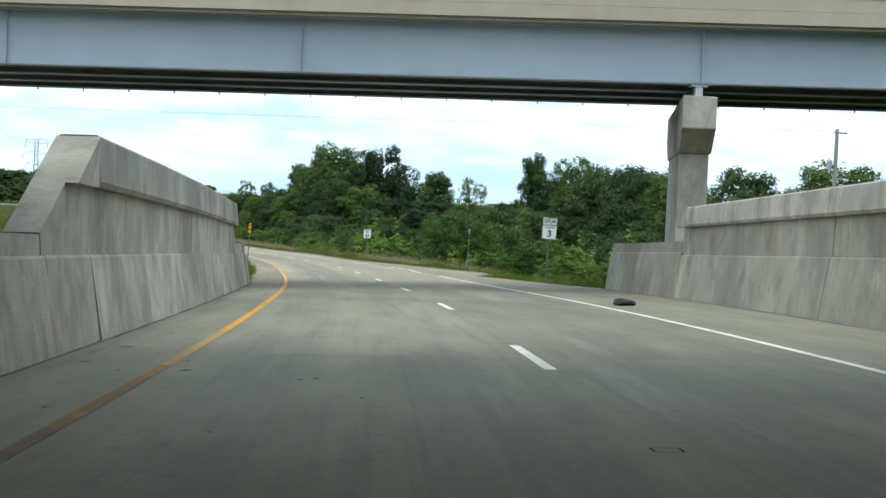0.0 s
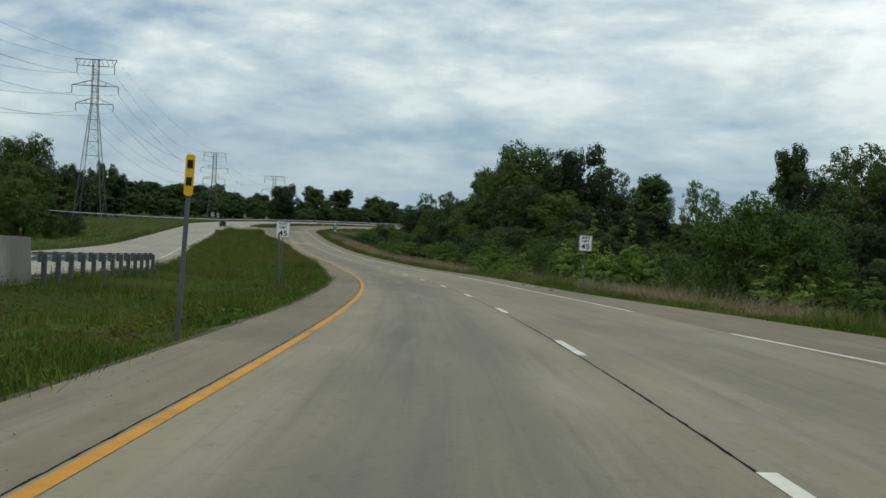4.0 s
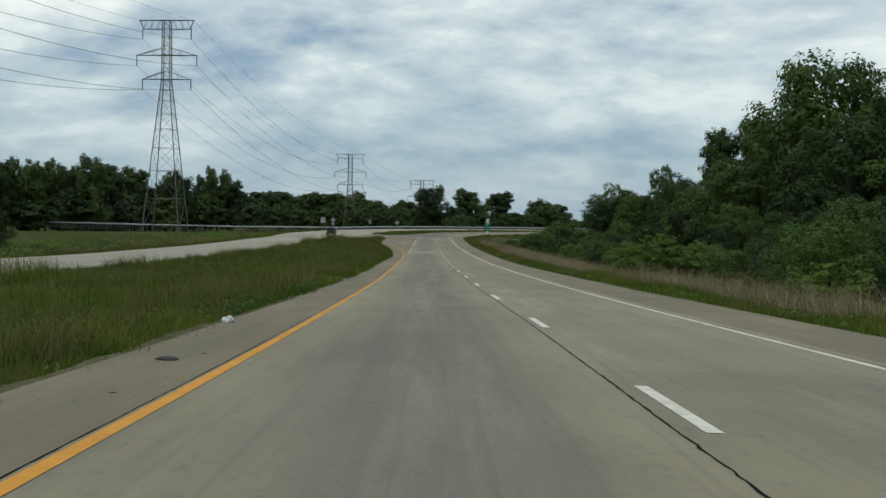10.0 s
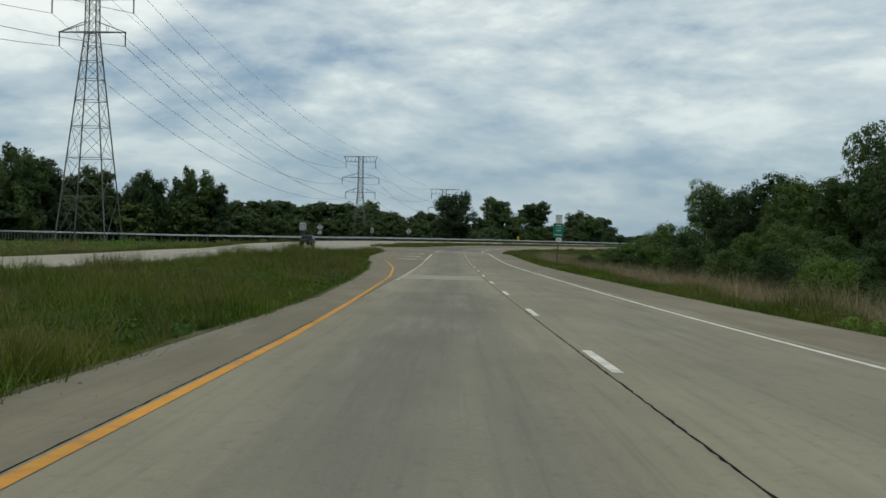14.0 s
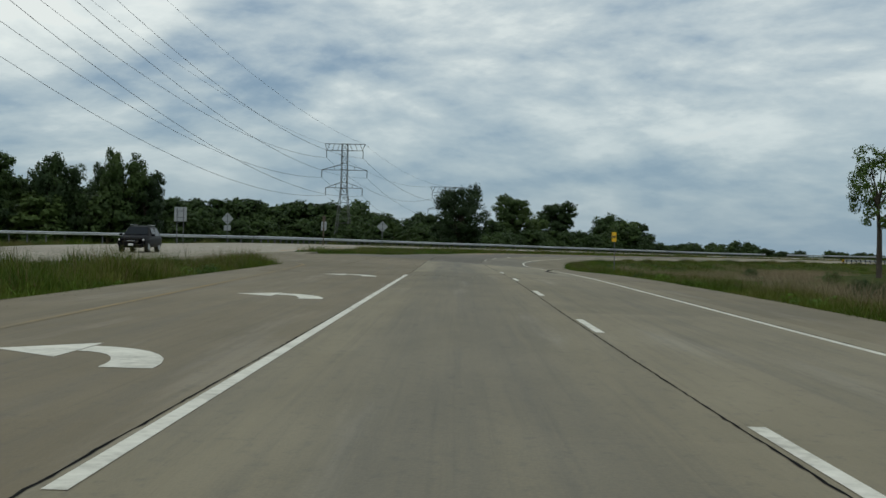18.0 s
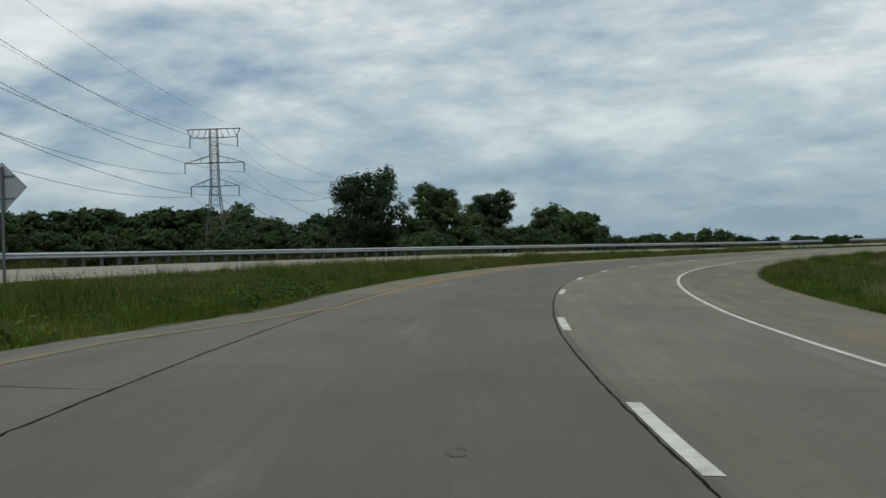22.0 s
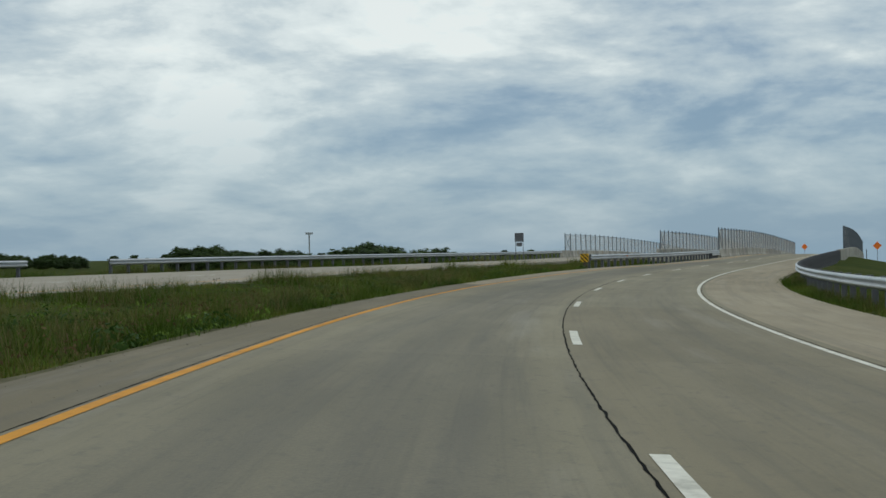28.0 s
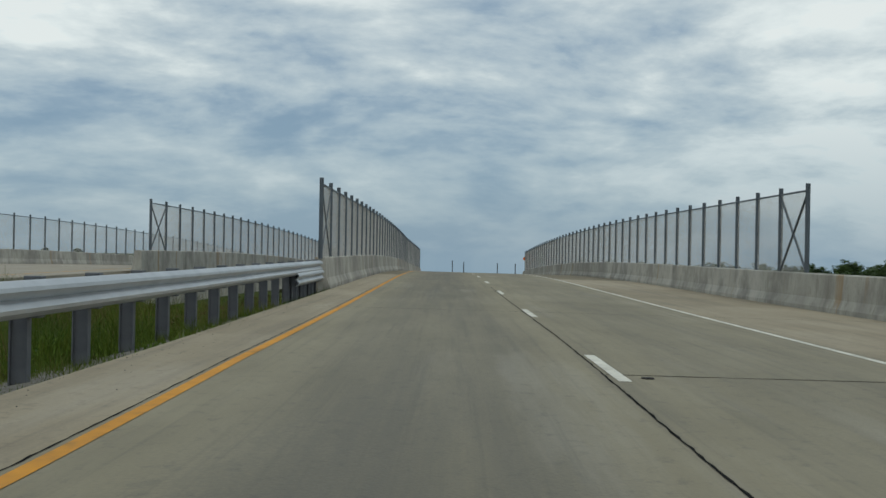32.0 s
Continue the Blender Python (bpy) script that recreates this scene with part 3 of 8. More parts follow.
def part(name, me, parent=None, label=""):
    ob = new(name, me)
    if parent:
        ob.parent = parent
    if label:
        tagged(ob, label)
    return ob


def empty(name, at, label, category, group="", kind=""):
    ob = new(name)
    ob.location = at
    ob.empty_display_size = 0.3
    return tagged(ob, label, category, group, kind)


def grid_faces(n, m, flip=False):
    f = []
    for i in range(n - 1):
        for j in range(m - 1):
            q = (i * m + j, i * m + j + 1, (i + 1) * m + j + 1, (i + 1) * m + j)
            f.append(q[::-1] if flip else q)
    return f


def box(cx, cy, cz, sx, sy, sz, bevel=0.0):
    """Vertices and faces of a box, centred."""
    bm = bmesh.new()
    bmesh.ops.create_cube(bm, size=1)
    bmesh.ops.scale(bm, vec=(sx, sy, sz), verts=bm.verts)
    if bevel:
        bmesh.ops.bevel(bm, geom=bm.edges[:], offset=bevel, segments=2, affect="EDGES", profile=0.5)
    bmesh.ops.translate(bm, vec=(cx, cy, cz), verts=bm.verts)
    return bm


def from_bm(name, bm, mat, smooth=False):
    me = bpy.data.meshes.new(name)
    bm.to_mesh(me)
    bm.free()
    me.materials.append(mat)
    if smooth:
        me.polygons.foreach_set("use_smooth", [True] * len(me.polygons))
    return me


def sweep(name, rows, profile, place, mat, closed=True, caps=True, smooth=False):
    """A profile of (l, h) pairs carried along stations s by the function place(s, l, h)."""
    rows = np.asarray(rows, float)
    pr = np.asarray(profile, float)
    m = len(pr)
    v = np.concatenate([place(np.full(m, s), pr[:, 0], pr[:, 1]) for s in rows])
    f = []
    for i in range(len(rows) - 1):
        for j in range(m if closed else m - 1):
            k = (j + 1) % m
            f.append((i * m + j, i * m + k, (i + 1) * m + k, (i + 1) * m + j))
    if caps and closed:
        f.append(tuple(range(m))[::-1])
        f.append(tuple(range((len(rows) - 1) * m, len(rows) * m)))
    me = mesh_of(name, v, f, mat, smooth)
    bm = bmesh.new()
    bm.from_mesh(me)
    bmesh.ops.recalc_face_normals(bm, faces=bm.faces)
    bm.to_mesh(me)
    bm.free()
    return me


def stations(a, b, step):
    return np.linspace(a, b, max(2, int(round((b - a) / step)) + 1))


# ---- ground ----
def smooth01(x):
    x = np.clip(x, 0, 1)
    return x * x * (3 - 2 * x)


def locate(xy):
    """Station and offset from the lane line of world places."""
    xy = np.asarray(xy, float)
    tx, ty = tab[::2, 0], tab[::2, 1]
    s, l = np.empty(len(xy)), np.empty(len(xy))
    for a in range(0, len(xy), 4000):
        q = xy[a:a + 4000]
        k = ((q[:, None, 0] - tx) ** 2 + (q[:, None, 1] - ty) ** 2).argmin(1) * 2
        d = q - tab[k, :2]
        s[a:a + 4000] = TS[k] + (d * T_AHEAD[k]).sum(1)
        l[a:a + 4000] = (d * T_RIGHT[k]).sum(1)
    return s, l


def ground_height(xy):
    xy = np.asarray(xy, float)
    s, l = locate(xy)
    z0 = np.interp(s, TS, tab[:, 2])
    t = np.interp(s, TS, T_TILT)
    el_, er_, fn, ff = edge_left(s), edge_right(s), far_near(s), far_far(s)
    lift = far_lift(s)
    h = t * np.clip(l, -9, 9) - 0.16
    # right verge
    d = l - er_
    deep = np.interp(s, [-60, 0, 60, 430, 500, 640, 690, 740, 775], [3, 2.5, 1.0, 1.4, 1.1, 1.6, 2.5, 4, 7])
    hr = t * np.clip(er_, -9, 9) - 0.05 - np.minimum(np.maximum(d - 0.6, 0) / 5.5, deep)
    h = np.where(d > 0, hr, h)
    # median
    u = np.clip((el_ - l) / np.maximum(el_ - fn, 0.5), 0, 1)
    sw = np.interp(s, [0, 60, 420, 470, 520, 700, 770], [0.3, 0.45, 0.25, 0.1, 0.3, 0.3, 1.0])
    hm = (t * np.clip(el_, -9, 9)) * (1 - u) + lift * u - 0.05 - sw * 4 * u * (1 - u)
    hm = np.where((s > 443) & (s < 474), hm - 0.12, hm)
    h = np.where(l < el_, hm, h)
    h = np.where(l < fn, lift - 0.16, h)
    # beyond the other carriageway
    d = ff - l
    dl = np.interp(s, [0, 60, 200, 430, 490, 520, 700, 775], [3, 1.5, 0.8, 0.3, 0.3, 3.0, 3.5, 7])
    h = np.where(d > 0, lift - 0.05 - np.minimum(np.maximum(d - 1.6, 0) / 5.0, dl), h)
    # under the bridges at the far end
    valley = smooth01((s - 800) / 90) * smooth01((150 - np.abs(l + 10)) / 90) * 11
    gap = smooth01((s - 774) / 6)
    h = h - gap * 6.5 * (np.abs(l) < 200)
    z = z0 + h
    away = smooth01((np.abs(l) - 70) / 170)
    n = np.array([noise.noise((x * 0.012, y * 0.012, 0.3)) for x, y in xy])
    dx, dy = xy[:, 0] + 48, xy[:, 1] - 695
    bearing = np.degrees(np.arctan2(dx, dy))
    fall = smooth01((bearing - 26) / 8) * smooth01((110 - bearing) / 30) * np.maximum(np.hypot(dx, dy) - 200, 0) * 0.0155
    z = z - fall * (np.abs(l) > 9)
    return z * (1 - away) + (-13.0 - fall) * away - valley + n * (0.25 + 1.2 * away) * smooth01((np.abs(l + 10) - 24) / 20)


gx_ = np.concatenate([-340 - np.geomspace(4, 4300, 34)[::-1], np.arange(-340, 150, 3.5), 150 + np.geomspace(4, 4300, 34)])
gy_ = np.concatenate([-130 - np.geomspace(4, 4000, 30)[::-1], np.arange(-130, 960, 3.5), 960 + np.geomspace(4, 3900, 34)])
GX, GY = np.meshgrid(gx_, gy_, indexing="ij")
gxy = np.stack([GX.ravel(), GY.ravel()], 1)
gz = ground_height(gxy)
ground = part("ground", mesh_of("ground", np.column_stack([gxy, gz]), grid_faces(len(gx_), len(gy_)), M_GRASS, True))
tagged(ground, "rough green meadow with earth and dry stalks", "ground", kind="structure")


# ---- paving ----
def slab(name, s0, s1, la, lb, mat, place, parent, gap=0.002, thick=0.22, step=1.5):
    """One concrete slab between two stations; la and lb are functions of s."""
    ss = stations(s0 + gap, s1 - gap, step)
    a, b = np.asarray(la(ss)), np.asarray(lb(ss))
    rows = np.stack([a, b], 1)
    top = place(np.repeat(ss, 2), rows.ravel())
    bot = top.copy()
    bot[:, 2] -= thick
    n = len(ss)
    v = np.concatenate([top, bot])
    o = 2 * n
    f = [(2 * i, 2 * i + 1, 2 * i + 3, 2 * i + 2) for i in range(n - 1)]
    f += [(2 * i + 2, o + 2 * i + 2, o + 2 * i, 2 * i) for i in range(n - 1)]
    f += [(2 * i + 1, o + 2 * i + 1, o + 2 * i + 3, 2 * i + 3) for i in range(n - 1)]
    f += [(0, o, o + 1, 1), (2 * n - 1, o + 2 * n - 1, o + 2 * n - 2, 2 * n - 2)]
    me = mesh_of(name, v, f, mat)
    uv = me.uv_layers.new(name="road")
    su = np.concatenate([np.repeat(ss, 2)] * 2)
    lu = np.concatenate([rows.ravel()] * 2)
    idx = np.empty(len(me.loops), int)
    me.loops.foreach_get("vertex_index", idx)
    uv.data.foreach_set("uv", np.stack([su[idx], lu[idx]], 1).ravel())
    return part(name, me, parent)


const = lambda c: (lambda s: np.full(np.shape(s), float(c)))
road = tagged(empty("road", (0, 0, 0), "two-lane concrete highway carriageway with tarred joints", "road", kind="structure"))
cuts = [47.1 if abs(q - 43.4) < 1 else 463.0 if abs(q - 460.6) < 1 else 467.0 if abs(q - 475.5) < 1 else q for q in np.arange(-46.0, 1080, 14.9)]
yellow_l = lambda s: np.interp(s, [-60, 40, 52, 60, 110, 140, 150, 170, 187, 207, 231, 238, 255, 290, 330, 352, 363, 368, 383, 394, 411, 430, 436, 439, 440], [-3.60, -3.50, -3.53, -3.60, -3.52, -3.42, -3.49, -3.60, -3.62, -3.64, -3.67, -3.72, -3.71, -3.72, -4.2, -5.0, -5.66, -5.95, -7.0, -7.25, -7.75, -8.3, -8.6, -9.3, -10.4])
yellow_l2 = lambda s: np.interp(s, [489, 492, 495, 500, 508, 533, 540, 556, 600, 640, 658, 666, 684, 690, 733, 740, 752, 790], [-5.2, -4.95, -4.4, -3.65, -3.60, -3.66, -3.72, -3.68, -3.62, -3.64, -3.80, -3.82, -3.65, -3.65, -3.57, -3.64, -3.60, -3.60])


def lane_edge(s):
    """Offset of the joint between lane and left shoulder."""
    turn = np.interp(s, [292, 320, 375, 395, 425, 472, 486, 499], [-3.84, -3.84, -3.83, -3.76, -3.66, -3.67, -3.84, -3.74])
    return np.where(s < 292, yellow_l(s) - 0.098, np.where(s < 500, turn, yellow_l2(s) - 0.105))


for a_, b_ in zip(cuts[:-1], cuts[1:]):
    mild, old = 460 < a_ < 466, 466 < a_ < 495
    slab("lane_slab", a_, b_, lane_edge, const(-0.13), M_RAMP if a_ < 46 else M_LANE_GREY if mild else M_LANE_OLD if old else M_LANE_MID if 495 < a_ < 600 else M_LANE_TAN if 355 < a_ < 425 else M_LANE, point, road)
    slab("lane_slab", a_, b_, const(-0.13), const(3.45), M_RAMP if a_ < 46 else M_LANE_GREY if old or mild else M_LANE_TAN if 355 < a_ < 425 or 495 < a_ < 640 else M_LANE, point, road)
    if a_ < 775:
        slab("shoulder_slab", a_, b_, edge_left, lane_edge, M_RAMP if a_ < 46 else M_TURN if 310 < a_ < 465 else M_LANE_OLD if 465 < a_ < 500 else M_SANDY if a_ > 655 else M_SHOULDER, point, road)
        slab("shoulder_slab", a_, b_, const(3.45), edge_right, M_RAMP if a_ < 46 else M_SANDY if a_ > 625 else M_SHOULDER, point, road)
    else:
        slab("shoulder_slab", a_, b_, const(-4.75), lane_edge, M_SHOULDER, point, road)
        slab("shoulder_slab", a_, b_, const(3.45), const(7.1), M_SHOULDER, point, road)
far_road = tagged(empty("far_road", (0, 0, 0), "pale concrete carriageway beyond the grass median", "road", kind="structure"))
cuts = list(np.arange(-40.0, 980, 30.0))
for a_, b_ in zip(cuts[:-1], cuts[1:]):
    slab("far_slab", a_, b_, far_far, lambda s: (far_near(s) + far_far(s)) / 2, M_OPP, far_point, far_road, step=5)
    slab("far_slab", a_, b_, lambda s: (far_near(s) + far_far(s)) / 2, far_near, M_OPP, far_point, far_road, step=5)


def crossing(s, l, h=0.0):
    """Surface of the median crossing, from one carriageway to the other."""
    a, b = point(s, np.minimum(l, 90), h), far_point(s, l, h)
    w = np.clip((-np.asarray(l) - 11.5) / 4.5, 0, 1)[..., None]
    out = a.copy()
    out[..., 2] = (a * (1 - w) + b * w)[..., 2]
    return out


cross_road = tagged(empty("median_crossing", (0, 0, 0), "concrete turning pavement through the grass median", "road", kind="structure"))
slab("crossing_slab", 444.5, 473.5, lambda s: far_near(s) + 0.0, lambda s: np.full(np.shape(s), -12.0), M_SHOULDER, crossing, cross_road, step=2)


def ribbon(name, s0, s1, l, width, mat, parent, place=point, h=0.003, step=2.0, wob=0.0, label="", seed=0):
    """A thin painted or tarred band along the road; l may be a function of s."""
    ss = stations(s0, s1, step)
    rng = np.random.default_rng(5000 + int(s0 * 10) + seed)
    lc = l(ss) if callable(l) else np.full(len(ss), float(l))
    lc = lc + rng.normal(0, wob, len(ss))
    wd = width * (1 + (rng.uniform(-0.45, 0.5, len(ss)) if wob else 0))
    rows = np.stack([lc - wd / 2, lc + wd / 2], 1)
    v = place(np.repeat(ss, 2), rows.ravel(), h)
    me = mesh_of(name, v, [(2 * i, 2 * i + 1, 2 * i + 3, 2 * i + 2) for i in range(len(ss) - 1)], mat)
    return part(name, me, parent, label)


def crosswise(name, s, l0, l1, width, mat, parent, place=point, h=0.003, skew=0.0, wob=0.0):
    """A band across the road at station s."""
    ll = stations(l0, l1, 0.4)
    rng = np.random.default_rng(5000 + int(s * 7))
    off = np.linspace(0, skew, len(ll)) + rng.normal(0, wob, len(ll))
    wd = width * (1 + (rng.uniform(-0.5, 0.5, len(ll)) if wob else 0))
    v = place(np.stack([s + off - wd / 2, s + off + wd / 2], 1).ravel(), np.repeat(ll, 2), h)
    me = mesh_of(name, v, [(2 * i + 1, 2 * i, 2 * i + 2, 2 * i + 3) for i in range(len(ll) - 1)], mat)
    return part(name, me, parent)


marks = tagged(empty("road_markings", (0, 0, 0), "painted lane lines and arrows on the concrete", "road marking", kind="structure"))
seals = tagged(empty("joint_seals", (0, 0, 0), "black tar bands over the paving joints", "joint", kind="structure"))
lane_joint_l = lambda s: np.interp(s, [44, 55, 64, 100, 125, 141, 149, 175, 187, 194, 201, 232, 242, 265, 400, 425, 436, 444, 452, 466, 480, 496, 506, 535, 658, 735, 745, 800], [-0.14, -0.06, -0.05, -0.1, 0.06, 0.0, -0.04, -0.12, -0.14, -0.13, -0.1, -0.15, -0.08, -0.12, -0.12, -0.10, -0.06, -0.02, 0.0, 0.05, -0.2, -0.24, -0.16, -0.10, -0.15, -0.15, -0.08, -0.10])
ribbon("lane_joint", 44, 770, lane_joint_l, 0.019, M_TAR, seals, step=0.16, wob=0.0045)
ribbon("shoulder_joint", 46, 292, lambda s: yellow_l(s) - 0.098, 0.013, M_TAR, seals, step=0.16, wob=0.003)
ribbon("turn_lane_joint", 292, 436, lambda s: np.interp(s, [292, 320, 375, 395, 425], [-3.84, -3.84, -3.83, -3.76, -3.66]), 0.017, M_TAR, seals, step=0.16, wob=0.004)
ribbon("turn_lane_joint", 436, 499, lambda s: np.interp(s, [436, 472, 486, 499], [-3.66, -3.67, -3.84, -3.74]), 0.017, M_TAR, seals, step=0.16, wob=0.004)
ribbon("crossing_joint", 438, 468, -7.1, 0.02, M_TAR, seals, step=0.8, wob=0.006)
ribbon("shoulder_joint", 500, 765, lambda s: yellow_l2(s) - 0.105, 0.013, M_TAR, seals, step=0.16, wob=0.003)
for s0_, s1_, line_, paint_ in ((-40, 12, yellow_l, M_YELLOW_DIM), (12, 17, yellow_l, M_YELLOW_WORN), (17, 374, yellow_l, M_YELLOW), (374, 384, yellow_l, M_YELLOW_WORN), (384, 440, yellow_l, M_YELLOW_FADED), (489, 506, yellow_l2, M_YELLOW_FADED), (506, 512, yellow_l2, M_YELLOW_WORN), (512, 940, yellow_l2, M_YELLOW)):
    ribbon("yellow_edge_line", s0_, s1_, line_, 0.11, paint_, marks, step=1.0, h=0.0045)
ribbon("white_edge_line", -40, 58.6, 3.33, 0.12, M_WHITE, marks, h=0.0045)
ribbon("white_edge_line", 65, 69.5, 3.33, 0.11, M_WHITE, marks, h=0.0045)
ribbon("white_edge_line", 71, 79.4, lambda s: np.interp(s, [71, 79.4], [3.85, 3.42]), 0.11, M_WHITE, marks, h=0.0045)
ribbon("white_edge_line", 67, 72, lambda s: np.interp(s, [67, 72], [5.9, 4.75]), 0.11, M_WHITE, marks, h=0.0045)
edge_w = lambda s: np.interp(s, [89, 120, 150, 165, 194, 215, 240, 260, 330, 365, 393, 415, 430, 445, 454, 460, 467, 490, 502, 514, 545, 560, 600, 640, 665, 690, 742, 765], [3.45, 3.45, 3.42, 3.2, 3.16, 3.08, 3.1, 3.15, 3.15, 2.98, 2.98, 2.92, 3.1, 3.37, 3.55, 3.40, 3.16, 2.95, 2.95, 3.1, 3.35, 3.4, 3.25, 3.15, 3.2, 3.33, 3.31, 3.45])
ribbon("shoulder_joint", 90, 430, lambda s: edge_w(s) + 0.1, 0.015, M_TAR, seals, step=0.3, wob=0.004)
ribbon("shoulder_joint", 500, 740, lambda s: edge_w(s) + 0.1, 0.016, M_TAR, seals, step=0.3, wob=0.004)
ribbon("white_edge_line", 89.5, 447.5, edge_w, 0.105, M_WHITE, marks, h=0.0045)
ribbon("white_edge_line", 449, 452, edge_w, 0.10, M_WHITE, marks, h=0.0045)
ribbon("white_edge_line", 453.5, 940, edge_w, 0.105, M_WHITE, marks, h=0.0045)
ribbon("white_edge_line", -40, 430, lambda s: far_near(s) - 1.4, 0.12, M_WHITE, marks, far_point, 0.0045, 4)
ribbon("white_edge_line", 480, 940, lambda s: far_near(s) - 1.4, 0.12, M_YELLOW, marks, far_point, 0.0045, 4)
ribbon("turn_lane_line", 384, 424, -3.68, 0.118, M_WHITE, marks, h=0.0045)
for i_ in range(24):
    s_ = 325.1 + i_ * 2.44
    if s_ < 383:
        ribbon("turn_lane_dash", s_, s_ + 0.72, -3.66, 0.15, M_WHITE, marks, h=0.0045, step=0.5)
ends = list(np.interp(np.arange(-5, 36), [-5, 0, 3, 5, 9, 10, 11, 14, 15, 18, 19, 28, 29, 30, 35], [-48, 15.3, 51.9, 75.7, 128.2, 140.5, 152.4, 190.8, 203.0, 240.4, 252.9, 362.5, 374.7, 386.8, 447.6]))[:-1]
ends += list(np.interp(np.arange(1, 42), [1, 2, 3, 5, 6, 13, 14, 15, 16, 18, 22, 23, 24, 41], [488.6, 499.6, 512.0, 536.2, 548.5, 632.5, 644.7, 657.0, 669.6, 693.0, 741.7, 753.6, 766.2, 972]))
dash_l = lambda s: np.interp(s, [180, 187, 203, 215, 476, 486, 499, 515], [0, 0.1, 0.07, 0, 0, -0.13, -0.12, 0])
for e_ in ends:
    ribbon("lane_dash", e_ - 3.05, e_, dash_l, 0.12, M_WHITE, marks, h=0.0045, step=1.0)
for s_ in np.arange(0, 800, 12.2):
    ribbon("far_lane_dash", s_, s_ + 3.05, (far_near(s_) + far_far(s_)) / 2 - 0.2 + 0.0, 0.12, M_WHITE, marks, far_point, 0.0045, 1.5)


def arrow(s, l):
    """Left-turn arrow: tail, bend and head, drawn as one flat shape."""
    pts = [(-1.2, 0.28), (-1.2, 0.72)]
    n = 8
    outer = [(-1.2 + 2.1 * math.sin(a), 0.72 - 1.0 * (1 - math.cos(a))) for a in np.linspace(0, math.pi / 2, n)]
    inner = [(-1.2 + 1.5 * math.sin(a), 0.28 - 0.56 * (1 - math.cos(a))) for a in np.linspace(0, math.pi / 2, n)]
    v = outer + inner
    f = [(i, n + i, n + i + 1, i + 1) for i in range(n - 1)]
    k = len(v)
    v += [(1.3, -0.3), (-0.4, -0.3), (0.32, -1.05)]
    f.append((k, k + 2, k + 1))
    v = np.array(v)
    w = point(s + v[:, 0], l + v[:, 1] * 1.06, 0.0045)
    part("turn_arrow", mesh_of("turn_arrow", w, f, M_WHITE), marks)


arrow(390.6, -5.25)
arrow(404.5, -5.25)
arrow(421.2, -5.25)
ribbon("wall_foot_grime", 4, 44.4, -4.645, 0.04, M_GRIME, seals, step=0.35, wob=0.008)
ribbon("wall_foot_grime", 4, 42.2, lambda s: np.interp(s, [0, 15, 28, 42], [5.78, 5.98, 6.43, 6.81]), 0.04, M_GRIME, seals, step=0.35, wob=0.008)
crosswise("stop_joint", 423.5, -9.0, 6.0, 0.07, M_TAR, seals, wob=0.015)
crosswise("cross_joint", 44.2, -4.8, 6.8, 0.07, M_TAR, seals, skew=-2.2, wob=0.008)
crosswise("cross_joint", 47.1, -4.8, 6.8, 0.035, M_TAR, seals, wob=0.008)
crosswise("cross_joint", 34.2, -4.8, -0.6, 0.012, M_TAR, seals, wob=0.008)
crosswise("cross_joint", 510.35, -4.75, 6.2, 0.06, M_TAR, seals, wob=0.012)
ribbon("repair_patch", 327, 334.5, -1.9, 3.4, M_OPP, seals, h=0.004, step=2.5, label="paler concrete repair in the lane")


def blot(s, l, along, across, mat, seed, tail=0.0):
    """An uneven dark spot on the concrete, drawn out to the right by tail."""
    rng = np.random.default_rng(700 + seed)
    n = 26
    a = np.arange(n) / n * 2 * math.pi
    r = 1 + 0.34 * np.convolve(np.tile(rng.normal(0, 1, n), 3), [0.25, 0.5, 0.25], "same")[n:2 * n]
    dl = np.sin(a) * r * across / 2
    dl = np.where(dl > 0, dl + tail * (dl / across * 2) ** 2, dl)
    part("oil_blot", mesh_of("oil_blot", point(s + np.cos(a) * r * along / 2, l + dl, 0.004), [tuple(range(n))], mat), seals)


blot(436.42, -4.17, 0.30, 0.16, M_STAIN, 1, 0.16)
for i_, (s_, l_, a_, c_) in enumerate(((436.42, -3.72, 0.10, 0.04), (11.55, -3.28, 0.16, 0.09), (12.66, -3.54, 0.2, 0.05), (12.5, -3.4, 0.12, 0.04), (11.43, -3.85, 0.10, 0.04), (11.02, -2.14, 0.18, 0.06), (10.88, -2.27, 0.12, 0.07), (13.89, -1.18, 0.12, 0.09), (9.63, -1.75, 0.10, 0.03), (12.19, -4.29, 0.14, 0.12), (14.11, -4.25, 0.3, 0.14), (8.77, -3.82, 0.12, 0.05), (7.74, -2.62, 0.1, 0.03), (16.4, -4.1, 0.2, 0.05), (18.0, 1.2, 0.3, 0.12), (434.1, 1.9, 0.14, 0.05), (433.0, -1.2, 0.12, 0.05), (439.0, 0.6, 0.2, 0.06), (486.0, -1.4, 0.3, 0.1), (503.5, 1.2, 0.25, 0.08), (60.2, -3.1, 0.2, 0.08), (52.0, 0.9, 0.18, 0.06))):
    blot(s_, l_, a_, c_, M_STAIN, 10 + i_)
for s_, l0_, l1_, w_ in ((444.8, -4.02, -3.78, 0.07), (445.95, -6.75, -5.5, 0.026), (451.75, -5.4, -3.68, 0.028), (447.6, -5.0, -4.3, 0.012), (437.2, -3.3, -0.2, 0.008)):
    crosswise("cross_crack", s_, l0_, l1_, w_, M_TAR, seals, wob=0.01)
crosswise("cross_joint", 463.0, -6.6, 4.6, 0.022, M_TAR, seals, wob=0.009)
crosswise("cross_joint", 467.0, -3.6, 5.6, 0.014, M_TAR, seals, wob=0.009)
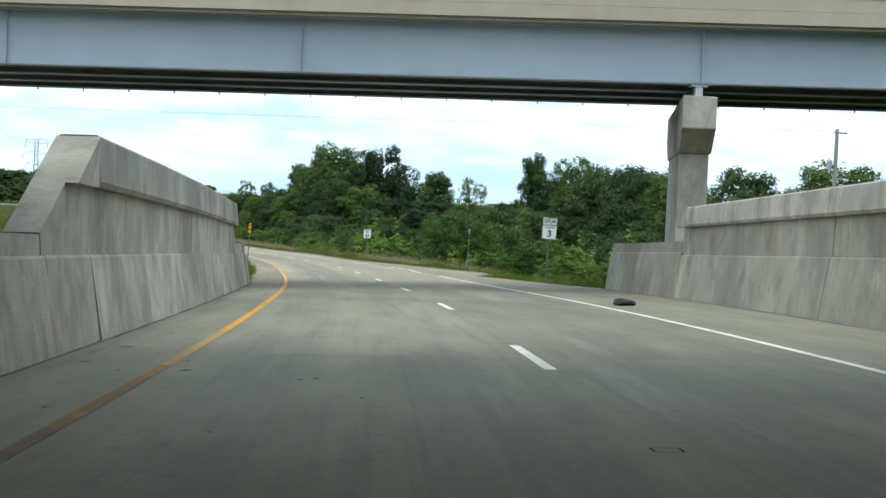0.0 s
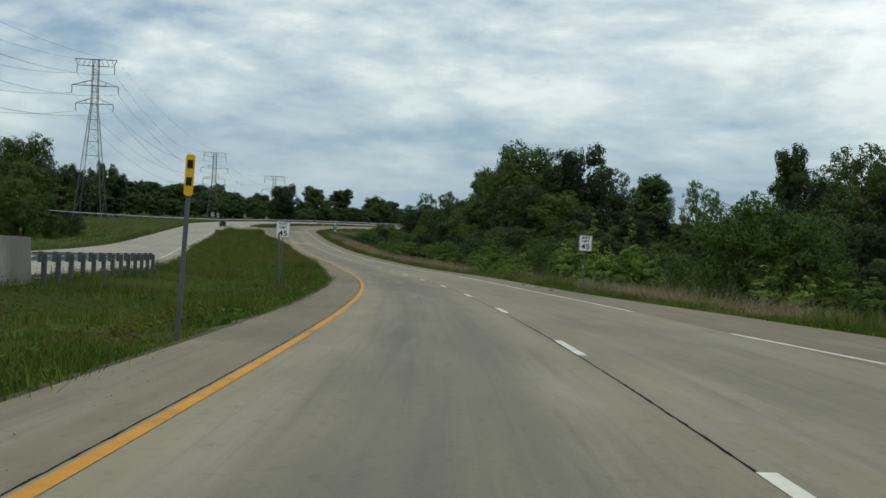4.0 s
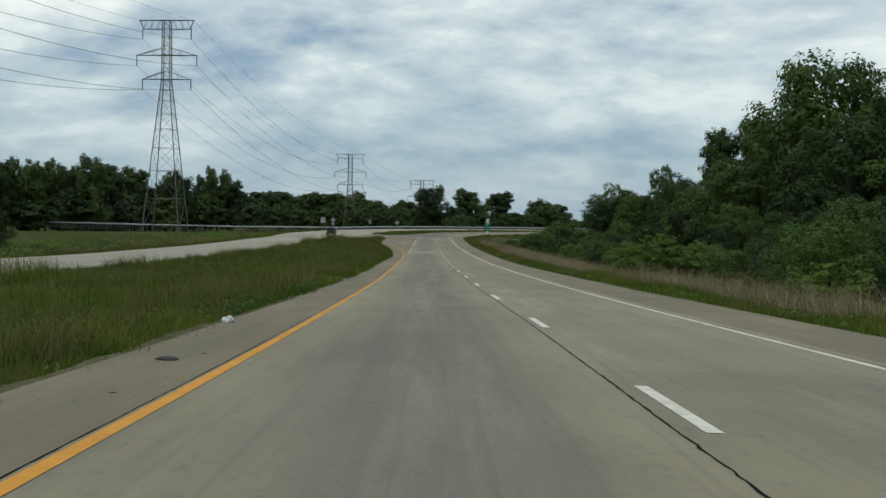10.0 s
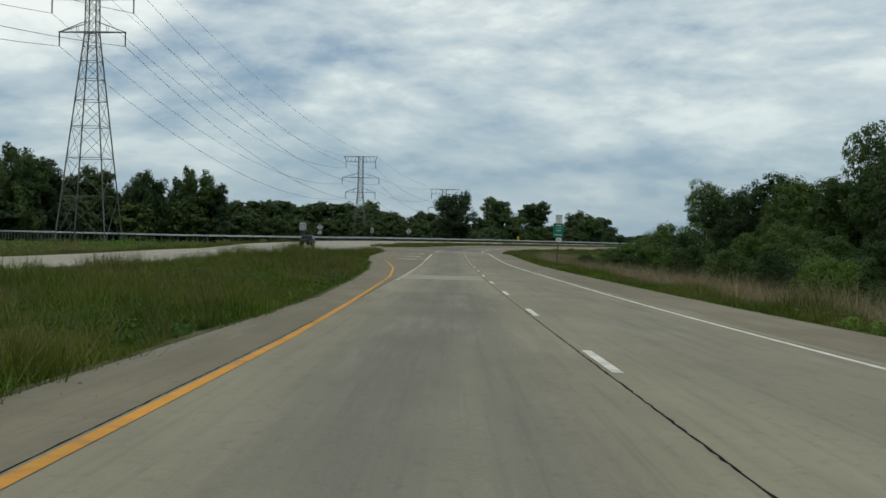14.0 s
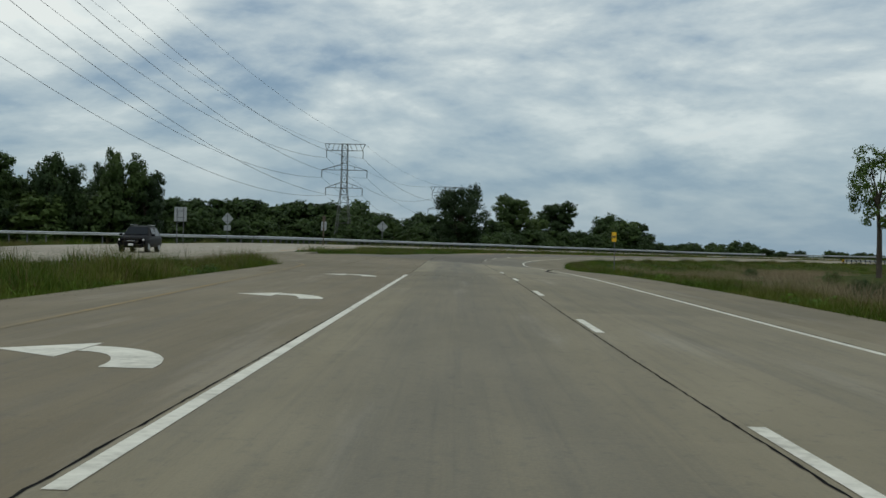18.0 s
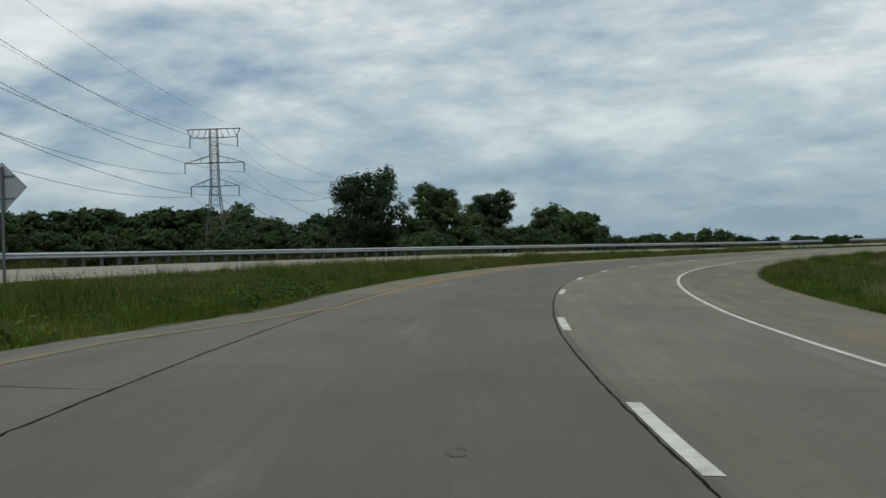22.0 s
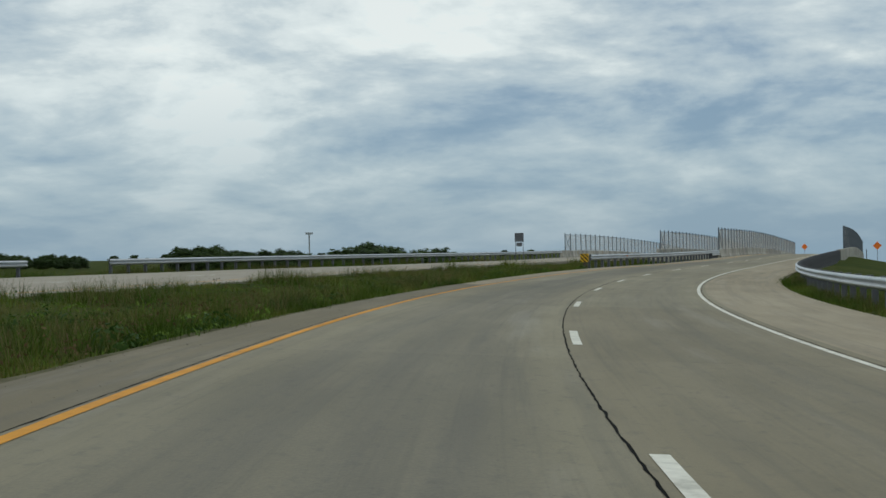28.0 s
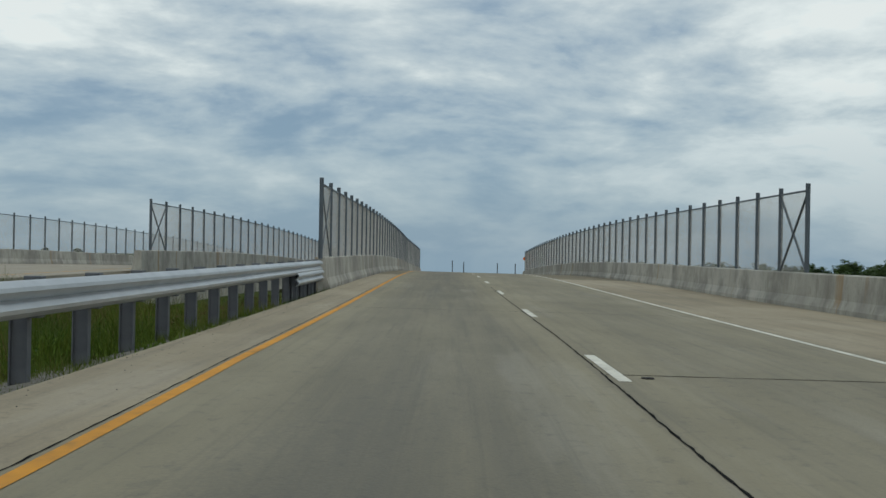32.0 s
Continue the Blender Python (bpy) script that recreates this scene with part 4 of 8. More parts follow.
crosswise("cross_joint", 752.5, -4.7, 7.0, 0.03, M_TAR, seals, wob=0.01)
crosswise("cross_joint", 739.3, -0.1, 5.5, 0.035, M_TAR, seals, wob=0.01)
for s_, a_, b_ in ((456.1, -4.7, -3.97), (488.2, -4.7, -3.8), (15.6, -0.8, 1.6), (14.6, 2.3, 3.6), (97.5, -2.4, -1.9), (99.5, -1.0, -0.6), (516.6, 1.4, 2.8), (690, 3.5, 6.2), (16.2, -3.0, -1.2), (17.5, 0.4, 2.0), (668, -3.0, -1.6), (571, 0.4, 1.4)):
    crosswise("cross_crack", s_, a_, b_, 0.012, M_TAR, seals, wob=0.008)


# ---- parapet walls of the first bridge ----
def wall_run(owner, cuts, face, sign, low, mid, top, has_top=True, mat=M_WALL):
    """Panels between joints. face(s): offset of the wall's foot; sign: outward direction; low, mid, top: heights."""
    for a, b in zip(cuts[:-1], cuts[1:]):
        ss = stations(a + 0.02, b - 0.02, 2.5)
        pl = lambda s, l, h: point(s, face(s) + sign * l, 0) + np.stack([0 * h, 0 * h, h], -1)
        part("base_panel", sweep("base_panel", ss, [(0, -0.3), (0.02, 0.0), (0.18, low - 0.03), (0.205, low), (0.6, low), (0.6, -0.3)], pl, mat), owner)
        if has_top:
            part("wall_panel", sweep("wall_panel", ss, [(0.23, low + 0.003), (0.25, mid), (0.6, mid), (0.6, low + 0.003)], pl, mat), owner)
            part("parapet_panel", sweep("parapet_panel", ss, [(0.14, mid + 0.003), (0.10, mid + 0.06), (0.13, top - 0.03), (0.16, top), (0.55, top), (0.6, top - 0.03), (0.6, mid + 0.003)], pl, M_CAP), owner)
        else:
            part("wall_panel", sweep("wall_panel", ss, [(0.235, low + 0.003), (0.245, mid), (0.6, mid), (0.6, low + 0.003)], pl, mat), owner)


left_face = lambda s: np.full(np.shape(s), -4.66)
right_face = lambda s: np.interp(s, [0, 15, 28, 42], [5.8, 6.0, 6.45, 6.83])
wall_l = tagged(empty("bridge_wall_left", (0, 0, 0), "grey weathered concrete barrier wall with overhanging parapet", "wall", kind="structure"))
wall_run(wall_l, [-44, -34, -24, -14, -4, 5, 12.9], left_face, -1, 0.96, 1.16, 0, has_top=False)
wall_run(wall_l, [15.0, 25.1, 35.6], left_face, -1, 0.96, 1.72, 2.30)
wall_run(wall_l, [37.7, 44.2], left_face, -1, 0.98, 1.27, 0, has_top=False)
wall_r = tagged(empty("bridge_wall_right", (0, 0, 0), "grey stained concrete barrier wall with pale coping", "wall", kind="structure"))
wall_run(wall_r, [-44, -34, -24, -14, -6, 2, 9, 16, 22.6, 32.9], right_face, 1, 1.12, 1.83, 2.34, mat=M_WALL_DARK)
wall_run(wall_r, [33.5, 42.3], right_face, 1, 1.2, 1.48, 0, has_top=False, mat=M_WALL_DARK)


def wall_ramp(owner, face, sign, s0, h0, m0, s1, h1, m1, low):
    """The sloping end of a parapet: heights change from s0 to s1."""
    pl = lambda s, l, h: point(s, face(s) + sign * l, 0) + np.stack([0 * h, 0 * h, h], -1)
    n = 6
    v = np.concatenate([pl(np.full(n, s), np.array([0.0, 0.18, 0.205, 0.23, 0.245, 0.6]), np.array([-0.3, low - 0.03, low, low, h, h])) for s, h in ((s0, h0), (s1, h1))])
    f = [(i, i + 1, i + n + 1, i + n) for i in range(n - 1)]
    base = len(v)
    v = np.concatenate([v, pl(np.array([s0, s1]), np.array([0.6, 0.6]), np.array([-0.3, -0.3]))])
    f += [(n - 1, base, base + 1, 2 * n - 1), tuple(range(n)) + (base,), tuple(range(n, 2 * n)) + (base + 1,)]
    # overhang
    hi, m = max((h0, m0), (h1, m1))
    at = s0 + (s1 - s0) * (m - h0) / (h1 - h0)
    end = s1 if h1 > h0 else s0
    tri = [(at, m + 0.01), (end, m + 0.01), (end, hi)]
    o = len(v)
    v = np.concatenate([v] + [pl(np.array([q[0] for q in tri]), np.array(ll), np.array([q[1] for q in tri])) for ll in ([0.11] * 3, [0.244] * 3)])
    f += [(o, o + 1, o + 2), (o + 5, o + 4, o + 3), (o, o + 3, o + 4, o + 1), (o + 1, o + 4, o + 5, o + 2), (o + 2, o + 5, o + 3, o)]
    me = mesh_of("sloped_end", v, f, M_WALL)
    bm = bmesh.new()
    bm.from_mesh(me)
    bmesh.ops.recalc_face_normals(bm, faces=bm.faces)
    bm.to_mesh(me)
    bm.free()
    part("sloped_end", me, owner)


wall_ramp(wall_l, left_face, -1, 12.9, 1.18, 1.10, 15.0, 2.28, 1.70, 0.96)
wall_ramp(wall_l, left_face, -1, 35.6, 2.30, 1.72, 37.7, 1.30, 1.22, 0.96)
wall_ramp(wall_r, right_face, 1, 32.9, 2.34, 1.83, 33.5, 2.0, 1.6, 1.12)
far_wall = tagged(empty("far_bridge_wall", (0, 0, 0), "pale concrete bridge barrier beyond the median", "wall", kind="structure"))
for a_, b_ in ((-40, 0), (0, 40), (40, 80), (80, 99.5)):
    part("barrier_panel", sweep("barrier_panel", stations(a_ + 0.02, b_ - 0.02, 5), [(0.0, -0.4), (0.12, 0.4), (0.2, 1.24), (0.42, 1.24), (0.5, -0.6)], lambda s, l, h: far_point(s, far_near(s) + l + 0.05, 0) + np.stack([0 * h, 0 * h, h], -1), M_CAP), far_wall)

# ---- steel overpass across the road ----
overpass = empty("overpass", (0, 0, 0), "steel girder overpass with blue-grey fascia and tan concrete parapet", "bridge", kind="structure")
SLOPE = 0.0158


def beam(name, y0, y1, z0, z1, mat, x0=-70, x1=70, n=15, owner=overpass, chamfer=0.0):
    xs = np.linspace(x0, x1, n)
    prof = [(y0, z0), (y1, z0), (y1, z1), (y0, z1)]
    v = np.array([(x, y, z + SLOPE * x) for x in xs for y, z in prof])
    f = [(i * 4 + j, i * 4 + (j + 1) % 4, (i + 1) * 4 + (j + 1) % 4, (i + 1) * 4 + j) for i in range(n - 1) for j in range(4)]
    f += [(0, 1, 2, 3), tuple(range(4 * n - 4, 4 * n))[::-1]]
    me = mesh_of(name, v, f, mat)
    bm = bmesh.new()
    bm.from_mesh(me)
    bmesh.ops.recalc_face_normals(bm, faces=bm.faces)
    bm.to_mesh(me)
    bm.free()
    return part(name, me, owner)


ZB = 3.27
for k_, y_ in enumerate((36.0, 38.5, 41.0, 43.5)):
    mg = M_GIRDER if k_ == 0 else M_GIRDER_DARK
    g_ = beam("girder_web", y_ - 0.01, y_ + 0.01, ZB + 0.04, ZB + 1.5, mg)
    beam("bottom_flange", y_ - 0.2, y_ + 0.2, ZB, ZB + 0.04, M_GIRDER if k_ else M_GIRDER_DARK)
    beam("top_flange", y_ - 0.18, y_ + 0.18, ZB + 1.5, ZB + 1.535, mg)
beam("deck_slab", 35.15, 44.4, ZB + 1.54, ZB + 1.78, M_FASCIA)
beam("edge_drip", 35.15, 35.35, ZB + 1.47, ZB + 1.537, M_FASCIA)
for k_ in range(5):
    beam("parapet_course", 34.98 + 0.012 * (k_ % 2), 35.35, ZB + 1.56 + k_ * 0.36, ZB + 1.56 + k_ * 0.36 + 0.352, M_FASCIA)
beam("parapet", 44.2, 44.5, ZB + 1.79, ZB + 2.9, M_FASCIA)
for x_ in (-52, -44, -36, -28, -20, -12, -4, 6.9, 16, 24, 32, 40, 52):
    part("stiffener", from_bm("stiffener", box(x_, 35.92, ZB + SLOPE * x_ + 0.77, 0.025, 0.14, 1.44), M_GIRDER), overpass)
    for y_ in (37.25, 39.75, 42.25):
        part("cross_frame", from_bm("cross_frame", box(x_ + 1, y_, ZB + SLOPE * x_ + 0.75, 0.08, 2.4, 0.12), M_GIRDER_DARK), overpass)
sp_ = part("splice_plate", from_bm("splice_plate", box(-0.95, 35.975, ZB + 0.75, 0.36, 0.02, 1.3), M_GIRDER), overpass)
for i_ in range(9):
    for j_ in (-1, 0, 1):
        part("bolt_row", from_bm("bolt_row", box(-0.95 + j_ * 0.11, 35.955, ZB + 0.2 + i_ * 0.135, 0.03, 0.03, 0.03), M_GIRDER), sp_)
for x_ in np.arange(-30, 31, 1.5):
    part("drip_bracket", from_bm("drip_bracket", box(x_, 43.7, ZB + SLOPE * x_ - 0.035, 0.035, 0.05, 0.07), M_GIRDER_DARK), overpass)

pier = empty("bridge_pier", (0, 0, 0), "concrete hammerhead pier with a bevelled cap", "pier", kind="structure")


SKEW = 0.129


def prism(name, pts, x0, x1, mat, parent):
    """A (y, z) outline extruded along x."""
    n = len(pts)
    v = [(x0 + SKEW * (y - 35.4), y, z) for y, z in pts] + [(x1 + SKEW * (y - 35.4), y, z) for y, z in pts]
    f = [tuple(range(n))[::-1], tuple(range(n, 2 * n))] + [(i, (i + 1) % n, n + (i + 1) % n, n + i) for i in range(n)]
    me = mesh_of(name, v, f, mat)
    bm = bmesh.new()
    bm.from_mesh(me)
    bmesh.ops.recalc_face_normals(bm, faces=bm.faces)
    bmesh.ops.bevel(bm, geom=bm.edges[:], offset=0.03, segments=2, affect="EDGES", profile=0.5)
    bm.to_mesh(me)
    bm.free()
    return part(name, me, parent)


prism("pier_cap", [(35.2, 3.02), (35.2, 2.16), (36.5, 1.55), (43.6, 1.55), (44.9, 2.16), (44.9, 3.02)], 6.32, 7.24, M_CAP, pier)
prism("pier_column", [(36.6, -7), (43.4, -7), (43.4, 1.55), (36.6, 1.55)], 6.36, 7.18, M_CAP, pier)
for y_ in (36.0, 38.5, 41.0, 43.5):
    bearing = part("bearing", from_bm("bearing", box(6.75 + SKEW * (y_ - 35.4), y_, 3.19, 0.22, 0.3, 0.26, 0.02), M_ZINC), pier)
    for z_ in (3.04, 3.34):
        part("bearing_plate", from_bm("bearing_plate", box(6.75 + SKEW * (y_ - 35.4), y_, z_, 0.46, 0.42, 0.035), M_GIRDER), bearing)
# deck that the camera has just left
deck = tagged(empty("first_overpass", (0, 0, 0), "wide concrete overpass deck on dark girders", "bridge", kind="structure"))
beam("deck_slab", -42, 11.6, 5.4, 5.8, M_FASCIA, owner=deck)
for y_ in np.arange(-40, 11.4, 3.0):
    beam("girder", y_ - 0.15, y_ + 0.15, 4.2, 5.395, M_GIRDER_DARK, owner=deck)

# unseen wall, added to keep side light off the near road
beam("side_wall", -42, 10.4, -3.5, 4.19, M_WALL, -8.2, -7.0, 2, deck)
# ---- far overpass abutment closes the view behind ----
back = part("abutment_behind", from_bm("abutment_behind", box(0, -46, 1.2, 140, 1.2, 8.4), M_WALL))
tagged(back, "plain grey concrete abutment behind the overpass", "wall", kind="structure")


# ---- guardrails ----
WPROF = [(0.00, 0.47), (0.03, 0.485), (0.075, 0.52), (0.08, 0.555), (0.035, 0.60), (0.0, 0.625), (0.035, 0.65), (0.08, 0.695), (0.075, 0.73), (0.03, 0.765), (0.00, 0.78)]


def guardrail(label, place, s0, s1, side, posts=1.905, end_terminal=False):
    """W-beam on steel posts; place(s, l, h) with l=0 at the rail's back; side +1: the beam bulges to +l."""
    mid = place(np.array([(s0 + s1) / 2]), np.array([0.0]), np.array([0.0]))[0]
    g = empty("guardrail", (0, 0, 0), label, "guardrail", "steel guardrails")
    cutsr = list(np.arange(s0, s1, 7.62)) + [s1]
    for a, b in zip(cutsr[:-1], cutsr[1:]):
        if b - a < 0.3:
            continue
        pr = [(side * x, h) for x, h in WPROF] + [(side * (x - 0.012), h) for x, h in WPROF[::-1]]
        part("rail_beam", sweep("rail_beam", stations(a - 0.05, b + 0.05, 1.9), pr, place, M_ZINC, smooth=False), g)
    first = None
    for s in np.arange(s0 + 0.5, s1, posts):
        p = place(np.array([s]), np.array([0.0]), np.array([0.0]))[0]
        q = place(np.array([s + 0.1]), np.array([0.0]), np.array([0.0]))[0]
        a = math.atan2(q[1] - p[1], q[0] - p[0])
        if first is None:
            bm = box(0, -side * -0.15 * 0, -0.15, 0.15, 0.012, 1.75)
            for dx in (-0.075, 0.075):
                b2 = box(dx, 0, -0.15, 0.012, 0.11, 1.75)
                me2 = bpy.data.meshes.new("tmp")
                b2.to_mesh(me2)
                b2.free()
                bm.from_mesh(me2)
            first = from_bm("post", bm, M_POST)
            block = from_bm("offset_block", box(0, 0, 0.625, 0.15, 0.15, 0.36, 0.01), M_POST)
        ob = part("post", first, g)
        ob.matrix_basis = pose(p[0], p[1], p[2], 0, 0, math.degrees(a) + 90) @ Matrix.Translation((0, 0, 0))
        off = Vector((math.sin(a) * -side, -math.cos(a) * -side, 0))
        ob.location += off * 0.22
        bo = part("offset_block", block, g)
        bo.matrix_basis = pose(p[0], p[1], p[2], 0, 0, math.degrees(a) + 90)
        bo.location += off * 0.10
    return g


zup = lambda h: np.stack([0 * h, 0 * h, h], -1)
rail_left = guardrail("galvanised w-beam guardrail beside the bridge approach", lambda s, l, h: point(s, -5.05 + l, 0) + zup(h), 703.5, 763.3, 1)
rail_right = guardrail("galvanised w-beam guardrail along the outer shoulder", lambda s, l, h: point(s, np.interp(s, [650, 760], [7.25, 7.15]) + l, 0) + zup(h), 656.0, 745.0, -1)
rail_lower = guardrail("lower nested guardrail beam at the bridge end", lambda s, l, h: point(s, -5.0 + l, 0) + zup(h - 0.24), 757.0, 763.2, 1, posts=0.95)
rail_near_opp = guardrail("galvanised guardrail at the end of the far bridge wall", lambda s, l, h: far_point(s, far_near(s) + 0.55 + l, 0) + zup(h), 99.6, 124.6, -1)


# long outer guardrail: runs in from the branch road and follows the curve
def outer_line():
    lead = np.array([(-330.0, 588.0), (-272.0, 547.0), (-230.0, 516.0), (-200.0, 494.0), (-170.0, 482.5)])
    curve = far_point(np.arange(512, 793, 6.0), np.full(47, -27.2))[:, :2]
    p = np.concatenate([lead, curve])
    d = np.concatenate([[0], np.cumsum(np.linalg.norm(np.diff(p, axis=0), axis=1))])
    t = np.linspace(0, d[-1], 240)
    q = np.stack([np.interp(t, d, p[:, 0]), np.interp(t, d, p[:, 1])], 1)
    for _ in range(6):
        q[1:-1] = (q[:-2] + 2 * q[1:-1] + q[2:]) / 4
    return t, q


OT, OQ = outer_line()
os_, ol_ = locate(OQ)
OZ = np.interp(os_, TS, tab[:, 2]) + far_lift(np.maximum(os_, 500)) + 0.1 * smooth01((os_ - 480) / 40)
OZ[:60] = np.linspace(-10.2, OZ[60], 60)
for _ in range(10):
    OZ[1:-1] = (OZ[:-2] + 2 * OZ[1:-1] + OZ[2:]) / 4


def outer(s, l, h):
    x, y, z = (np.interp(s, OT, c) for c in (OQ[:, 0], OQ[:, 1], OZ))
    e = 0.5
    ax, ay = np.interp(s + e, OT, OQ[:, 0]) - np.interp(s - e, OT, OQ[:, 0]), np.interp(s + e, OT, OQ[:, 1]) - np.interp(s - e, OT, OQ[:, 1])
    n = np.hypot(ax, ay) + 1e-9
    return np.stack([x + ay / n * l, y - ax / n * l, z + h], -1)


gap_at = float(np.interp(680.0, os_, OT))
rail_outer = guardrail("long galvanised guardrail round the outside of the curve", outer, 0.5, gap_at, 1)
rail_outer2 = guardrail("galvanised guardrail leading to the far bridge", outer, gap_at + 8.0, OT[-1] - 1, 1)

# ---- second bridge: parapets and fences ----


def bridge_side(label, place, s0, s1, side, spacing=2.44, wall_from=None):
    b = empty("bridge_parapet", (0, 0, 0), label, "bridge parapet", "fenced bridge parapets", kind="structure")
    lead = wall_from if wall_from is not None else s0
    cutsb = list(np.arange(lead, s1, 9.2)) + [s1]
    for a, c in zip(cutsb[:-1], cutsb[1:]):
        part("parapet_panel", sweep("parapet_panel", stations(a + 0.01, c - 0.01, 3), [(0, -0.4), (0.02 * side, 0.1), (0.10 * side, 0.30), (0.14 * side, 0.84), (0.17 * side, 0.87), (0.42 * side, 0.87), (0.45 * side, 0.84), (0.45 * side, -0.4)], place, M_CAP), b)
    f = empty("bridge_fence", (0, 0, 0), "grey chain-link safety fence on steel posts", "fence", "bridge fences")
    ps = np.arange(s0, s1, spacing)
    pm = from_bm("fence_post", box(0, 0, 1.1, 0.085, 0.085, 2.25), M_FENCE)
    pts = place(ps, np.full(len(ps), 0.28 * side), np.full(len(ps), 0.85))
    for p in pts:
        ob = part("fence_post", pm, f)
        ob.location = p
    # chain-link fabric between two posts, woven from diagonal wires
    L, H, w = spacing, 2.05, 0.002
    v, fc = [], []
    step = 0.06
    for sgn in (1, -1):
        for c in np.arange(-H, L + H, step):
            x0, z0, x1, z1 = (c, 0, c + H, H) if sgn > 0 else (c, H, c + H, 0)
            t0 = max(0, (0 - x0) / (x1 - x0))
            t1 = min(1, (L - x0) / (x1 - x0))
            if t1 <= t0:
                continue
            a = (x0 + (x1 - x0) * t0, z0 + (z1 - z0) * t0)
            e = (x0 + (x1 - x0) * t1, z0 + (z1 - z0) * t1)
            k = len(v)
            v += [(a[0] - w, 0, a[1]), (a[0] + w, 0, a[1]), (a[0], w * 1.5, a[1]), (e[0] - w, 0, e[1]), (e[0] + w, 0, e[1]), (e[0], w * 1.5, e[1])]
            fc += [(k, k + 1, k + 4, k + 3), (k + 1, k + 2, k + 5, k + 4), (k + 2, k, k + 3, k + 5)]
    fm = mesh_of("mesh_panel", v, fc, M_WIRE)
    rm = from_bm("top_rail", box(L / 2, 0, H, L, 0.045, 0.045), M_FENCE)
    for p, q in zip(pts[:-1], pts[1:]):
        a = math.degrees(math.atan2(q[1] - p[1], q[0] - p[0]))
        tilt = -math.degrees(math.atan2(q[2] - p[2], math.hypot(q[0] - p[0], q[1] - p[1])))
        for me in (fm, rm):
            ob = part(me.name.split(".")[0], me, f)
            ob.matrix_basis = Matrix.Translation(p) @ Euler((0, radians(tilt), radians(a))).to_matrix().to_4x4()
    # braced end
    a, c = pts[0], pts[1]
    for lo, hi in ((a, c), (c, a)):
        d = Vector(hi) - Vector(lo) + Vector((0, 0, 2.0))
        bmb = box(0, 0, d.length / 2, 0.05, 0.05, d.length)
        ob = part("end_brace", from_bm("end_brace", bmb, M_FENCE), f)
        ob.matrix_basis = Matrix.Translation(lo) @ d.to_track_quat("Z", "Y").to_matrix().to_4x4()
    return b


bridge_side("concrete parapet on the near bridge beside the median", lambda s, l, h: point(s, np.interp(s, [845, 876], [-4.78, -4.2]) + l, 0) + zup(h), 763.5, 876, -1, 2.95)
bridge_side("concrete parapet on the near bridge's outer side", lambda s, l, h: point(s, 7.05 + l, 0) + zup(h), 759.5, 876, 1, 2.6, wall_from=744.5)
bridge_side("concrete parapet on the far bridge beside the median", lambda s, l, h: far_point(s, -14.5 + l, 0) + zup(h), 783.3, 960, 1, 3.1, wall_from=781.0)
bridge_side("concrete parapet on the far bridge's outer side", lambda s, l, h: far_point(s, -27.4 + l, 0) + zup(h), 791.0, 960, -1, 3.1, wall_from=789.0)
for nm_, pl_, a_, b_ in (("near_bridge_deck", point, -5.25, 7.55), ("far_bridge_deck", far_point, -27.9, -14.0)):
    dk = part(nm_, sweep(nm_, stations(772, 1080, 8), [(a_, -0.24), (b_, -0.24), (b_, -1.6), (a_, -1.6)], lambda s, l, h, p=pl_: p(s, l, 0) + zup(h), M_WALL))
    tagged(dk, "concrete bridge deck and girders", "bridge deck", kind="structure")


# ---- trees ----
def fast_mesh(name, verts, loops, sizes, mat):
    """Mesh from flat arrays: vertices, loop vertex indices and polygon sizes."""
    me = bpy.data.meshes.new(name)
    me.vertices.add(len(verts))
    me.vertices.foreach_set("co", np.asarray(verts, np.float32).ravel())
    me.loops.add(len(loops))
    me.loops.foreach_set("vertex_index", np.asarray(loops, np.int32))
    me.polygons.add(len(sizes))
    me.polygons.foreach_set("loop_start", np.concatenate([[0], np.cumsum(sizes)[:-1]]).astype(np.int32))
    me.materials.append(mat)
    me.update(calc_edges=True)
    return me


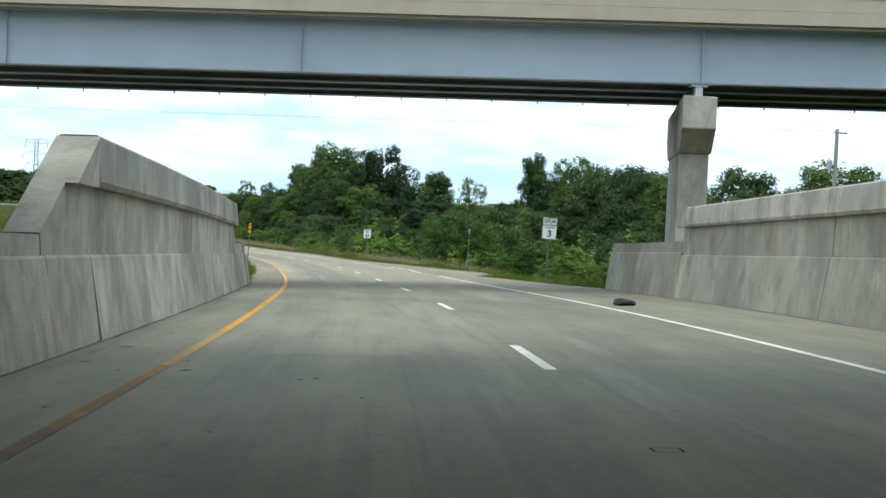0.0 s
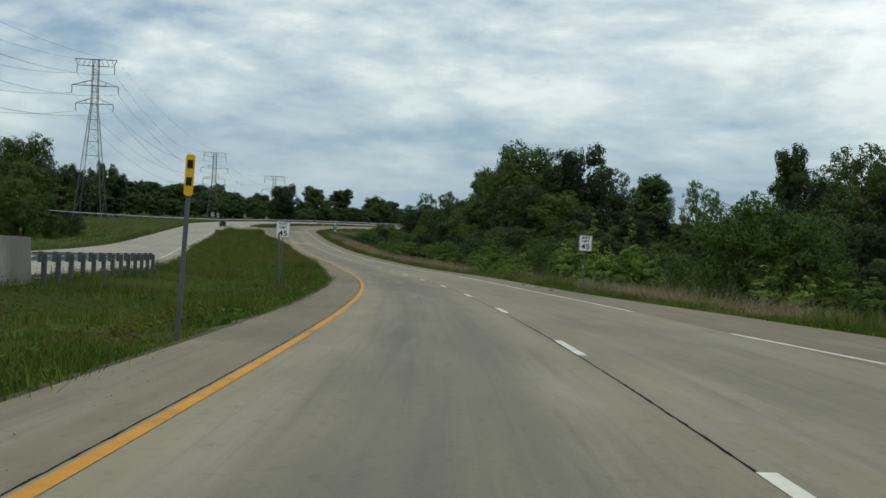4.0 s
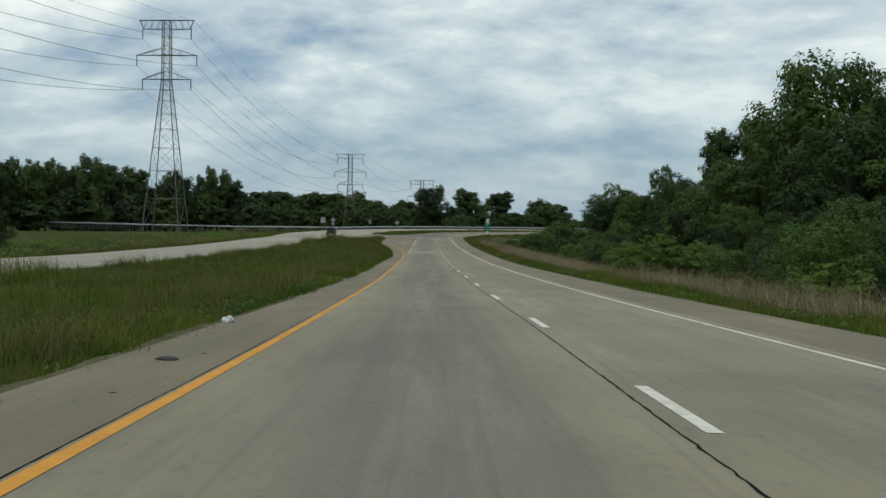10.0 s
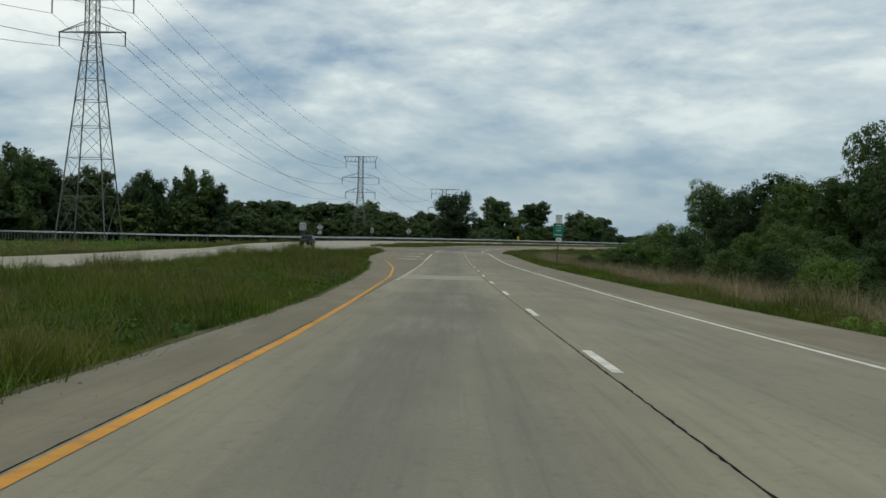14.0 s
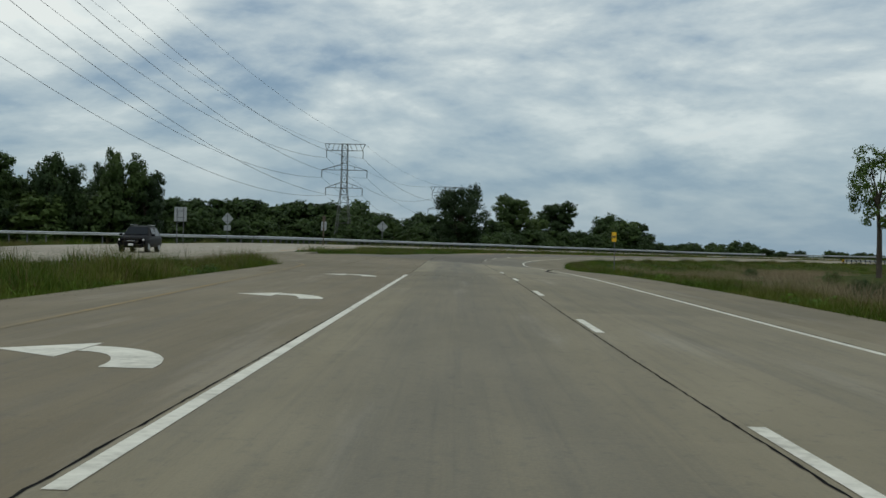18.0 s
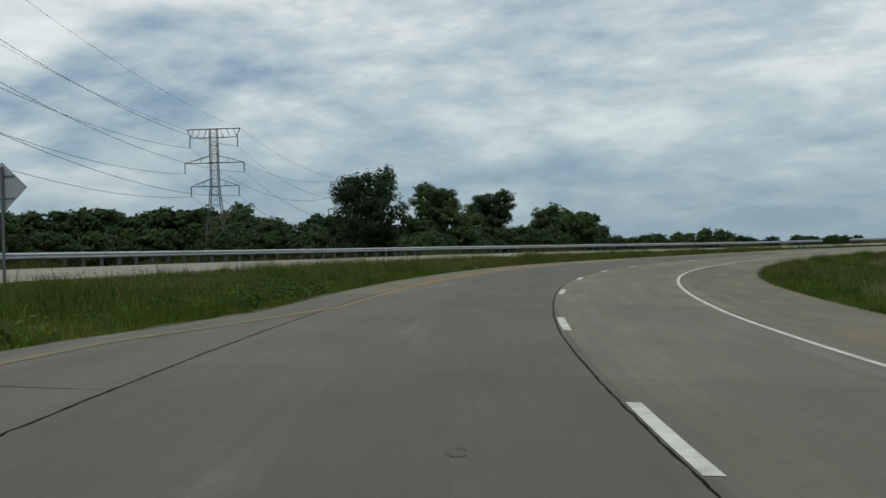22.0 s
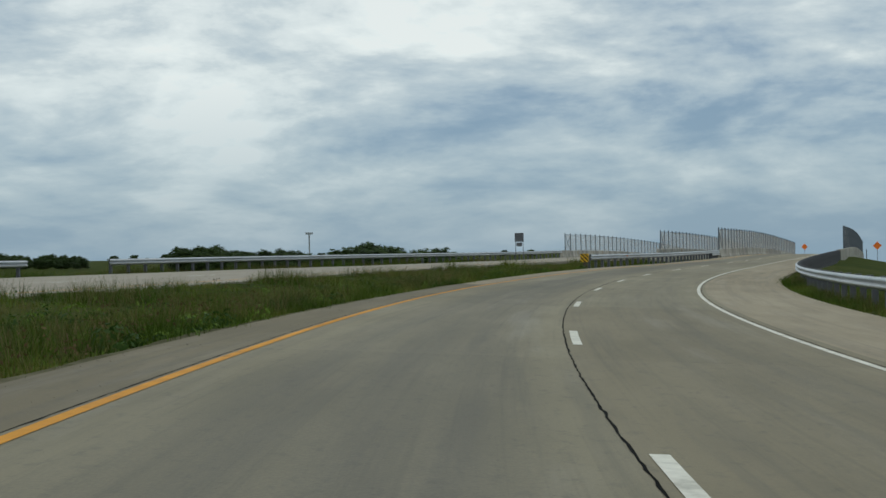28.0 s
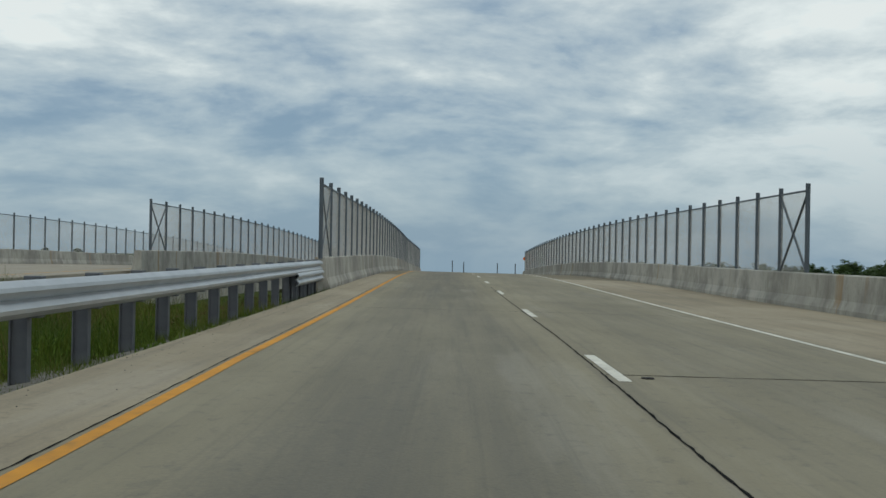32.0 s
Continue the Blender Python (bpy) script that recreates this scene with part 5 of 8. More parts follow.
def leaves(rng, centres, radius, count, size, mat, name="crown", hearts=None, corners=4, core=()):
    """Many small leaf blades in clumps round the given centres, facing out of their bough; core: (centre, radius) of dense inner foliage."""
    k = rng.choice(len(centres), count, p=radius ** 2 / (radius ** 2).sum())
    d = rng.normal(size=(count, 3))
    d /= np.linalg.norm(d, axis=1)[:, None]
    r = radius[k] * rng.uniform(0.1, 1.0, count) ** 0.45
    c = centres[k] + d * r[:, None] * np.array([1, 1, 0.85])
    o = c - hearts[k]
    o /= np.linalg.norm(o, axis=1)[:, None] + 1e-6
    sz = size * rng.uniform(0.6, 1.35, count)
    if len(core):
        per = 110 if size < 0.25 else 60
        m = len(core) * per
        e = rng.normal(size=(m, 3))
        e /= np.linalg.norm(e, axis=1)[:, None]
        mid = np.repeat(np.array([q for q, _ in core]), per, 0)
        far_ = np.repeat(np.array([q for _, q in core]), per)
        c = np.concatenate([c, mid + e * (far_ * rng.uniform(0.3, 1.0, m) ** 0.5)[:, None] * np.array([1, 1, 0.8])])
        o, d = np.concatenate([o, e]), np.concatenate([d, e])
        sz = np.concatenate([sz, size * rng.uniform(1.5, 2.6, m)])
        count += m
    n = o * 0.8 + d * 0.8 + rng.normal(size=(count, 3)) * 0.36 + np.array([0, 0, 0.25])
    n /= np.linalg.norm(n, axis=1)[:, None]
    a = np.cross(n, rng.normal(size=(count, 3)))
    a /= np.linalg.norm(a, axis=1)[:, None]
    b = np.cross(n, a)
    sz = sz[:, None]
    if corners == 3:
        v = np.stack([c - a * sz, c + (a * 0.55 + b * 0.62) * sz, c + (a * 0.55 - b * 0.62) * sz], 1)
    else:
        v = np.stack([c - a * sz, c + b * sz * 0.5, c + a * sz, c - b * sz * 0.5], 1)
    return fast_mesh(name, v.reshape(-1, 3), np.arange(corners * count), np.full(count, corners), mat)


def limb(v, f, p, q, r0, r1, k=6):
    """A tapered round limb from p to q, added to the lists."""
    p, q = Vector(p), Vector(q)
    z = (q - p).normalized()
    x = z.orthogonal().normalized()
    y = z.cross(x)
    o = len(v)
    for c, r in ((p, r0), (q, r1)):
        for i in range(k):
            a = 2 * math.pi * i / k
            v.append(c + (x * math.cos(a) + y * math.sin(a)) * r)
    for i in range(k):
        j = (i + 1) % k
        f.append((o + i, o + j, o + k + j, o + k + i))


def make_tree(name, label, seed, shape, count, size, mat, spread, base, lobes, clumps, trunk=True, category="tree", open_=False, lobe=0.46):
    """A tree 10 m high: trunk with limbs, and a crown of leaf clumps on several lobes."""
    rng = np.random.default_rng(seed)
    t = empty(name, (0, 0, 0), label, category)
    v, f = [], []
    cents, rads, hearts, core = [], [], [], []
    top = Vector((rng.normal(0, 0.25), rng.normal(0, 0.25), 6.5))
    limb(v, f, (0, 0, -0.5), (0.05, 0, base), 0.26, 0.2)
    limb(v, f, (0.05, 0, base), top, 0.2, 0.08)
    for i in range(lobes):
        a = 2 * math.pi * (i / lobes * 1.0) + rng.uniform(-0.5, 0.5)
        u = rng.uniform(0, 1)
        zz = base + (10 - base) * (0.12 + 0.74 * ((i * 0.618) % 1.0))
        w = shape((zz - base) / (10 - base)) * spread
        rr = w * rng.uniform(0.35, 0.75)
        e = Vector((math.cos(a) * rr, math.sin(a) * rr, zz))
        s = Vector((0, 0, base + (zz - base) * 0.45))
        limb(v, f, s, s.lerp(e, 0.6), 0.09, 0.05, 5)
        limb(v, f, s.lerp(e, 0.55), e, 0.05, 0.02, 4)
        lr = lobe * w + 0.3
        out = np.array([math.cos(a), math.sin(a), 0.75])
        if not open_:
            core.append((np.array(e), lr * 0.72))
        for _ in range(clumps * 2):
            d = rng.normal(size=3) + 0.55 * out
            d /= np.linalg.norm(d)
            cents.append(np.array(e) + d * lr * rng.uniform(0.78, 1.02) * np.array([1, 1, 0.85]))
            rads.append(rng.uniform(0.20, 0.42) * (0.55 + 0.3 * w))
            hearts.append(np.array(e) - np.array([0, 0, 0.3 * lr]))
    cents, rads = np.array(cents), np.array(rads)
    cents[:, 2] = np.clip(cents[:, 2], base * 0.7, 9.8)
    if trunk:
        part("stem" if category == "bush" else "trunk", mesh_of("trunk", v, f, M_BARK, True), t)
    part("crown", leaves(rng, cents, rads, count, size, mat, hearts=np.array(hearts), corners=4 if category == "bush" else 3, core=core), t)
    return t


def make_sapling(name, label, seed, count, size, mat, category="bush"):
    """A young tree 10 m high: a bunch of upright leaders, each pointed and leafy from the foot."""
    rng = np.random.default_rng(seed)
    t = empty(name, (0, 0, 0), label, category)
    v, f = [], []
    cents, rads, hearts, core = [], [], [], []
    for i in range(8):
        a = i * 2.4 + rng.uniform(-0.3, 0.3)
        away = 0.0 if i == 0 else rng.uniform(1.3, 3.1)
        high = (9.6 - 0.95 * away) * (1.0 if i == 0 else rng.uniform(0.72, 1.0))
        foot, tip = Vector((math.cos(a) * away * 0.4, math.sin(a) * away * 0.4, -0.4)), Vector((math.cos(a) * away, math.sin(a) * away, high))
        limb(v, f, foot, foot.lerp(tip, 0.5), 0.10, 0.06, 5)
        limb(v, f, foot.lerp(tip, 0.5), tip, 0.06, 0.02, 4)
        core.append((np.array(foot.lerp(tip, 0.35)), 1.0))
        core.append((np.array(foot.lerp(tip, 0.6)), 0.7))
        for u in np.linspace(0.12, 1.0, 12):
            c = np.array(foot.lerp(tip, u))
            wide = 0.2 + 1.45 * (1.0 - u) ** 0.75
            for _ in range(3 if u < 0.85 else 1):
                d = rng.normal(size=3)
                d /= np.linalg.norm(d)
                cents.append(c + d * wide * rng.uniform(0.3, 0.9) * np.array([1, 1, 0.5]))
                rads.append(wide * rng.uniform(0.30, 0.5) + 0.08)
                hearts.append(c - np.array([0, 0, 0.3]))
    cents = np.array(cents)
    cents[:, 2] = np.clip(cents[:, 2], 0.4, 9.9)
    part("stem", mesh_of("stem", v, f, M_BARK, True), t)
    part("crown", leaves(rng, cents, np.array(rads), count, size, mat, hearts=np.array(hearts), corners=4, core=core), t)
    return t


dome = lambda u: max(0.2, math.sin(math.pi * min(1, 0.18 + u * 0.80)) ** 0.7)
column = lambda u: max(0.25, 0.9 - 0.55 * abs(u - 0.4))
PROTO = {
    "broad": make_tree("tree", "dark green broad-crowned tree in the roadside wood", 1, dome, 14000, 0.118, M_LEAF, 3.7, 1.1, 17, 11),
    "broad2": make_tree("tree", "dense dark green tree with an uneven crown", 2, dome, 14000, 0.118, M_LEAF, 3.2, 0.9, 17, 10),
    "tall": make_tree("tree", "tall dark green tree with ragged upright crown", 3, column, 13000, 0.112, M_LEAF, 2.5, 1.0, 17, 10),
    "sparse": make_tree("tree", "thin-leaved tree with bare limbs showing", 4, dome, 5200, 0.12, M_LEAF, 2.7, 3.4, 12, 8, open_=True),
    "far": make_tree("tree", "distant dark green tree in the treeline", 5, dome, 2500, 0.30, M_LEAF_FAR, 3.9, 1.0, 14, 12),
    "far2": make_tree("tree", "distant rounded tree in the treeline", 6, dome, 2500, 0.30, M_LEAF_FAR, 3.3, 0.8, 14, 12),
    "far3": make_tree("tree", "distant tall tree with a gappy crown", 7, column, 2300, 0.28, M_LEAF_FAR, 2.9, 1.2, 14, 10),
    "grove": make_tree("tree", "dark rounded tree in the grove beyond the guardrail", 31, dome, 8000, 0.165, M_LEAF_FAR, 3.6, 0.9, 15, 11),
    "dense": make_tree("tree", "dense dark green tree at the end of the treeline", 37, dome, 6000, 0.19, M_LEAF_FAR, 3.8, 0.5, 16, 12),
    "vase": make_tree("tree", "big lone tree with a wide ragged crown beyond the guardrail", 21, lambda u: 0.45 + 0.75 * math.sin(math.pi * min(1, 0.1 + u * 0.85)), 16000, 0.125, M_LEAF_FAR, 3.5, 1.4, 22, 7, lobe=0.33),
    "lofty": make_tree("tree", "tall dark tree with an open uneven crown", 23, lambda u: 0.75 - 0.25 * abs(u - 0.5), 14000, 0.125, M_LEAF_FAR, 3.0, 0.9, 20, 7, lobe=0.40),
    "bush": make_tree("bush", "dark green roadside thicket bush", 8, dome, 9000, 0.135, M_LEAF, 5.2, 0.4, 13, 12, True, "bush"),
    "thicket": make_tree("bush", "mid-green leafy shrub in front of the wood", 10, dome, 9500, 0.13, M_LEAF_MID, 4.6, 0.3, 15, 12, True, "bush"),
    "bright": make_sapling("bush", "light green saplings with pointed tops before the wood", 9, 11000, 0.145, M_LEAF_BRIGHT),
}
for o_ in ("far", "far2", "far3", "vase", "lofty", "grove", "dense"):
    tagged(PROTO[o_], group="distant trees")
for o_ in ("broad", "broad2", "tall", "sparse"):
    tagged(PROTO[o_], group="roadside trees")
for o_ in ("bush", "bright", "thicket"):
    tagged(PROTO[o_], group="roadside bushes")
PLACED = {k: 0 for k in PROTO}
rt = random.Random(11)


MASS = []


def plant(kind, x, y, height, wide=1.0, sink=0.1, mass=False):
    z = float(ground_height([(x, y)])[0]) - sink
    m = pose(x, y, z, rt.uniform(-3, 3), rt.uniform(-3, 3), rt.uniform(0, 360))
    k = height / 10
    m = m @ Matrix.Diagonal((k * wide, k * wide, k, 1))
    if mass:
        MASS.append((kind, m))
        return
    if PLACED[kind] == 0:
        PROTO[kind].matrix_basis = m
    else:
        src = PROTO[kind]
        made = copy_thing(src, Matrix.Identity(4))
        made.matrix_basis = m
    PLACED[kind] += 1


def plant_sl(kind, s, l, height, wide=1.0):
    p = point(s, l)
    plant(kind, float(p[0]), float(p[1]), height, wide)


def pick(*names):
    return rt.choice(names)


PROTO_SIZE = {}
for k_ in PROTO:
    ch_ = [c for c in PROTO[k_].children if c.name.startswith("crown")][0]
    co_ = np.empty(len(ch_.data.vertices) * 3)
    ch_.data.vertices.foreach_get("co", co_)
    co_ = co_.reshape(-1, 3)
    PROTO_SIZE[k_] = (2 * np.percentile(np.abs(co_[:, :2]), 97), np.percentile(co_[:, 2], 99.7))


def stand(kind, x, y, top, width):
    """A tree whose crown reaches the world height top and is about width across."""
    z = float(ground_height([(x, y)])[0])
    w, h = PROTO_SIZE[kind]
    high = (top - z + 0.1) / h * 10
    plant(kind, x, y, high, width / w / (high / 10))


# wood on the outer side of the first bend: the tall trees that rise over it
for k_, x_, y_, top_, w_ in (("broad", -26.9, 331.4, 12.4, 17.0), ("broad2", -15.3, 322.5, 12.0, 12.5), ("sparse", -9.5, 320.2, 7.4, 9.0), ("broad", -25.8, 314.4, 3.6, 13.0), ("broad2", -18.7, 310.5, 2.4, 11.0),
                             ("tall", -43.6, 390.4, 8.2, 7.8), ("sparse", -51.3, 388.5, 1.9, 6.6), ("sparse", -69.3, 445.0, -1.4, 10.0), ("broad", -67.5, 446.0, -2.2, 10.0), ("tall", -1.6, 294.3, 5.7, 9.5),
                             ("tall", 17.0, 244.0, 8.9, 5.6), ("sparse", 23.3, 231.8, 7.6, 7.0), ("broad2", 28.4, 224.6, 6.2, 8.0), ("broad", 32.3, 214.2, 6.0, 9.0), ("broad", 20.0, 238.0, 4.6, 8.0), ("broad2", 13.7, 250.0, 0.2, 7.0), ("sparse", 5.6, 276.7, 4.4, 7.0), ("broad", 10.0, 261.2, -2.5, 9.0), ("broad", -48.6, 382.7, -0.6, 8.0), ("broad2", -61.1, 421.5, -1.2, 10.0)):
    stand(k_, x_, y_, top_, w_)
for k_, x_, y_, top_, w_ in (("tall", -37.0, 396.0, 10.3, 8.0), ("broad", -58.6, 412.0, -2.0, 8.0), ("broad2", -49.5, 403.0, 0.6, 8.0), ("broad2", -33.0, 385.0, 7.0, 10.0), ("broad", -30.0, 372.0, 9.0, 12.0), ("sparse", -36.0, 365.0, 4.0, 8.0),
                             ("tall", -34.0, 350.0, 6.8, 8.0), ("broad2", -37.0, 342.0, 1.0, 11.0), ("broad", -6.5, 306.0, 3.0, 10.0), ("broad", -12.0, 298.0, -0.5, 11.0), ("broad2", -2.0, 283.0, -0.5, 10.0), ("broad", -20.0, 345.0, 9.0, 14.0),
                             ("broad", -44.0, 372.0, -1.5, 10.0), ("broad2", -53.0, 399.0, -2.0, 8.5), ("sparse", -52.0, 396.0, 2.6, 4.5)):
    stand(k_, x_, y_, top_, w_)
# trees further back by the bridge
for s_, l_, h_, k_ in ((205, 60, 16.5, "sparse"), (212, 66, 16, "tall"), (190, 64, 15, "broad"), (180, 60, 14.5, "broad2"), (228, 66, 15.5, "sparse"), (170, 62, 14, "broad"), (160, 66, 14, "broad2")):
    plant_sl(k_, s_, l_, h_ * 1.1)
# closed lower canopy under and behind them
for s_ in np.arange(85, 428, 9.0):
    for row, (l_, h_) in enumerate(((24, 4.4), (33, 6.4), (43, 8.2), (60, 9.0))):
        if s_ < 150 and row < 2 and rt.random() < 0.6:
            continue
        if s_ > 405 and row > 1:
            continue
        sh = float(np.interp(s_, [85, 230, 280, 370, 400, 428], [0.8, 0.8, 1.1, 1.1, 1.0, 0.8]))
        if row > 1 and s_ < 250:
            sh *= 1.25
        plant_sl(pick("broad", "broad2", "bush") if row < 2 else pick("broad", "broad2", "tall"), s_ + rt.uniform(-4, 4), l_ + rt.uniform(-3.5, 3.5), h_ * rt.uniform(0.75, 1.15) * sh, rt.uniform(1.0, 1.35))
# scrub along its foot
for s_ in np.arange(112, 425, 4.6):
    plant_sl(pick("thicket", "thicket", "bright", "bush") if s_ < 200 else pick("bush", "bush", "thicket", "bush"), s_ + rt.uniform(-2, 2), 17.0 + rt.uniform(-2.0, 4.0), rt.uniform(1.6, 3.6) * (1.0 if s_ < 390 else 0.6), rt.uniform(1.0, 1.4))
for k_, x_, y_, top_, w_ in (("bright", 12.9, 89.9, -2.0, 3.2), ("bright", 11.7, 111.0, -3.0, 3.0), ("bright", 9.7, 112.2, -2.1, 3.0), ("bright", 6.8, 114.1, -3.6, 3.4), ("thicket", 8.1, 112.9, -3.3, 3.4), ("bright", 9.8, 104.5, -3.7, 3.2), ("bright", 16.0, 82.0, -2.2, 3.4), ("thicket", 19.0, 76.0, -2.0, 3.6),
                             ("bright", 17.0, 95.0, -2.6, 3.6), ("thicket", 14.5, 100.0, -3.2, 3.4), ("bright", 4.8, 116.5, -4.0, 3.0), ("bright", -7.7, 147.6, -3.1, 3.8), ("bright", -4.7, 139.7, -3.2, 3.6), ("bright", -13.2, 164.3, -4.6, 3.8), ("bright", -17.4, 179.0, -5.5, 4.0), ("thicket", -10.2, 151.5, -4.2, 3.6),
                             ("bright", 22.0, 70.0, -1.8, 3.6), ("thicket", 0.7, 120.8, -0.9, 5.6), ("thicket", 2.6, 118.6, -1.6, 4.0), ("bright", -20.5, 202.0, -5.4, 4.0), ("thicket", -29.5, 232.0, -6.4, 4.0), ("bright", -38.5, 258.0, -6.6, 4.0)):
    stand(k_, x_, y_, top_, w_ * rt.uniform(0.9, 1.1))
    stand(pick("thicket", "thicket", "bright"), x_ + rt.uniform(-2.2, 2.2), y_ - rt.uniform(-1.0, 2.0), top_ - rt.uniform(0.9, 1.8), w_ * rt.uniform(0.8, 1.1))
for s_ in np.arange(40, 130, 8.0):
    plant_sl(pick("broad", "broad2"), s_ + rt.uniform(-3, 3), 52 + rt.uniform(-6, 10), rt.uniform(9, 12), 1.2)
    plant_sl("bush", s_ + rt.uniform(-3, 3), 38 + rt.uniform(-5, 5), rt.uniform(4, 6), 1.3)
# lone trees and scrub at the end of the wood
stand("sparse", -78.8, 535.0, 3.6, 8.6)
for s_, l_, h_, k_ in ((441, 40, 8.5, "broad"), (436, 46, 9, "broad2"), (443, 50, 8.5, "broad"), (432, 40, 9, "broad2"), (424, 36, 8, "broad"), (420, 44, 9, "broad2"), (428, 31, 6, "broad")):
    plant_sl(k_, s_, l_, h_ + 1)
for s_, l_, h_ in ((430, 17, 2.4), (437, 20, 2.2), (445, 19, 1.6), (425, 14, 2.0), (470, 26, 1.4), (500, 30, 1.3), (520, 24, 1.2)):
    plant_sl("bush", s_, l_, h_, 1.2)
# grove on the far side of the other carriageway
for x_, y_, h_, k_ in ((-110, 272, 19, "broad"), (-104, 262, 14, "broad2"), (-101, 252, 11, "broad"), (-108, 250, 13, "tall"), (-117, 285, 17, "broad2"), (-114, 258, 16, "broad"), (-104, 246, 6, "bush"), (-99, 262, 5, "thicket"), (-122, 290, 12, "broad2"), (-131, 285, 13, "broad"), (-120, 270, 11, "broad"), (-136, 300, 13, "broad2"), (-128, 262, 12, "tall"), (-142, 278, 13, "broad"), (-113, 268, 7, "bush"), (-108, 290, 5, "bush")):
    plant(k_, x_, y_, h_)
for s_, l_, h_ in ((318, -41, 2.0), (341, -42, 1.8), (346, -40, 2.2), (366, -42, 1.7), (386, -43, 1.8), (330, -46, 2.2), (352, -44, 2.6), (375, -50, 2.2), (300, -48, 2.4), (405, -48, 1.6), (260, -46, 2.2)):
    plant_sl("bush", s_, l_, h_ * 0.5, 2.0)


def belt(path, step, heights, kinds, depth, wide=(0.95, 1.3), rows=2):
    """Trees strewn along a line of (x, y) places."""
    p = np.array(path, float)
    d = np.concatenate([[0], np.cumsum(np.linalg.norm(np.diff(p, axis=0), axis=1))])
    for row in range(rows):
        for t in np.arange(0, d[-1], step):
            t2 = t + rt.uniform(-0.4, 0.4) * step
            h = np.interp(t2 / d[-1], np.linspace(0, 1, len(heights)), heights) * rt.uniform(0.82, 1.1)
            plant(rt.choice(kinds), float(np.interp(t2, d, p[:, 0])) + rt.uniform(-depth, depth), float(np.interp(t2, d, p[:, 1])) + row * depth * 1.5 + rt.uniform(-depth, depth), h, rt.uniform(*wide), mass=True)


FARS = ("far", "far2", "far3", "far")


def crowned(kind, x, y, top, wide=1.15, mass=True):
    """A far tree whose crown reaches the given world height."""
    z = float(ground_height([(x, y)])[0])
    plant(kind, x, y, max(4.0, top - z), wide, mass=mass)


def wood_edge(rows, step, depth, wide=(1.1, 1.5), jitter=0.12, layers=2, kinds=()):
    """A belt of trees along (x, y, top) places: crowns reach about the given world heights."""
    p = np.array(rows, float)
    d = np.concatenate([[0], np.cumsum(np.linalg.norm(np.diff(p[:, :2], axis=0), axis=1))])
    for layer in range(layers):
        for t in np.arange(0, d[-1], step):
            t2 = min(max(t + rt.uniform(-0.4, 0.4) * step, 0), d[-1])
            x, y, top = (float(np.interp(t2, d, p[:, q])) for q in range(3))
            high = (top + 12) * (1 + rt.uniform(-1.6, 0.4) * jitter) * (1 - 0.18 * layer) - 12
            crowned(rt.choice(kinds or FARS), x + rt.uniform(-depth, depth), y + rt.uniform(-depth, depth) - layer * depth, high, rt.uniform(*wide), not kinds or kinds[0] == "dense")


# tall groves beyond the outer guardrail
for k_, x_, y_, top_, w_ in (("grove", -244, 545, 11.5, 13.9), ("grove", -250, 542, 8.6, 10.4), ("grove", -256, 538, 9.9, 11.5), ("grove", -262, 534, 10.4, 11.1), ("grove", -266, 525, 9.1, 12.0), ("grove", -273, 520, 9.8, 13.7), ("grove", -281, 514, 10.0, 14.4), ("grove", -291, 507, 9.9, 15.4)):
    stand(k_, x_, y_, top_, w_)
    stand("lofty", x_ + rt.uniform(-6, 2), y_ + rt.uniform(8, 14), top_ - rt.uniform(1.0, 4.0), w_ * 0.9)
    stand("far2", x_ + rt.uniform(-3, 3), y_ - rt.uniform(4, 8), top_ - rt.uniform(10.0, 14.0), w_ * 1.1)
for k_, x_, y_, top_, w_ in (("grove", -259.6, 670.6, 12.9, 13.0), ("lofty", -254.0, 672.5, 7.5, 9.0), ("grove", -274.2, 662.1, 11.2, 15.0), ("lofty", -287.7, 653.4, 11.9, 13.0), ("grove", -281.0, 668.0, 8.0, 12.0), ("grove", -267.0, 676.0, 9.5, 12.0), ("lofty", -297.0, 652.0, 9.0, 12.0)):
    stand(k_, x_, y_, top_, w_)
    stand("far2", x_ + rt.uniform(-3, 3), y_ - rt.uniform(3, 6), top_ - rt.uniform(9.0, 13.0), w_)
wood_edge([(-268, 592, 2), (-290, 640, 4), (-320, 690, 6)], 8, 6)
wood_edge([(-420, 720, 10), (-364, 740, 10), (-323, 711, 9), (-300, 700, 8), (-276, 690, 6)], 8, 5)
# long lower treeline behind the towers
wood_edge([(-520, 760, 8.2), (-365, 800, 8.0), (-315, 828, 8.0), (-273, 846, 8.0), (-260, 843, 7.6), (-256, 841, 5.6), (-250, 840, 2.6), (-239, 836, 3.4), (-230, 831, 3.2), (-220, 820, 0.0), (-208, 805, -1.0), (-190, 800, -1.0)], 5.5, 6)
wood_edge([(-258, 700, 0), (-235, 740, -2), (-215, 755, -3.5), (-200, 758, -3)], 8, 5, layers=1)
# big trees and the wood that falls away beyond them
for k_, x_, y_, top_, w_ in (("vase", -181.4, 716, 6.9, 14.6), ("lofty", -184.2, 788.7, 7.4, 12.0), ("lofty", -180.5, 839, 7.4, 14.0), ("dense", -170, 890, 4.4, 15.0), ("far2", -163, 893, 2.6, 15.0), ("far2", -158, 895, 0.8, 13.0), ("far3", -178, 795, 0.0, 9.0), ("far2", -186, 770, -1.0, 9.0)):
    stand(k_, x_, y_, top_, w_)
wood_edge([(-196, 735, -6.0), (-182, 742, -5.6), (-183, 775, -3.6), (-176, 800, -2.6), (-168, 830, -2.5), (-160, 850, -2.0), (-150, 876, -4.0)], 4, 3)
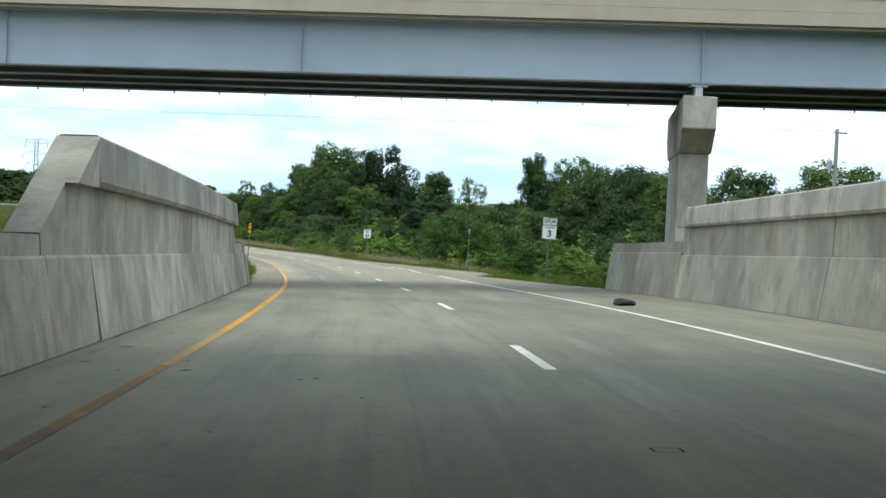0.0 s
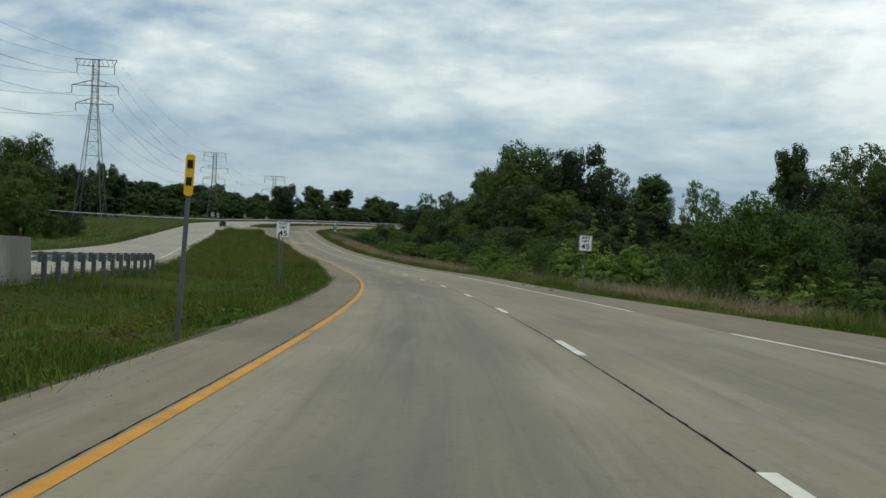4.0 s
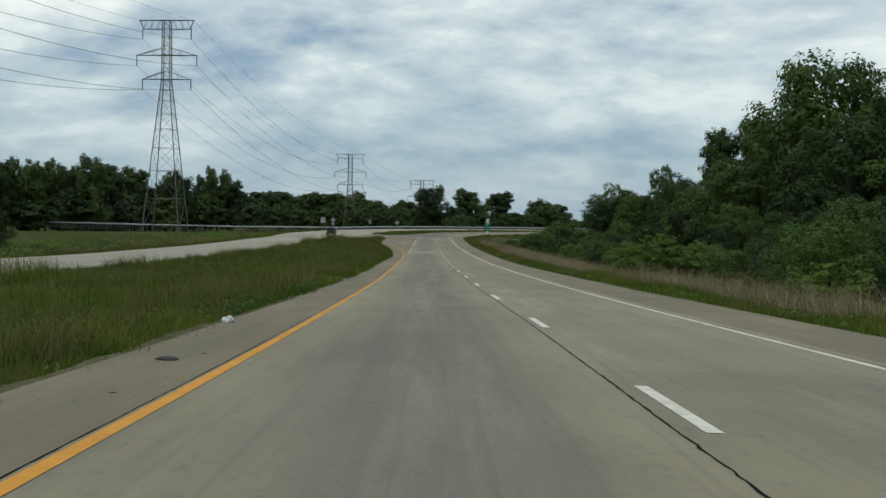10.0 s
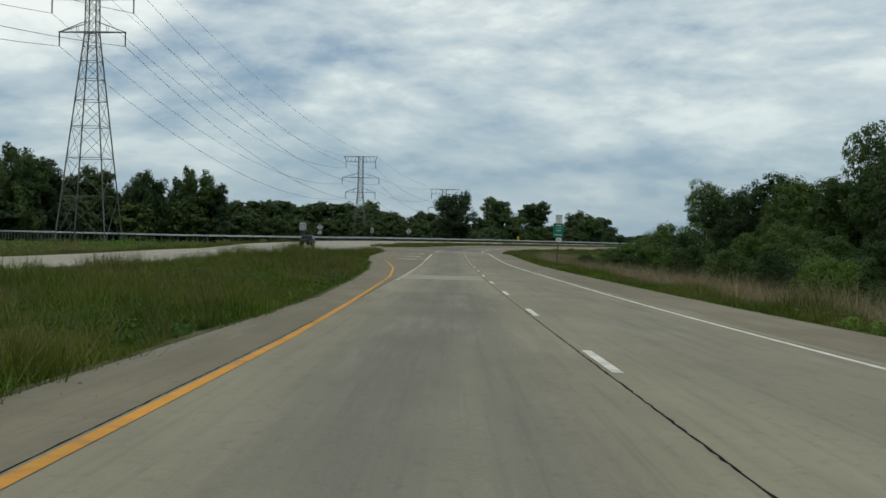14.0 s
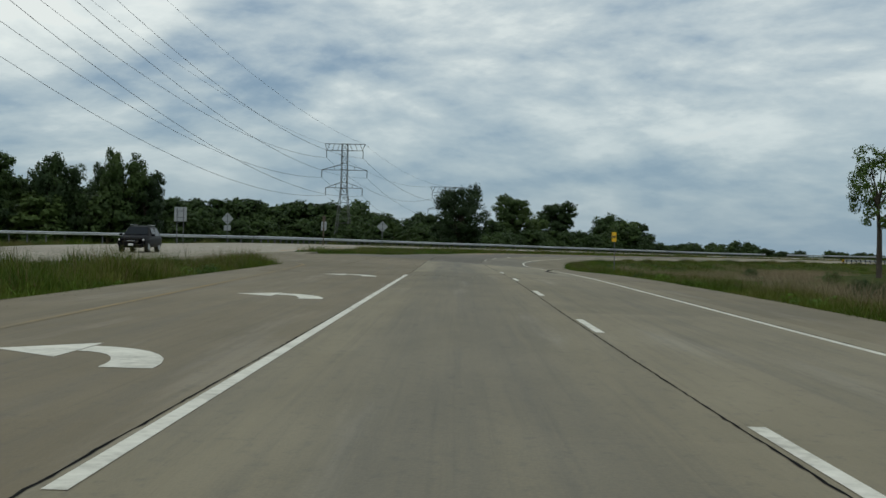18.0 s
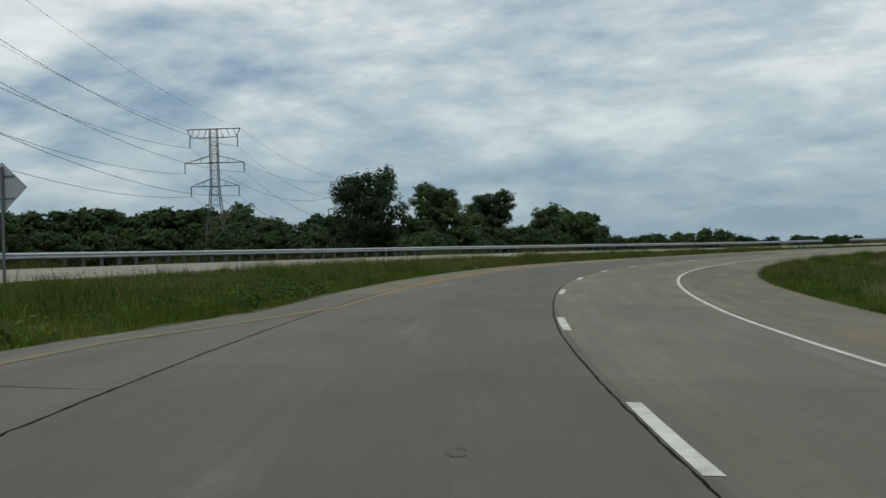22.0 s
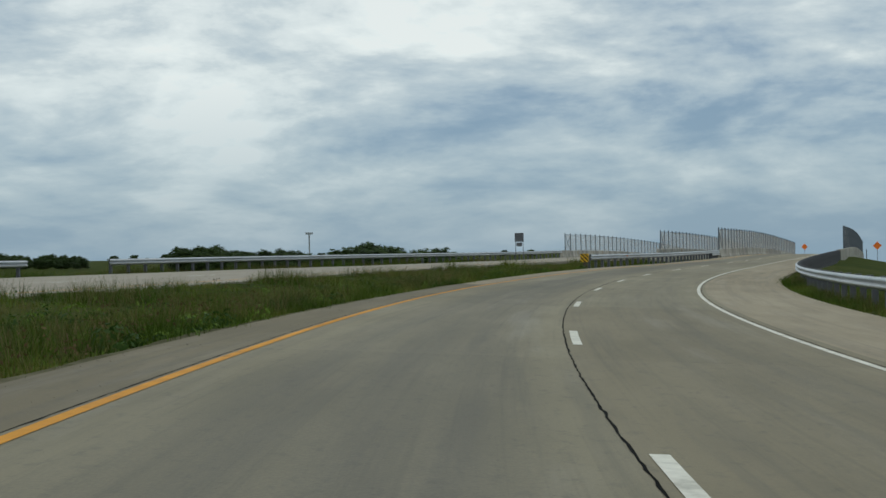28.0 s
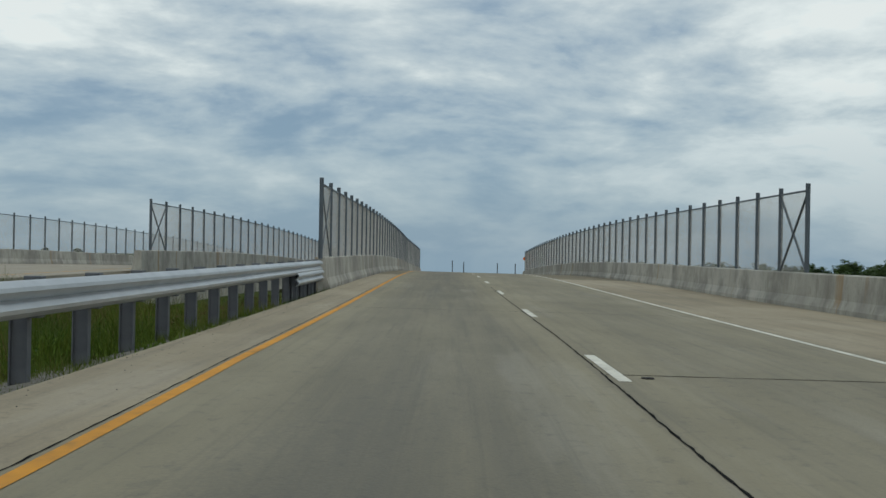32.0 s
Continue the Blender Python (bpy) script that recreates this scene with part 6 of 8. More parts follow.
wood_edge([(-150, 880, -4.6), (-140, 885, -5.2), (-128, 900, -5.4), (-118, 905, -4.2), (-110, 910, -6.5)], 5, 4)
# low groves far off beyond the curve
for rows_ in ([(-84, 1070, -9.0), (-70, 1070, -9.4), (-58, 1065, -10.4)], [(-28, 1050, -8.0), (-22, 1050, -6.7), (-8, 1048, -8.3), (8, 1045, -8.4), (17, 1042, -10)], [(25, 1040, -8.2), (31, 1038, -6.4), (40, 1036, -7.0), (49, 1032, -8.4), (58, 1030, -10.2)], [(-105, 985, -9.5), (-95, 990, -9.3)]):
    wood_edge([(x_, y_, t_ + 2.4) for x_, y_, t_ in rows_], 4.0, 4, (1.3, 1.9), 0.14, kinds=("dense",))
wood_edge([(-20, 1450, -6.5), (200, 1500, -6.5), (300, 1480, -7)], 20, 12, (1.5, 2.0), layers=1)
# bushes where the wood ends before the junction
for k_, x_, y_, top_, w_ in (("bush", -78.4, 417.2, -9.7, 5.0), ("bush", -76.6, 417.0, -9.0, 5.5), ("thicket", -75.4, 413.5, -8.5, 5.5), ("bush", -73.2, 412.0, -7.7, 6.0), ("bush", -70.6, 409.5, -6.8, 7.0), ("thicket", -79.4, 420.4, -10.2, 4.0)):
    stand(k_, x_, y_, top_, w_)


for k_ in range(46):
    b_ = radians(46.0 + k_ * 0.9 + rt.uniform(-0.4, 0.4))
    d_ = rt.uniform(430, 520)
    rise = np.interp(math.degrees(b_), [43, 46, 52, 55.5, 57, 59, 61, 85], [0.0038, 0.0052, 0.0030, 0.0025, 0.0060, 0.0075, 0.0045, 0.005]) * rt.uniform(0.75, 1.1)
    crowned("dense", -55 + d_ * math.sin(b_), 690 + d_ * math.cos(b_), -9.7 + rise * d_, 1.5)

for k_ in PROTO:
    if not PLACED[k_]:
        crowned(k_, -157, 848, 1.5, 1.2, mass=False)


def joined_wood():
    """The far woods as one object: crowns and trunks of the same trees, put together."""
    vv, ll, ss, mi, off = [], [], [], [], 0
    src = {}
    for k in ("far", "far2", "far3", "dense"):
        src[k] = []
        for ch in PROTO[k].children:
            me = ch.data
            co = np.empty(len(me.vertices) * 3)
            me.vertices.foreach_get("co", co)
            li = np.empty(len(me.loops), int)
            me.loops.foreach_get("vertex_index", li)
            src[k].append((co.reshape(-1, 3), li, np.array([p.loop_total for p in me.polygons]), 1 if ch.name.startswith("trunk") else 0))
    for k, m in MASS:
        mm = np.array(m)
        for co, li, sz, which in src[k]:
            vv.append(co @ mm[:3, :3].T + mm[:3, 3])
            ll.append(li + off)
            ss.append(sz)
            mi.append(np.full(len(sz), which))
            off += len(co)
    me = fast_mesh("far_woods", np.concatenate(vv), np.concatenate(ll), np.concatenate(ss), M_LEAF_FAR)
    me.materials.append(M_BARK)
    me.polygons.foreach_set("material_index", np.concatenate(mi).astype(np.int32))
    return tagged(part("far_woods", me), "distant dark green woods along the horizon", "trees", kind="stuff")


joined_wood()


# ---- weeds ----
def weeds(name, label, rng_, s, l, tall, per, size, mat):
    """Low leafy clumps standing in the grass."""
    p = point(s, l)
    z = ground_height(p[:, :2])
    n = len(s)
    c = np.repeat(np.column_stack([p[:, :2], z]), per, 0)
    k = len(c)
    hh = np.repeat(tall, per)
    d = rng_.normal(size=(k, 3))
    d /= np.linalg.norm(d, axis=1)[:, None]
    c = c + d * hh[:, None] * np.array([0.75, 0.75, 0.45]) + np.column_stack([np.zeros(k), np.zeros(k), hh * 0.5])
    a = np.cross(d + np.array([0.1, 0.2, 0.3]), rng_.normal(size=(k, 3)))
    a /= np.linalg.norm(a, axis=1)[:, None]
    b = np.cross(d, a)
    sz = size * rng_.uniform(0.6, 1.4, k)[:, None]
    v = np.stack([c - a * sz, c + b * sz * 0.5, c + a * sz, c - b * sz * 0.5], 1).reshape(-1, 3)
    return tagged(part(name, fast_mesh(name, v, np.arange(4 * k), np.full(k, 4), mat)), label, "weeds", kind="stuff")


rw = np.random.default_rng(21)
for s0_, s1_, edge_, sgn_, n_ in ((46, 440, edge_left, -1, 2600), (480, 770, edge_left, -1, 2200), (44, 430, edge_right, 1, 1500), (430, 640, edge_right, 1, 700)):
    ws_ = rw.uniform(s0_, s1_, n_)
    wd_ = rw.uniform(0, 1, n_) ** 1.7 * 5.5 + 0.3
    wl_ = edge_(ws_) + sgn_ * wd_
    ok_ = np.array([noise.noise((a * 0.13, b * 0.2, 5.0)) for a, b in zip(ws_, wl_)]) > 0.0
    for pick_, mat_, lab_ in ((0, M_LEAF_MID, "dark leafy weeds along the grass edge"), (1, M_CLOVER, "bright leafy weeds along the grass edge")):
        sel_ = ok_ & ((np.arange(n_) % 3 == 0) == (pick_ == 1)) & ((ws_ < 703) | (wd_ > 2))
        weeds("weeds", lab_, rw, ws_[sel_], wl_[sel_], rw.uniform(0.10, 0.36, sel_.sum()), 34, 0.04, mat_)
for s0_, s1_, edge_, sgn_, n_, deep_ in ((60, 440, edge_left, -1, 2600, 14.0), (490, 770, edge_left, -1, 1500, 8.0), (100, 430, edge_right, 1, 900, 6.0)):
    ws_ = rw.uniform(s0_, s1_, n_)
    wl_ = edge_(ws_) + sgn_ * (0.8 + rw.uniform(0, 1, n_) ** 1.4 * deep_)
    drift_ = np.array([noise.noise((a * 0.09, b * 0.25, 9.0)) for a, b in zip(ws_, wl_)]) + rw.normal(0, 0.12, n_)
    for sel_, mat_, lab_ in ((drift_ > 0.10, M_LEAF_MID, "dark broad-leaved weeds among the grass"), (drift_ < -0.16, M_DOCK, "rust-brown seeding weeds among the grass")):
        sel_ = sel_ & (wl_ > far_near(ws_) + 0.5)
        weeds("weeds", lab_, rw, ws_[sel_], wl_[sel_], rw.uniform(0.22, 0.50, sel_.sum()), 30, 0.03, mat_)
# rough growth beyond the far carriageway
ws_ = rw.uniform(130, 470, 2600)
wl_ = far_far(ws_) - 1.0 - rw.uniform(0, 1, 2600) ** 0.8 * 24
drift_ = np.array([noise.noise((a * 0.06, b * 0.12, 4.0)) for a, b in zip(ws_, wl_)])
for sel_, mat_, lab_ in ((drift_ > -0.05, M_LEAF_MID, "rough dark weeds beyond the far carriageway"), (drift_ < -0.2, M_SEED, "dry brown weeds beyond the far carriageway")):
    weeds("weeds", lab_, rw, ws_[sel_], wl_[sel_], rw.uniform(0.5, 1.25, sel_.sum()), 44, 0.10, mat_)



# ---- grass ----
def grass(name, label, rng, s, l, place, height, blades, mat, width=0.0032, lean=1.35):
    """Tufts of blades at stations s and offsets l."""
    n = len(s)
    p = place(s, l)
    k = n * blades
    c = np.repeat(p, blades, 0)
    c[:, :2] += rng.normal(0, 0.10, (k, 2))
    hh = np.repeat(height, blades) * rng.uniform(0.5, 1.15, k)
    a = rng.uniform(0, 2 * np.pi, k)
    dx, dy = np.cos(a), np.sin(a)
    w = (width * (0.7 + np.repeat(height, blades)) * 2)[:, None] * rng.uniform(0.7, 1.3, (k, 1))
    side = np.stack([-dy, dx, 0 * dx], 1) * w
    bend = rng.uniform(0.1, lean, k) * hh
    tip = c + np.stack([dx * bend, dy * bend, hh], 1)
    v = np.stack([c - side, c + side, tip], 1).reshape(-1, 3)
    me = fast_mesh(name, v, np.arange(3 * k), np.full(k, 3), mat)
    ob = part(name, me)
    return tagged(ob, label, "grass", kind="stuff")


def on_ground(s, l):
    q = point(s, l)
    q[:, 2] = ground_height(q[:, :2]) - 0.02
    return q


rng = np.random.default_rng(5)


def strew(count, s0, s1, near_edge, sign, d0, d1, power=1.0, clear=()):
    s = rng.uniform(s0, s1, count)
    d = d0 + (d1 - d0) * rng.uniform(0, 1, count) ** power
    l = near_edge(s) + sign * d
    ok = np.ones(count, bool)
    for a, b in clear:
        ok &= ~((s > a) & (s < b))
    return s[ok], l[ok]


def patchy(s, l, freq=0.15):
    return np.array([noise.noise((a * freq, b * freq, 0.0)) for a, b in zip(s, l)])


for nm, lb, args in (
    ("median_grass", "uneven green grass with dry stalks on the median", [(14000, 45, 441, edge_left, -1, 0.02, 2.2), (25000, 45, 441, edge_left, -1, 1.0, 16.5), (10000, 478, 772, edge_left, -1, 0.02, 1.8), (16000, 478, 772, edge_left, -1, 0.8, 9.4)]),
    ("verge_grass", "long green grass along the outer verge", [(13000, 44, 430, edge_right, 1, 0.02, 2.0), (15000, 44, 430, edge_right, 1, 0.6, 9.0), (7000, 430, 690, edge_right, 1, 0.02, 1.6), (10000, 430, 700, edge_right, 1, 0.5, 16.0)]),
    ("far_verge_grass", "long grass beyond the far carriageway", [(14000, 120, 480, far_far, -1, 0.05, 22.0), (7000, 300, 480, far_far, -1, 0.1, 3.0), (12000, 480, 760, far_far, -1, 0.1, 3.2)]),
):
    S_, L_ = [], []
    for a_ in args:
        s_, l_ = strew(*a_)
        S_.append(s_)
        L_.append(l_)
    S_, L_ = np.concatenate(S_), np.concatenate(L_)
    if nm == "median_grass":
        ok_ = L_ > far_near(S_) + 0.1
        S_, L_ = S_[ok_], L_[ok_]
    pn = patchy(S_, L_)
    edge = np.minimum(np.abs(L_ - edge_left(S_)), np.abs(L_ - edge_right(S_)))
    bare = 0.02 + 0.32 * np.clip(np.array([noise.noise((a * 0.16, 2.0 + b, 7.0)) + 0.5 * noise.noise((a * 0.7, 5.0 + b, 3.0)) for a, b in zip(S_, L_ > 0)]), 0, 1)
    ok_ = edge > np.where((S_ > 60) & (S_ < 700), bare, 0.02)
    S_, L_, pn, edge = S_[ok_], L_[ok_], pn[ok_], edge[ok_]
    hg = (0.18 + 0.42 * np.clip(pn * 1.5 + 0.35, 0, 1)) * (1 + 0.6 * patchy(S_, L_, 0.7)) * rng.uniform(0.7, 1.3, len(S_))
    hg *= (0.55 + 0.45 * smooth01(edge / 1.2)) * np.where((S_ > 703) & (edge < 1.6), 0.8, 1.0) * np.where((nm == "median_grass") & (L_ < far_near(S_) + 3.0) & (S_ > 215) & (S_ < 430), 1.6, 1.0) * np.where((nm == "median_grass") & (L_ < -9.9) & (S_ > 385) & (S_ < 441), 1.5, 1.0)
    grass(nm, lb, rng, S_, L_, on_ground, hg, 12 if nm != "far_verge_grass" else 8, M_BLADE)
    drift = patchy(S_ * 0.5 + 40, L_, 0.22) + 0.5 * patchy(S_, L_ + 90, 0.6)
    tall_ = (edge > 0.5) & (rng.uniform(0, 1, len(S_)) < np.clip(0.34 + 1.5 * drift, 0.04, 0.95) * (0.15 + 0.85 * smooth01((S_ - 75) / 60)))
    grass("seed_stalks", "brown seed stalks standing over the green grass", rng, S_[tall_], L_[tall_], on_ground, hg[tall_] * 1.2, 8, M_SEED, 0.0024, 0.9)
    low_ = rng.uniform(0, 1, len(S_)) < np.clip(0.30 - 1.2 * drift, 0.05, 0.9) * np.where(edge < 2.5, 1.0, 0.6) + 0.5 * smooth01((115 - S_) / 50)
    grass("clover", "low bright green leaves among the grass", rng, S_[low_], L_[low_], on_ground, hg[low_] * 0.5, 5, M_CLOVER, 0.016, 1.4)
s_, l_ = strew(15000, 95, 425, edge_right, 1, 2.8, 8.8)
ok_ = patchy(s_, l_, 0.06) > -0.2
grass("dry_reeds", "tan dry reeds in front of the wood", rng, s_[ok_], l_[ok_], on_ground, rng.uniform(0.8, 1.45, ok_.sum()), 5, M_REED)
s_, l_ = strew(3500, 230, 440, far_far, -1, 4.0, 13.0)
ok_ = patchy(s_, l_, 0.06) > -0.05
grass("dry_reeds", "tan dry weeds beyond the far carriageway", rng, s_[ok_], l_[ok_], on_ground, rng.uniform(0.4, 0.9, ok_.sum()), 6, M_REED, 0.006)
s_, l_ = strew(8000, 455, 600, edge_right, 1, 3.5, 24)
ok_ = patchy(s_, l_, 0.05) > -0.05
grass("dry_reeds", "tan dry reeds inside the curve", rng, s_[ok_], l_[ok_], on_ground, rng.uniform(0.5, 0.95, ok_.sum()), 5, M_REED)


# bare strip between paving and grass
for nm_, s0_, s1_, edge_, sgn_ in (("median_edge_soil", 46, 440, edge_left, -1), ("median_edge_soil", 492, 702, edge_left, -1), ("verge_edge_soil", 46, 640, edge_right, 1)):
    ss_ = np.arange(s0_, s1_, 0.35)
    wid_ = np.array([0.04 + 0.34 * max(0.0, noise.noise((a * 0.16, 2.0 + (sgn_ > 0), 7.0)) + 0.5 * noise.noise((a * 0.7, 5.0 + (sgn_ > 0), 3.0))) for a in ss_])
    ll_ = np.stack([edge_(ss_) - sgn_ * 0.03, edge_(ss_) + sgn_ * wid_ * 0.5, edge_(ss_) + sgn_ * (wid_ + 0.12)], 1)
    vs_ = point(np.repeat(ss_, 3), ll_.ravel())
    zz_ = ground_height(vs_[:, :2])
    vs_[:, 2] = np.where(np.arange(len(vs_)) % 3 == 0, vs_[:, 2] - 0.012, np.maximum(zz_ + 0.02, np.minimum(zz_ + 0.06, vs_[:, 2] - 0.02)))
    tagged(part(nm_, mesh_of(nm_, vs_, grid_faces(len(ss_), 3, sgn_ < 0), M_SOIL, True)), "bare brown earth between paving and grass", "soil", kind="structure")


# ---- signs ----
def facing(s, back=False):
    """Heading in degrees of a sign that faces traffic on this road at station s."""
    k = int(np.argmin(np.abs(TS - s)))
    a = math.degrees(math.atan2(-T_AHEAD[k, 0], T_AHEAD[k, 1]))
    return a + (180 if back else 0)


def plate(name, cx, cz, w, h, mat, parent, y=0.0, thick=0.012, label="", corner=0.05):
    """A sign plate with rounded corners, facing -y."""
    n = 4
    pts = []
    c = min(corner, w / 3, h / 3)
    for qx, qz, a0 in ((w / 2 - c, h / 2 - c, 0), (-w / 2 + c, h / 2 - c, 90), (-w / 2 + c, -h / 2 + c, 180), (w / 2 - c, -h / 2 + c, 270)):
        for i in range(n + 1):
            a = radians(a0 + 90 * i / n)
            pts.append((cx + qx + c * math.cos(a), cz + qz + c * math.sin(a)))
    k = len(pts)
    v = [(x, y, z) for x, z in pts] + [(x, y + thick, z) for x, z in pts]
    f = [tuple(range(k)), tuple(range(k, 2 * k))[::-1]] + [(i, k + i, k + (i + 1) % k, (i + 1) % k) for i in range(k)]
    return part(name, mesh_of(name, v, f, mat), parent, label)


def diamond(name, cz, d, mat, parent, y=0.0, thick=0.012):
    v = [(d / 2, y, cz), (0, y, cz + d / 2), (-d / 2, y, cz), (0, y, cz - d / 2)]
    v += [(a, y + thick, c) for a, _, c in v]
    f = [(0, 1, 2, 3), (7, 6, 5, 4)] + [(i, 4 + i, 4 + (i + 1) % 4, (i + 1) % 4) for i in range(4)]
    return part(name, mesh_of(name, v, f, mat), parent)


def words(text, cx, cz, height, mat, parent, y=-0.006, wide=1.0):
    cu = bpy.data.curves.new("lettering", "FONT")
    cu.body, cu.size, cu.align_x, cu.align_y, cu.extrude = text, height * 1.37, "CENTER", "CENTER", 0.001
    cu.offset = 0.006 * height / 0.2
    tmp = bpy.data.objects.new("lettering", cu)
    scene.collection.objects.link(tmp)
    me = bpy.data.meshes.new_from_object(tmp)
    bpy.data.objects.remove(tmp)
    me.materials.clear()
    me.materials.append(mat)
    ob = part("lettering", me, parent)
    ob.matrix_basis = pose(cx, y, cz, 90, 0, 0) @ Matrix.Diagonal((wide, 1, 1, 1))
    return ob


def bar(cx, cz, w, h, mat, parent, y=-0.004):
    return part("text_bar", from_bm("text_bar", box(cx, y, cz, w, 0.004, h), mat), parent)


def post_of(height, parent, mat=None, x=0.0, y=0.03, r=0.03, name="post", low=-0.5):
    return part(name, from_bm(name, box(x, y, (height + low) / 2, 2 * r, r, height - low), mat or M_POST), parent)


def sign_at(name, label, s, l, back=False, lean=0.0, category="road sign", group="", far=False, lift=None):
    p = point(s, l)
    z = float(ground_height([p[:2]])[0]) if lift is None else float(p[2]) + lift
    ob = empty(name, (0, 0, 0), label, category, group)
    ob.matrix_basis = pose(float(p[0]), float(p[1]), z, 0, lean, facing(s, back))
    return ob, float(p[2]) - z


# heights below are over the road surface; up_ is the drop from the road to the sign's foot
def speed_sign(s, l, h0, h1, width, lean=0.0):
    ob, up_ = sign_at("speed_limit_sign", "white speed limit 45 sign on a steel post in the grass", s, l, lean=lean, group="speed limit signs")
    c, hh = up_ + (h0 + h1) / 2, h1 - h0
    post_of(up_ + h1 - 0.05, ob)
    pl = plate("sign_panel", 0, c, width, hh, M_SIGN_WHITE, ob)
    plate("border", 0, c, width - 0.03, hh - 0.03, M_SIGN_BLACK, pl, -0.002, 0.003)
    plate("face", 0, c, width - 0.065, hh - 0.065, M_SIGN_WHITE, pl, -0.004, 0.003)
    words("SPEED", 0, c + hh * 0.34, hh * 0.15, M_SIGN_BLACK, pl, -0.007, 0.95)
    words("LIMIT", 0, c + hh * 0.13, hh * 0.15, M_SIGN_BLACK, pl, -0.007, 0.95)
    words("45", 0, c - hh * 0.24, hh * 0.33, M_SIGN_BLACK, pl, -0.007, 1.25)


speed_sign(130.6, 9.5, 1.84, 2.72, 0.74)
speed_sign(128.3, -7.5, 1.98, 2.84, 0.72)

ob, up_ = sign_at("route_sign", "white route marker with spur plate on a steel post", 56.0, 7.65, lean=2.0)
post_of(up_ + 2.6, ob)
pl = plate("spur_plate", 0, up_ + 2.50, 0.62, 0.31, M_SIGN_WHITE, ob)
plate("border", 0, up_ + 2.50, 0.595, 0.285, M_SIGN_BLACK, pl, -0.002, 0.003)
plate("face", 0, up_ + 2.50, 0.56, 0.25, M_SIGN_WHITE, pl, -0.004, 0.003)
words("SPUR", 0, up_ + 2.50, 0.17, M_SIGN_BLACK, pl, -0.007)
pl = plate("route_plate", 0, up_ + 2.03, 0.62, 0.60, M_SIGN_WHITE, ob)
plate("border", 0, up_ + 2.03, 0.595, 0.575, M_SIGN_BLACK, pl, -0.002, 0.003)
plate("face", 0, up_ + 2.03, 0.57, 0.55, M_SIGN_WHITE, pl, -0.004, 0.003)
words("ILLINOIS", 0, up_ + 2.23, 0.085, M_SIGN_BLACK, pl, -0.007)
words("3", 0, up_ + 1.96, 0.29, M_SIGN_BLACK, pl, -0.007, 1.1)

ob, up_ = sign_at("guide_sign", "green guide sign under truck route plates on a wooden post", 392.4, 8.1, lean=1.5)
K_ = 0.65
post_of(up_ + 4.2, ob, M_WOOD, r=0.05)
top_ = up_ + 4.28
for txt_, zc_, hh_ in ((("TRUCK", "ROUTE"), -0.38, 0.74), (("TO",), -0.98, 0.42)):
    zc_, hh_ = zc_ * K_, hh_ * K_
    pl = plate("route_plate", 0, top_ + zc_, 0.61, hh_, M_SIGN_WHITE, ob)
    plate("border", 0, top_ + zc_, 0.585, hh_ - 0.025, M_SIGN_BLACK, pl, -0.002, 0.003)
    plate("face", 0, top_ + zc_, 0.55, hh_ - 0.06, M_SIGN_WHITE, pl, -0.004, 0.003)
    for i_, w_ in enumerate(txt_):
        words(w_, 0, top_ + zc_ + (0.105 - 0.215 * i_ if len(txt_) > 1 else 0), 0.14, M_SIGN_BLACK, pl, -0.007, 0.9)
pl = plate("green_panel", -0.02, top_ - 0.985, 0.92, 0.40, M_SIGN_GREEN, ob, 0.0)
bar(0.0, top_ - 0.97, 0.47, 0.085, M_SIGN_PALE, pl)
pl = plate("green_panel", -0.03, top_ - 1.63, 0.92, 0.86, M_SIGN_GREEN, ob, 0.0)
bar(-0.03, top_ - 1.21, 0.90, 0.018, M_SIGN_WHITE, pl)
bar(0.0, top_ - 1.43, 0.40, 0.085, M_SIGN_PALE, pl)
bar(-0.18, top_ - 1.82, 0.42, 0.085, M_SIGN_PALE, pl)
bar(0.22, top_ - 1.82, 0.26, 0.085, M_SIGN_PALE, pl)
az_ = top_ - 2.27
pl = plate("arrow_plate", 0.06, az_, 0.53, 0.38, M_SIGN_WHITE, ob)
plate("border", 0.06, az_, 0.51, 0.36, M_SIGN_BLACK, pl, -0.002, 0.003)
plate("face", 0.06, az_, 0.48, 0.33, M_SIGN_WHITE, pl, -0.004, 0.003)
part("arrow", mesh_of("arrow", [(-0.13, -0.008, az_), (0.01, -0.008, az_ + 0.09), (0.01, -0.008, az_ + 0.032), (0.26, -0.008, az_ + 0.032), (0.26, -0.008, az_ - 0.032), (0.01, -0.008, az_ - 0.032), (0.01, -0.008, az_ - 0.09)], [(0, 1, 2, 3, 4, 5, 6)], M_SIGN_BLACK), pl)


def object_marker(name, label, s, l, h0, h1, w, back=False, lean=0.0, spots=2, colour=None):
    ob, up_ = sign_at(name, label, s, l, back, lean)
    post_of(up_ + h1 - 0.05, ob)
    c, hh = up_ + (h0 + h1) / 2, h1 - h0
    pl = plate("marker_panel", 0, c, w, hh, colour or M_SIGN_YELLOW, ob)
    for i in range(spots):
        part("black_spot", from_bm("black_spot", box(0, -0.004, c + hh * (0.27 - 0.42 * i), w * 0.62, 0.004, hh * 0.2), M_SIGN_BLACK), pl)


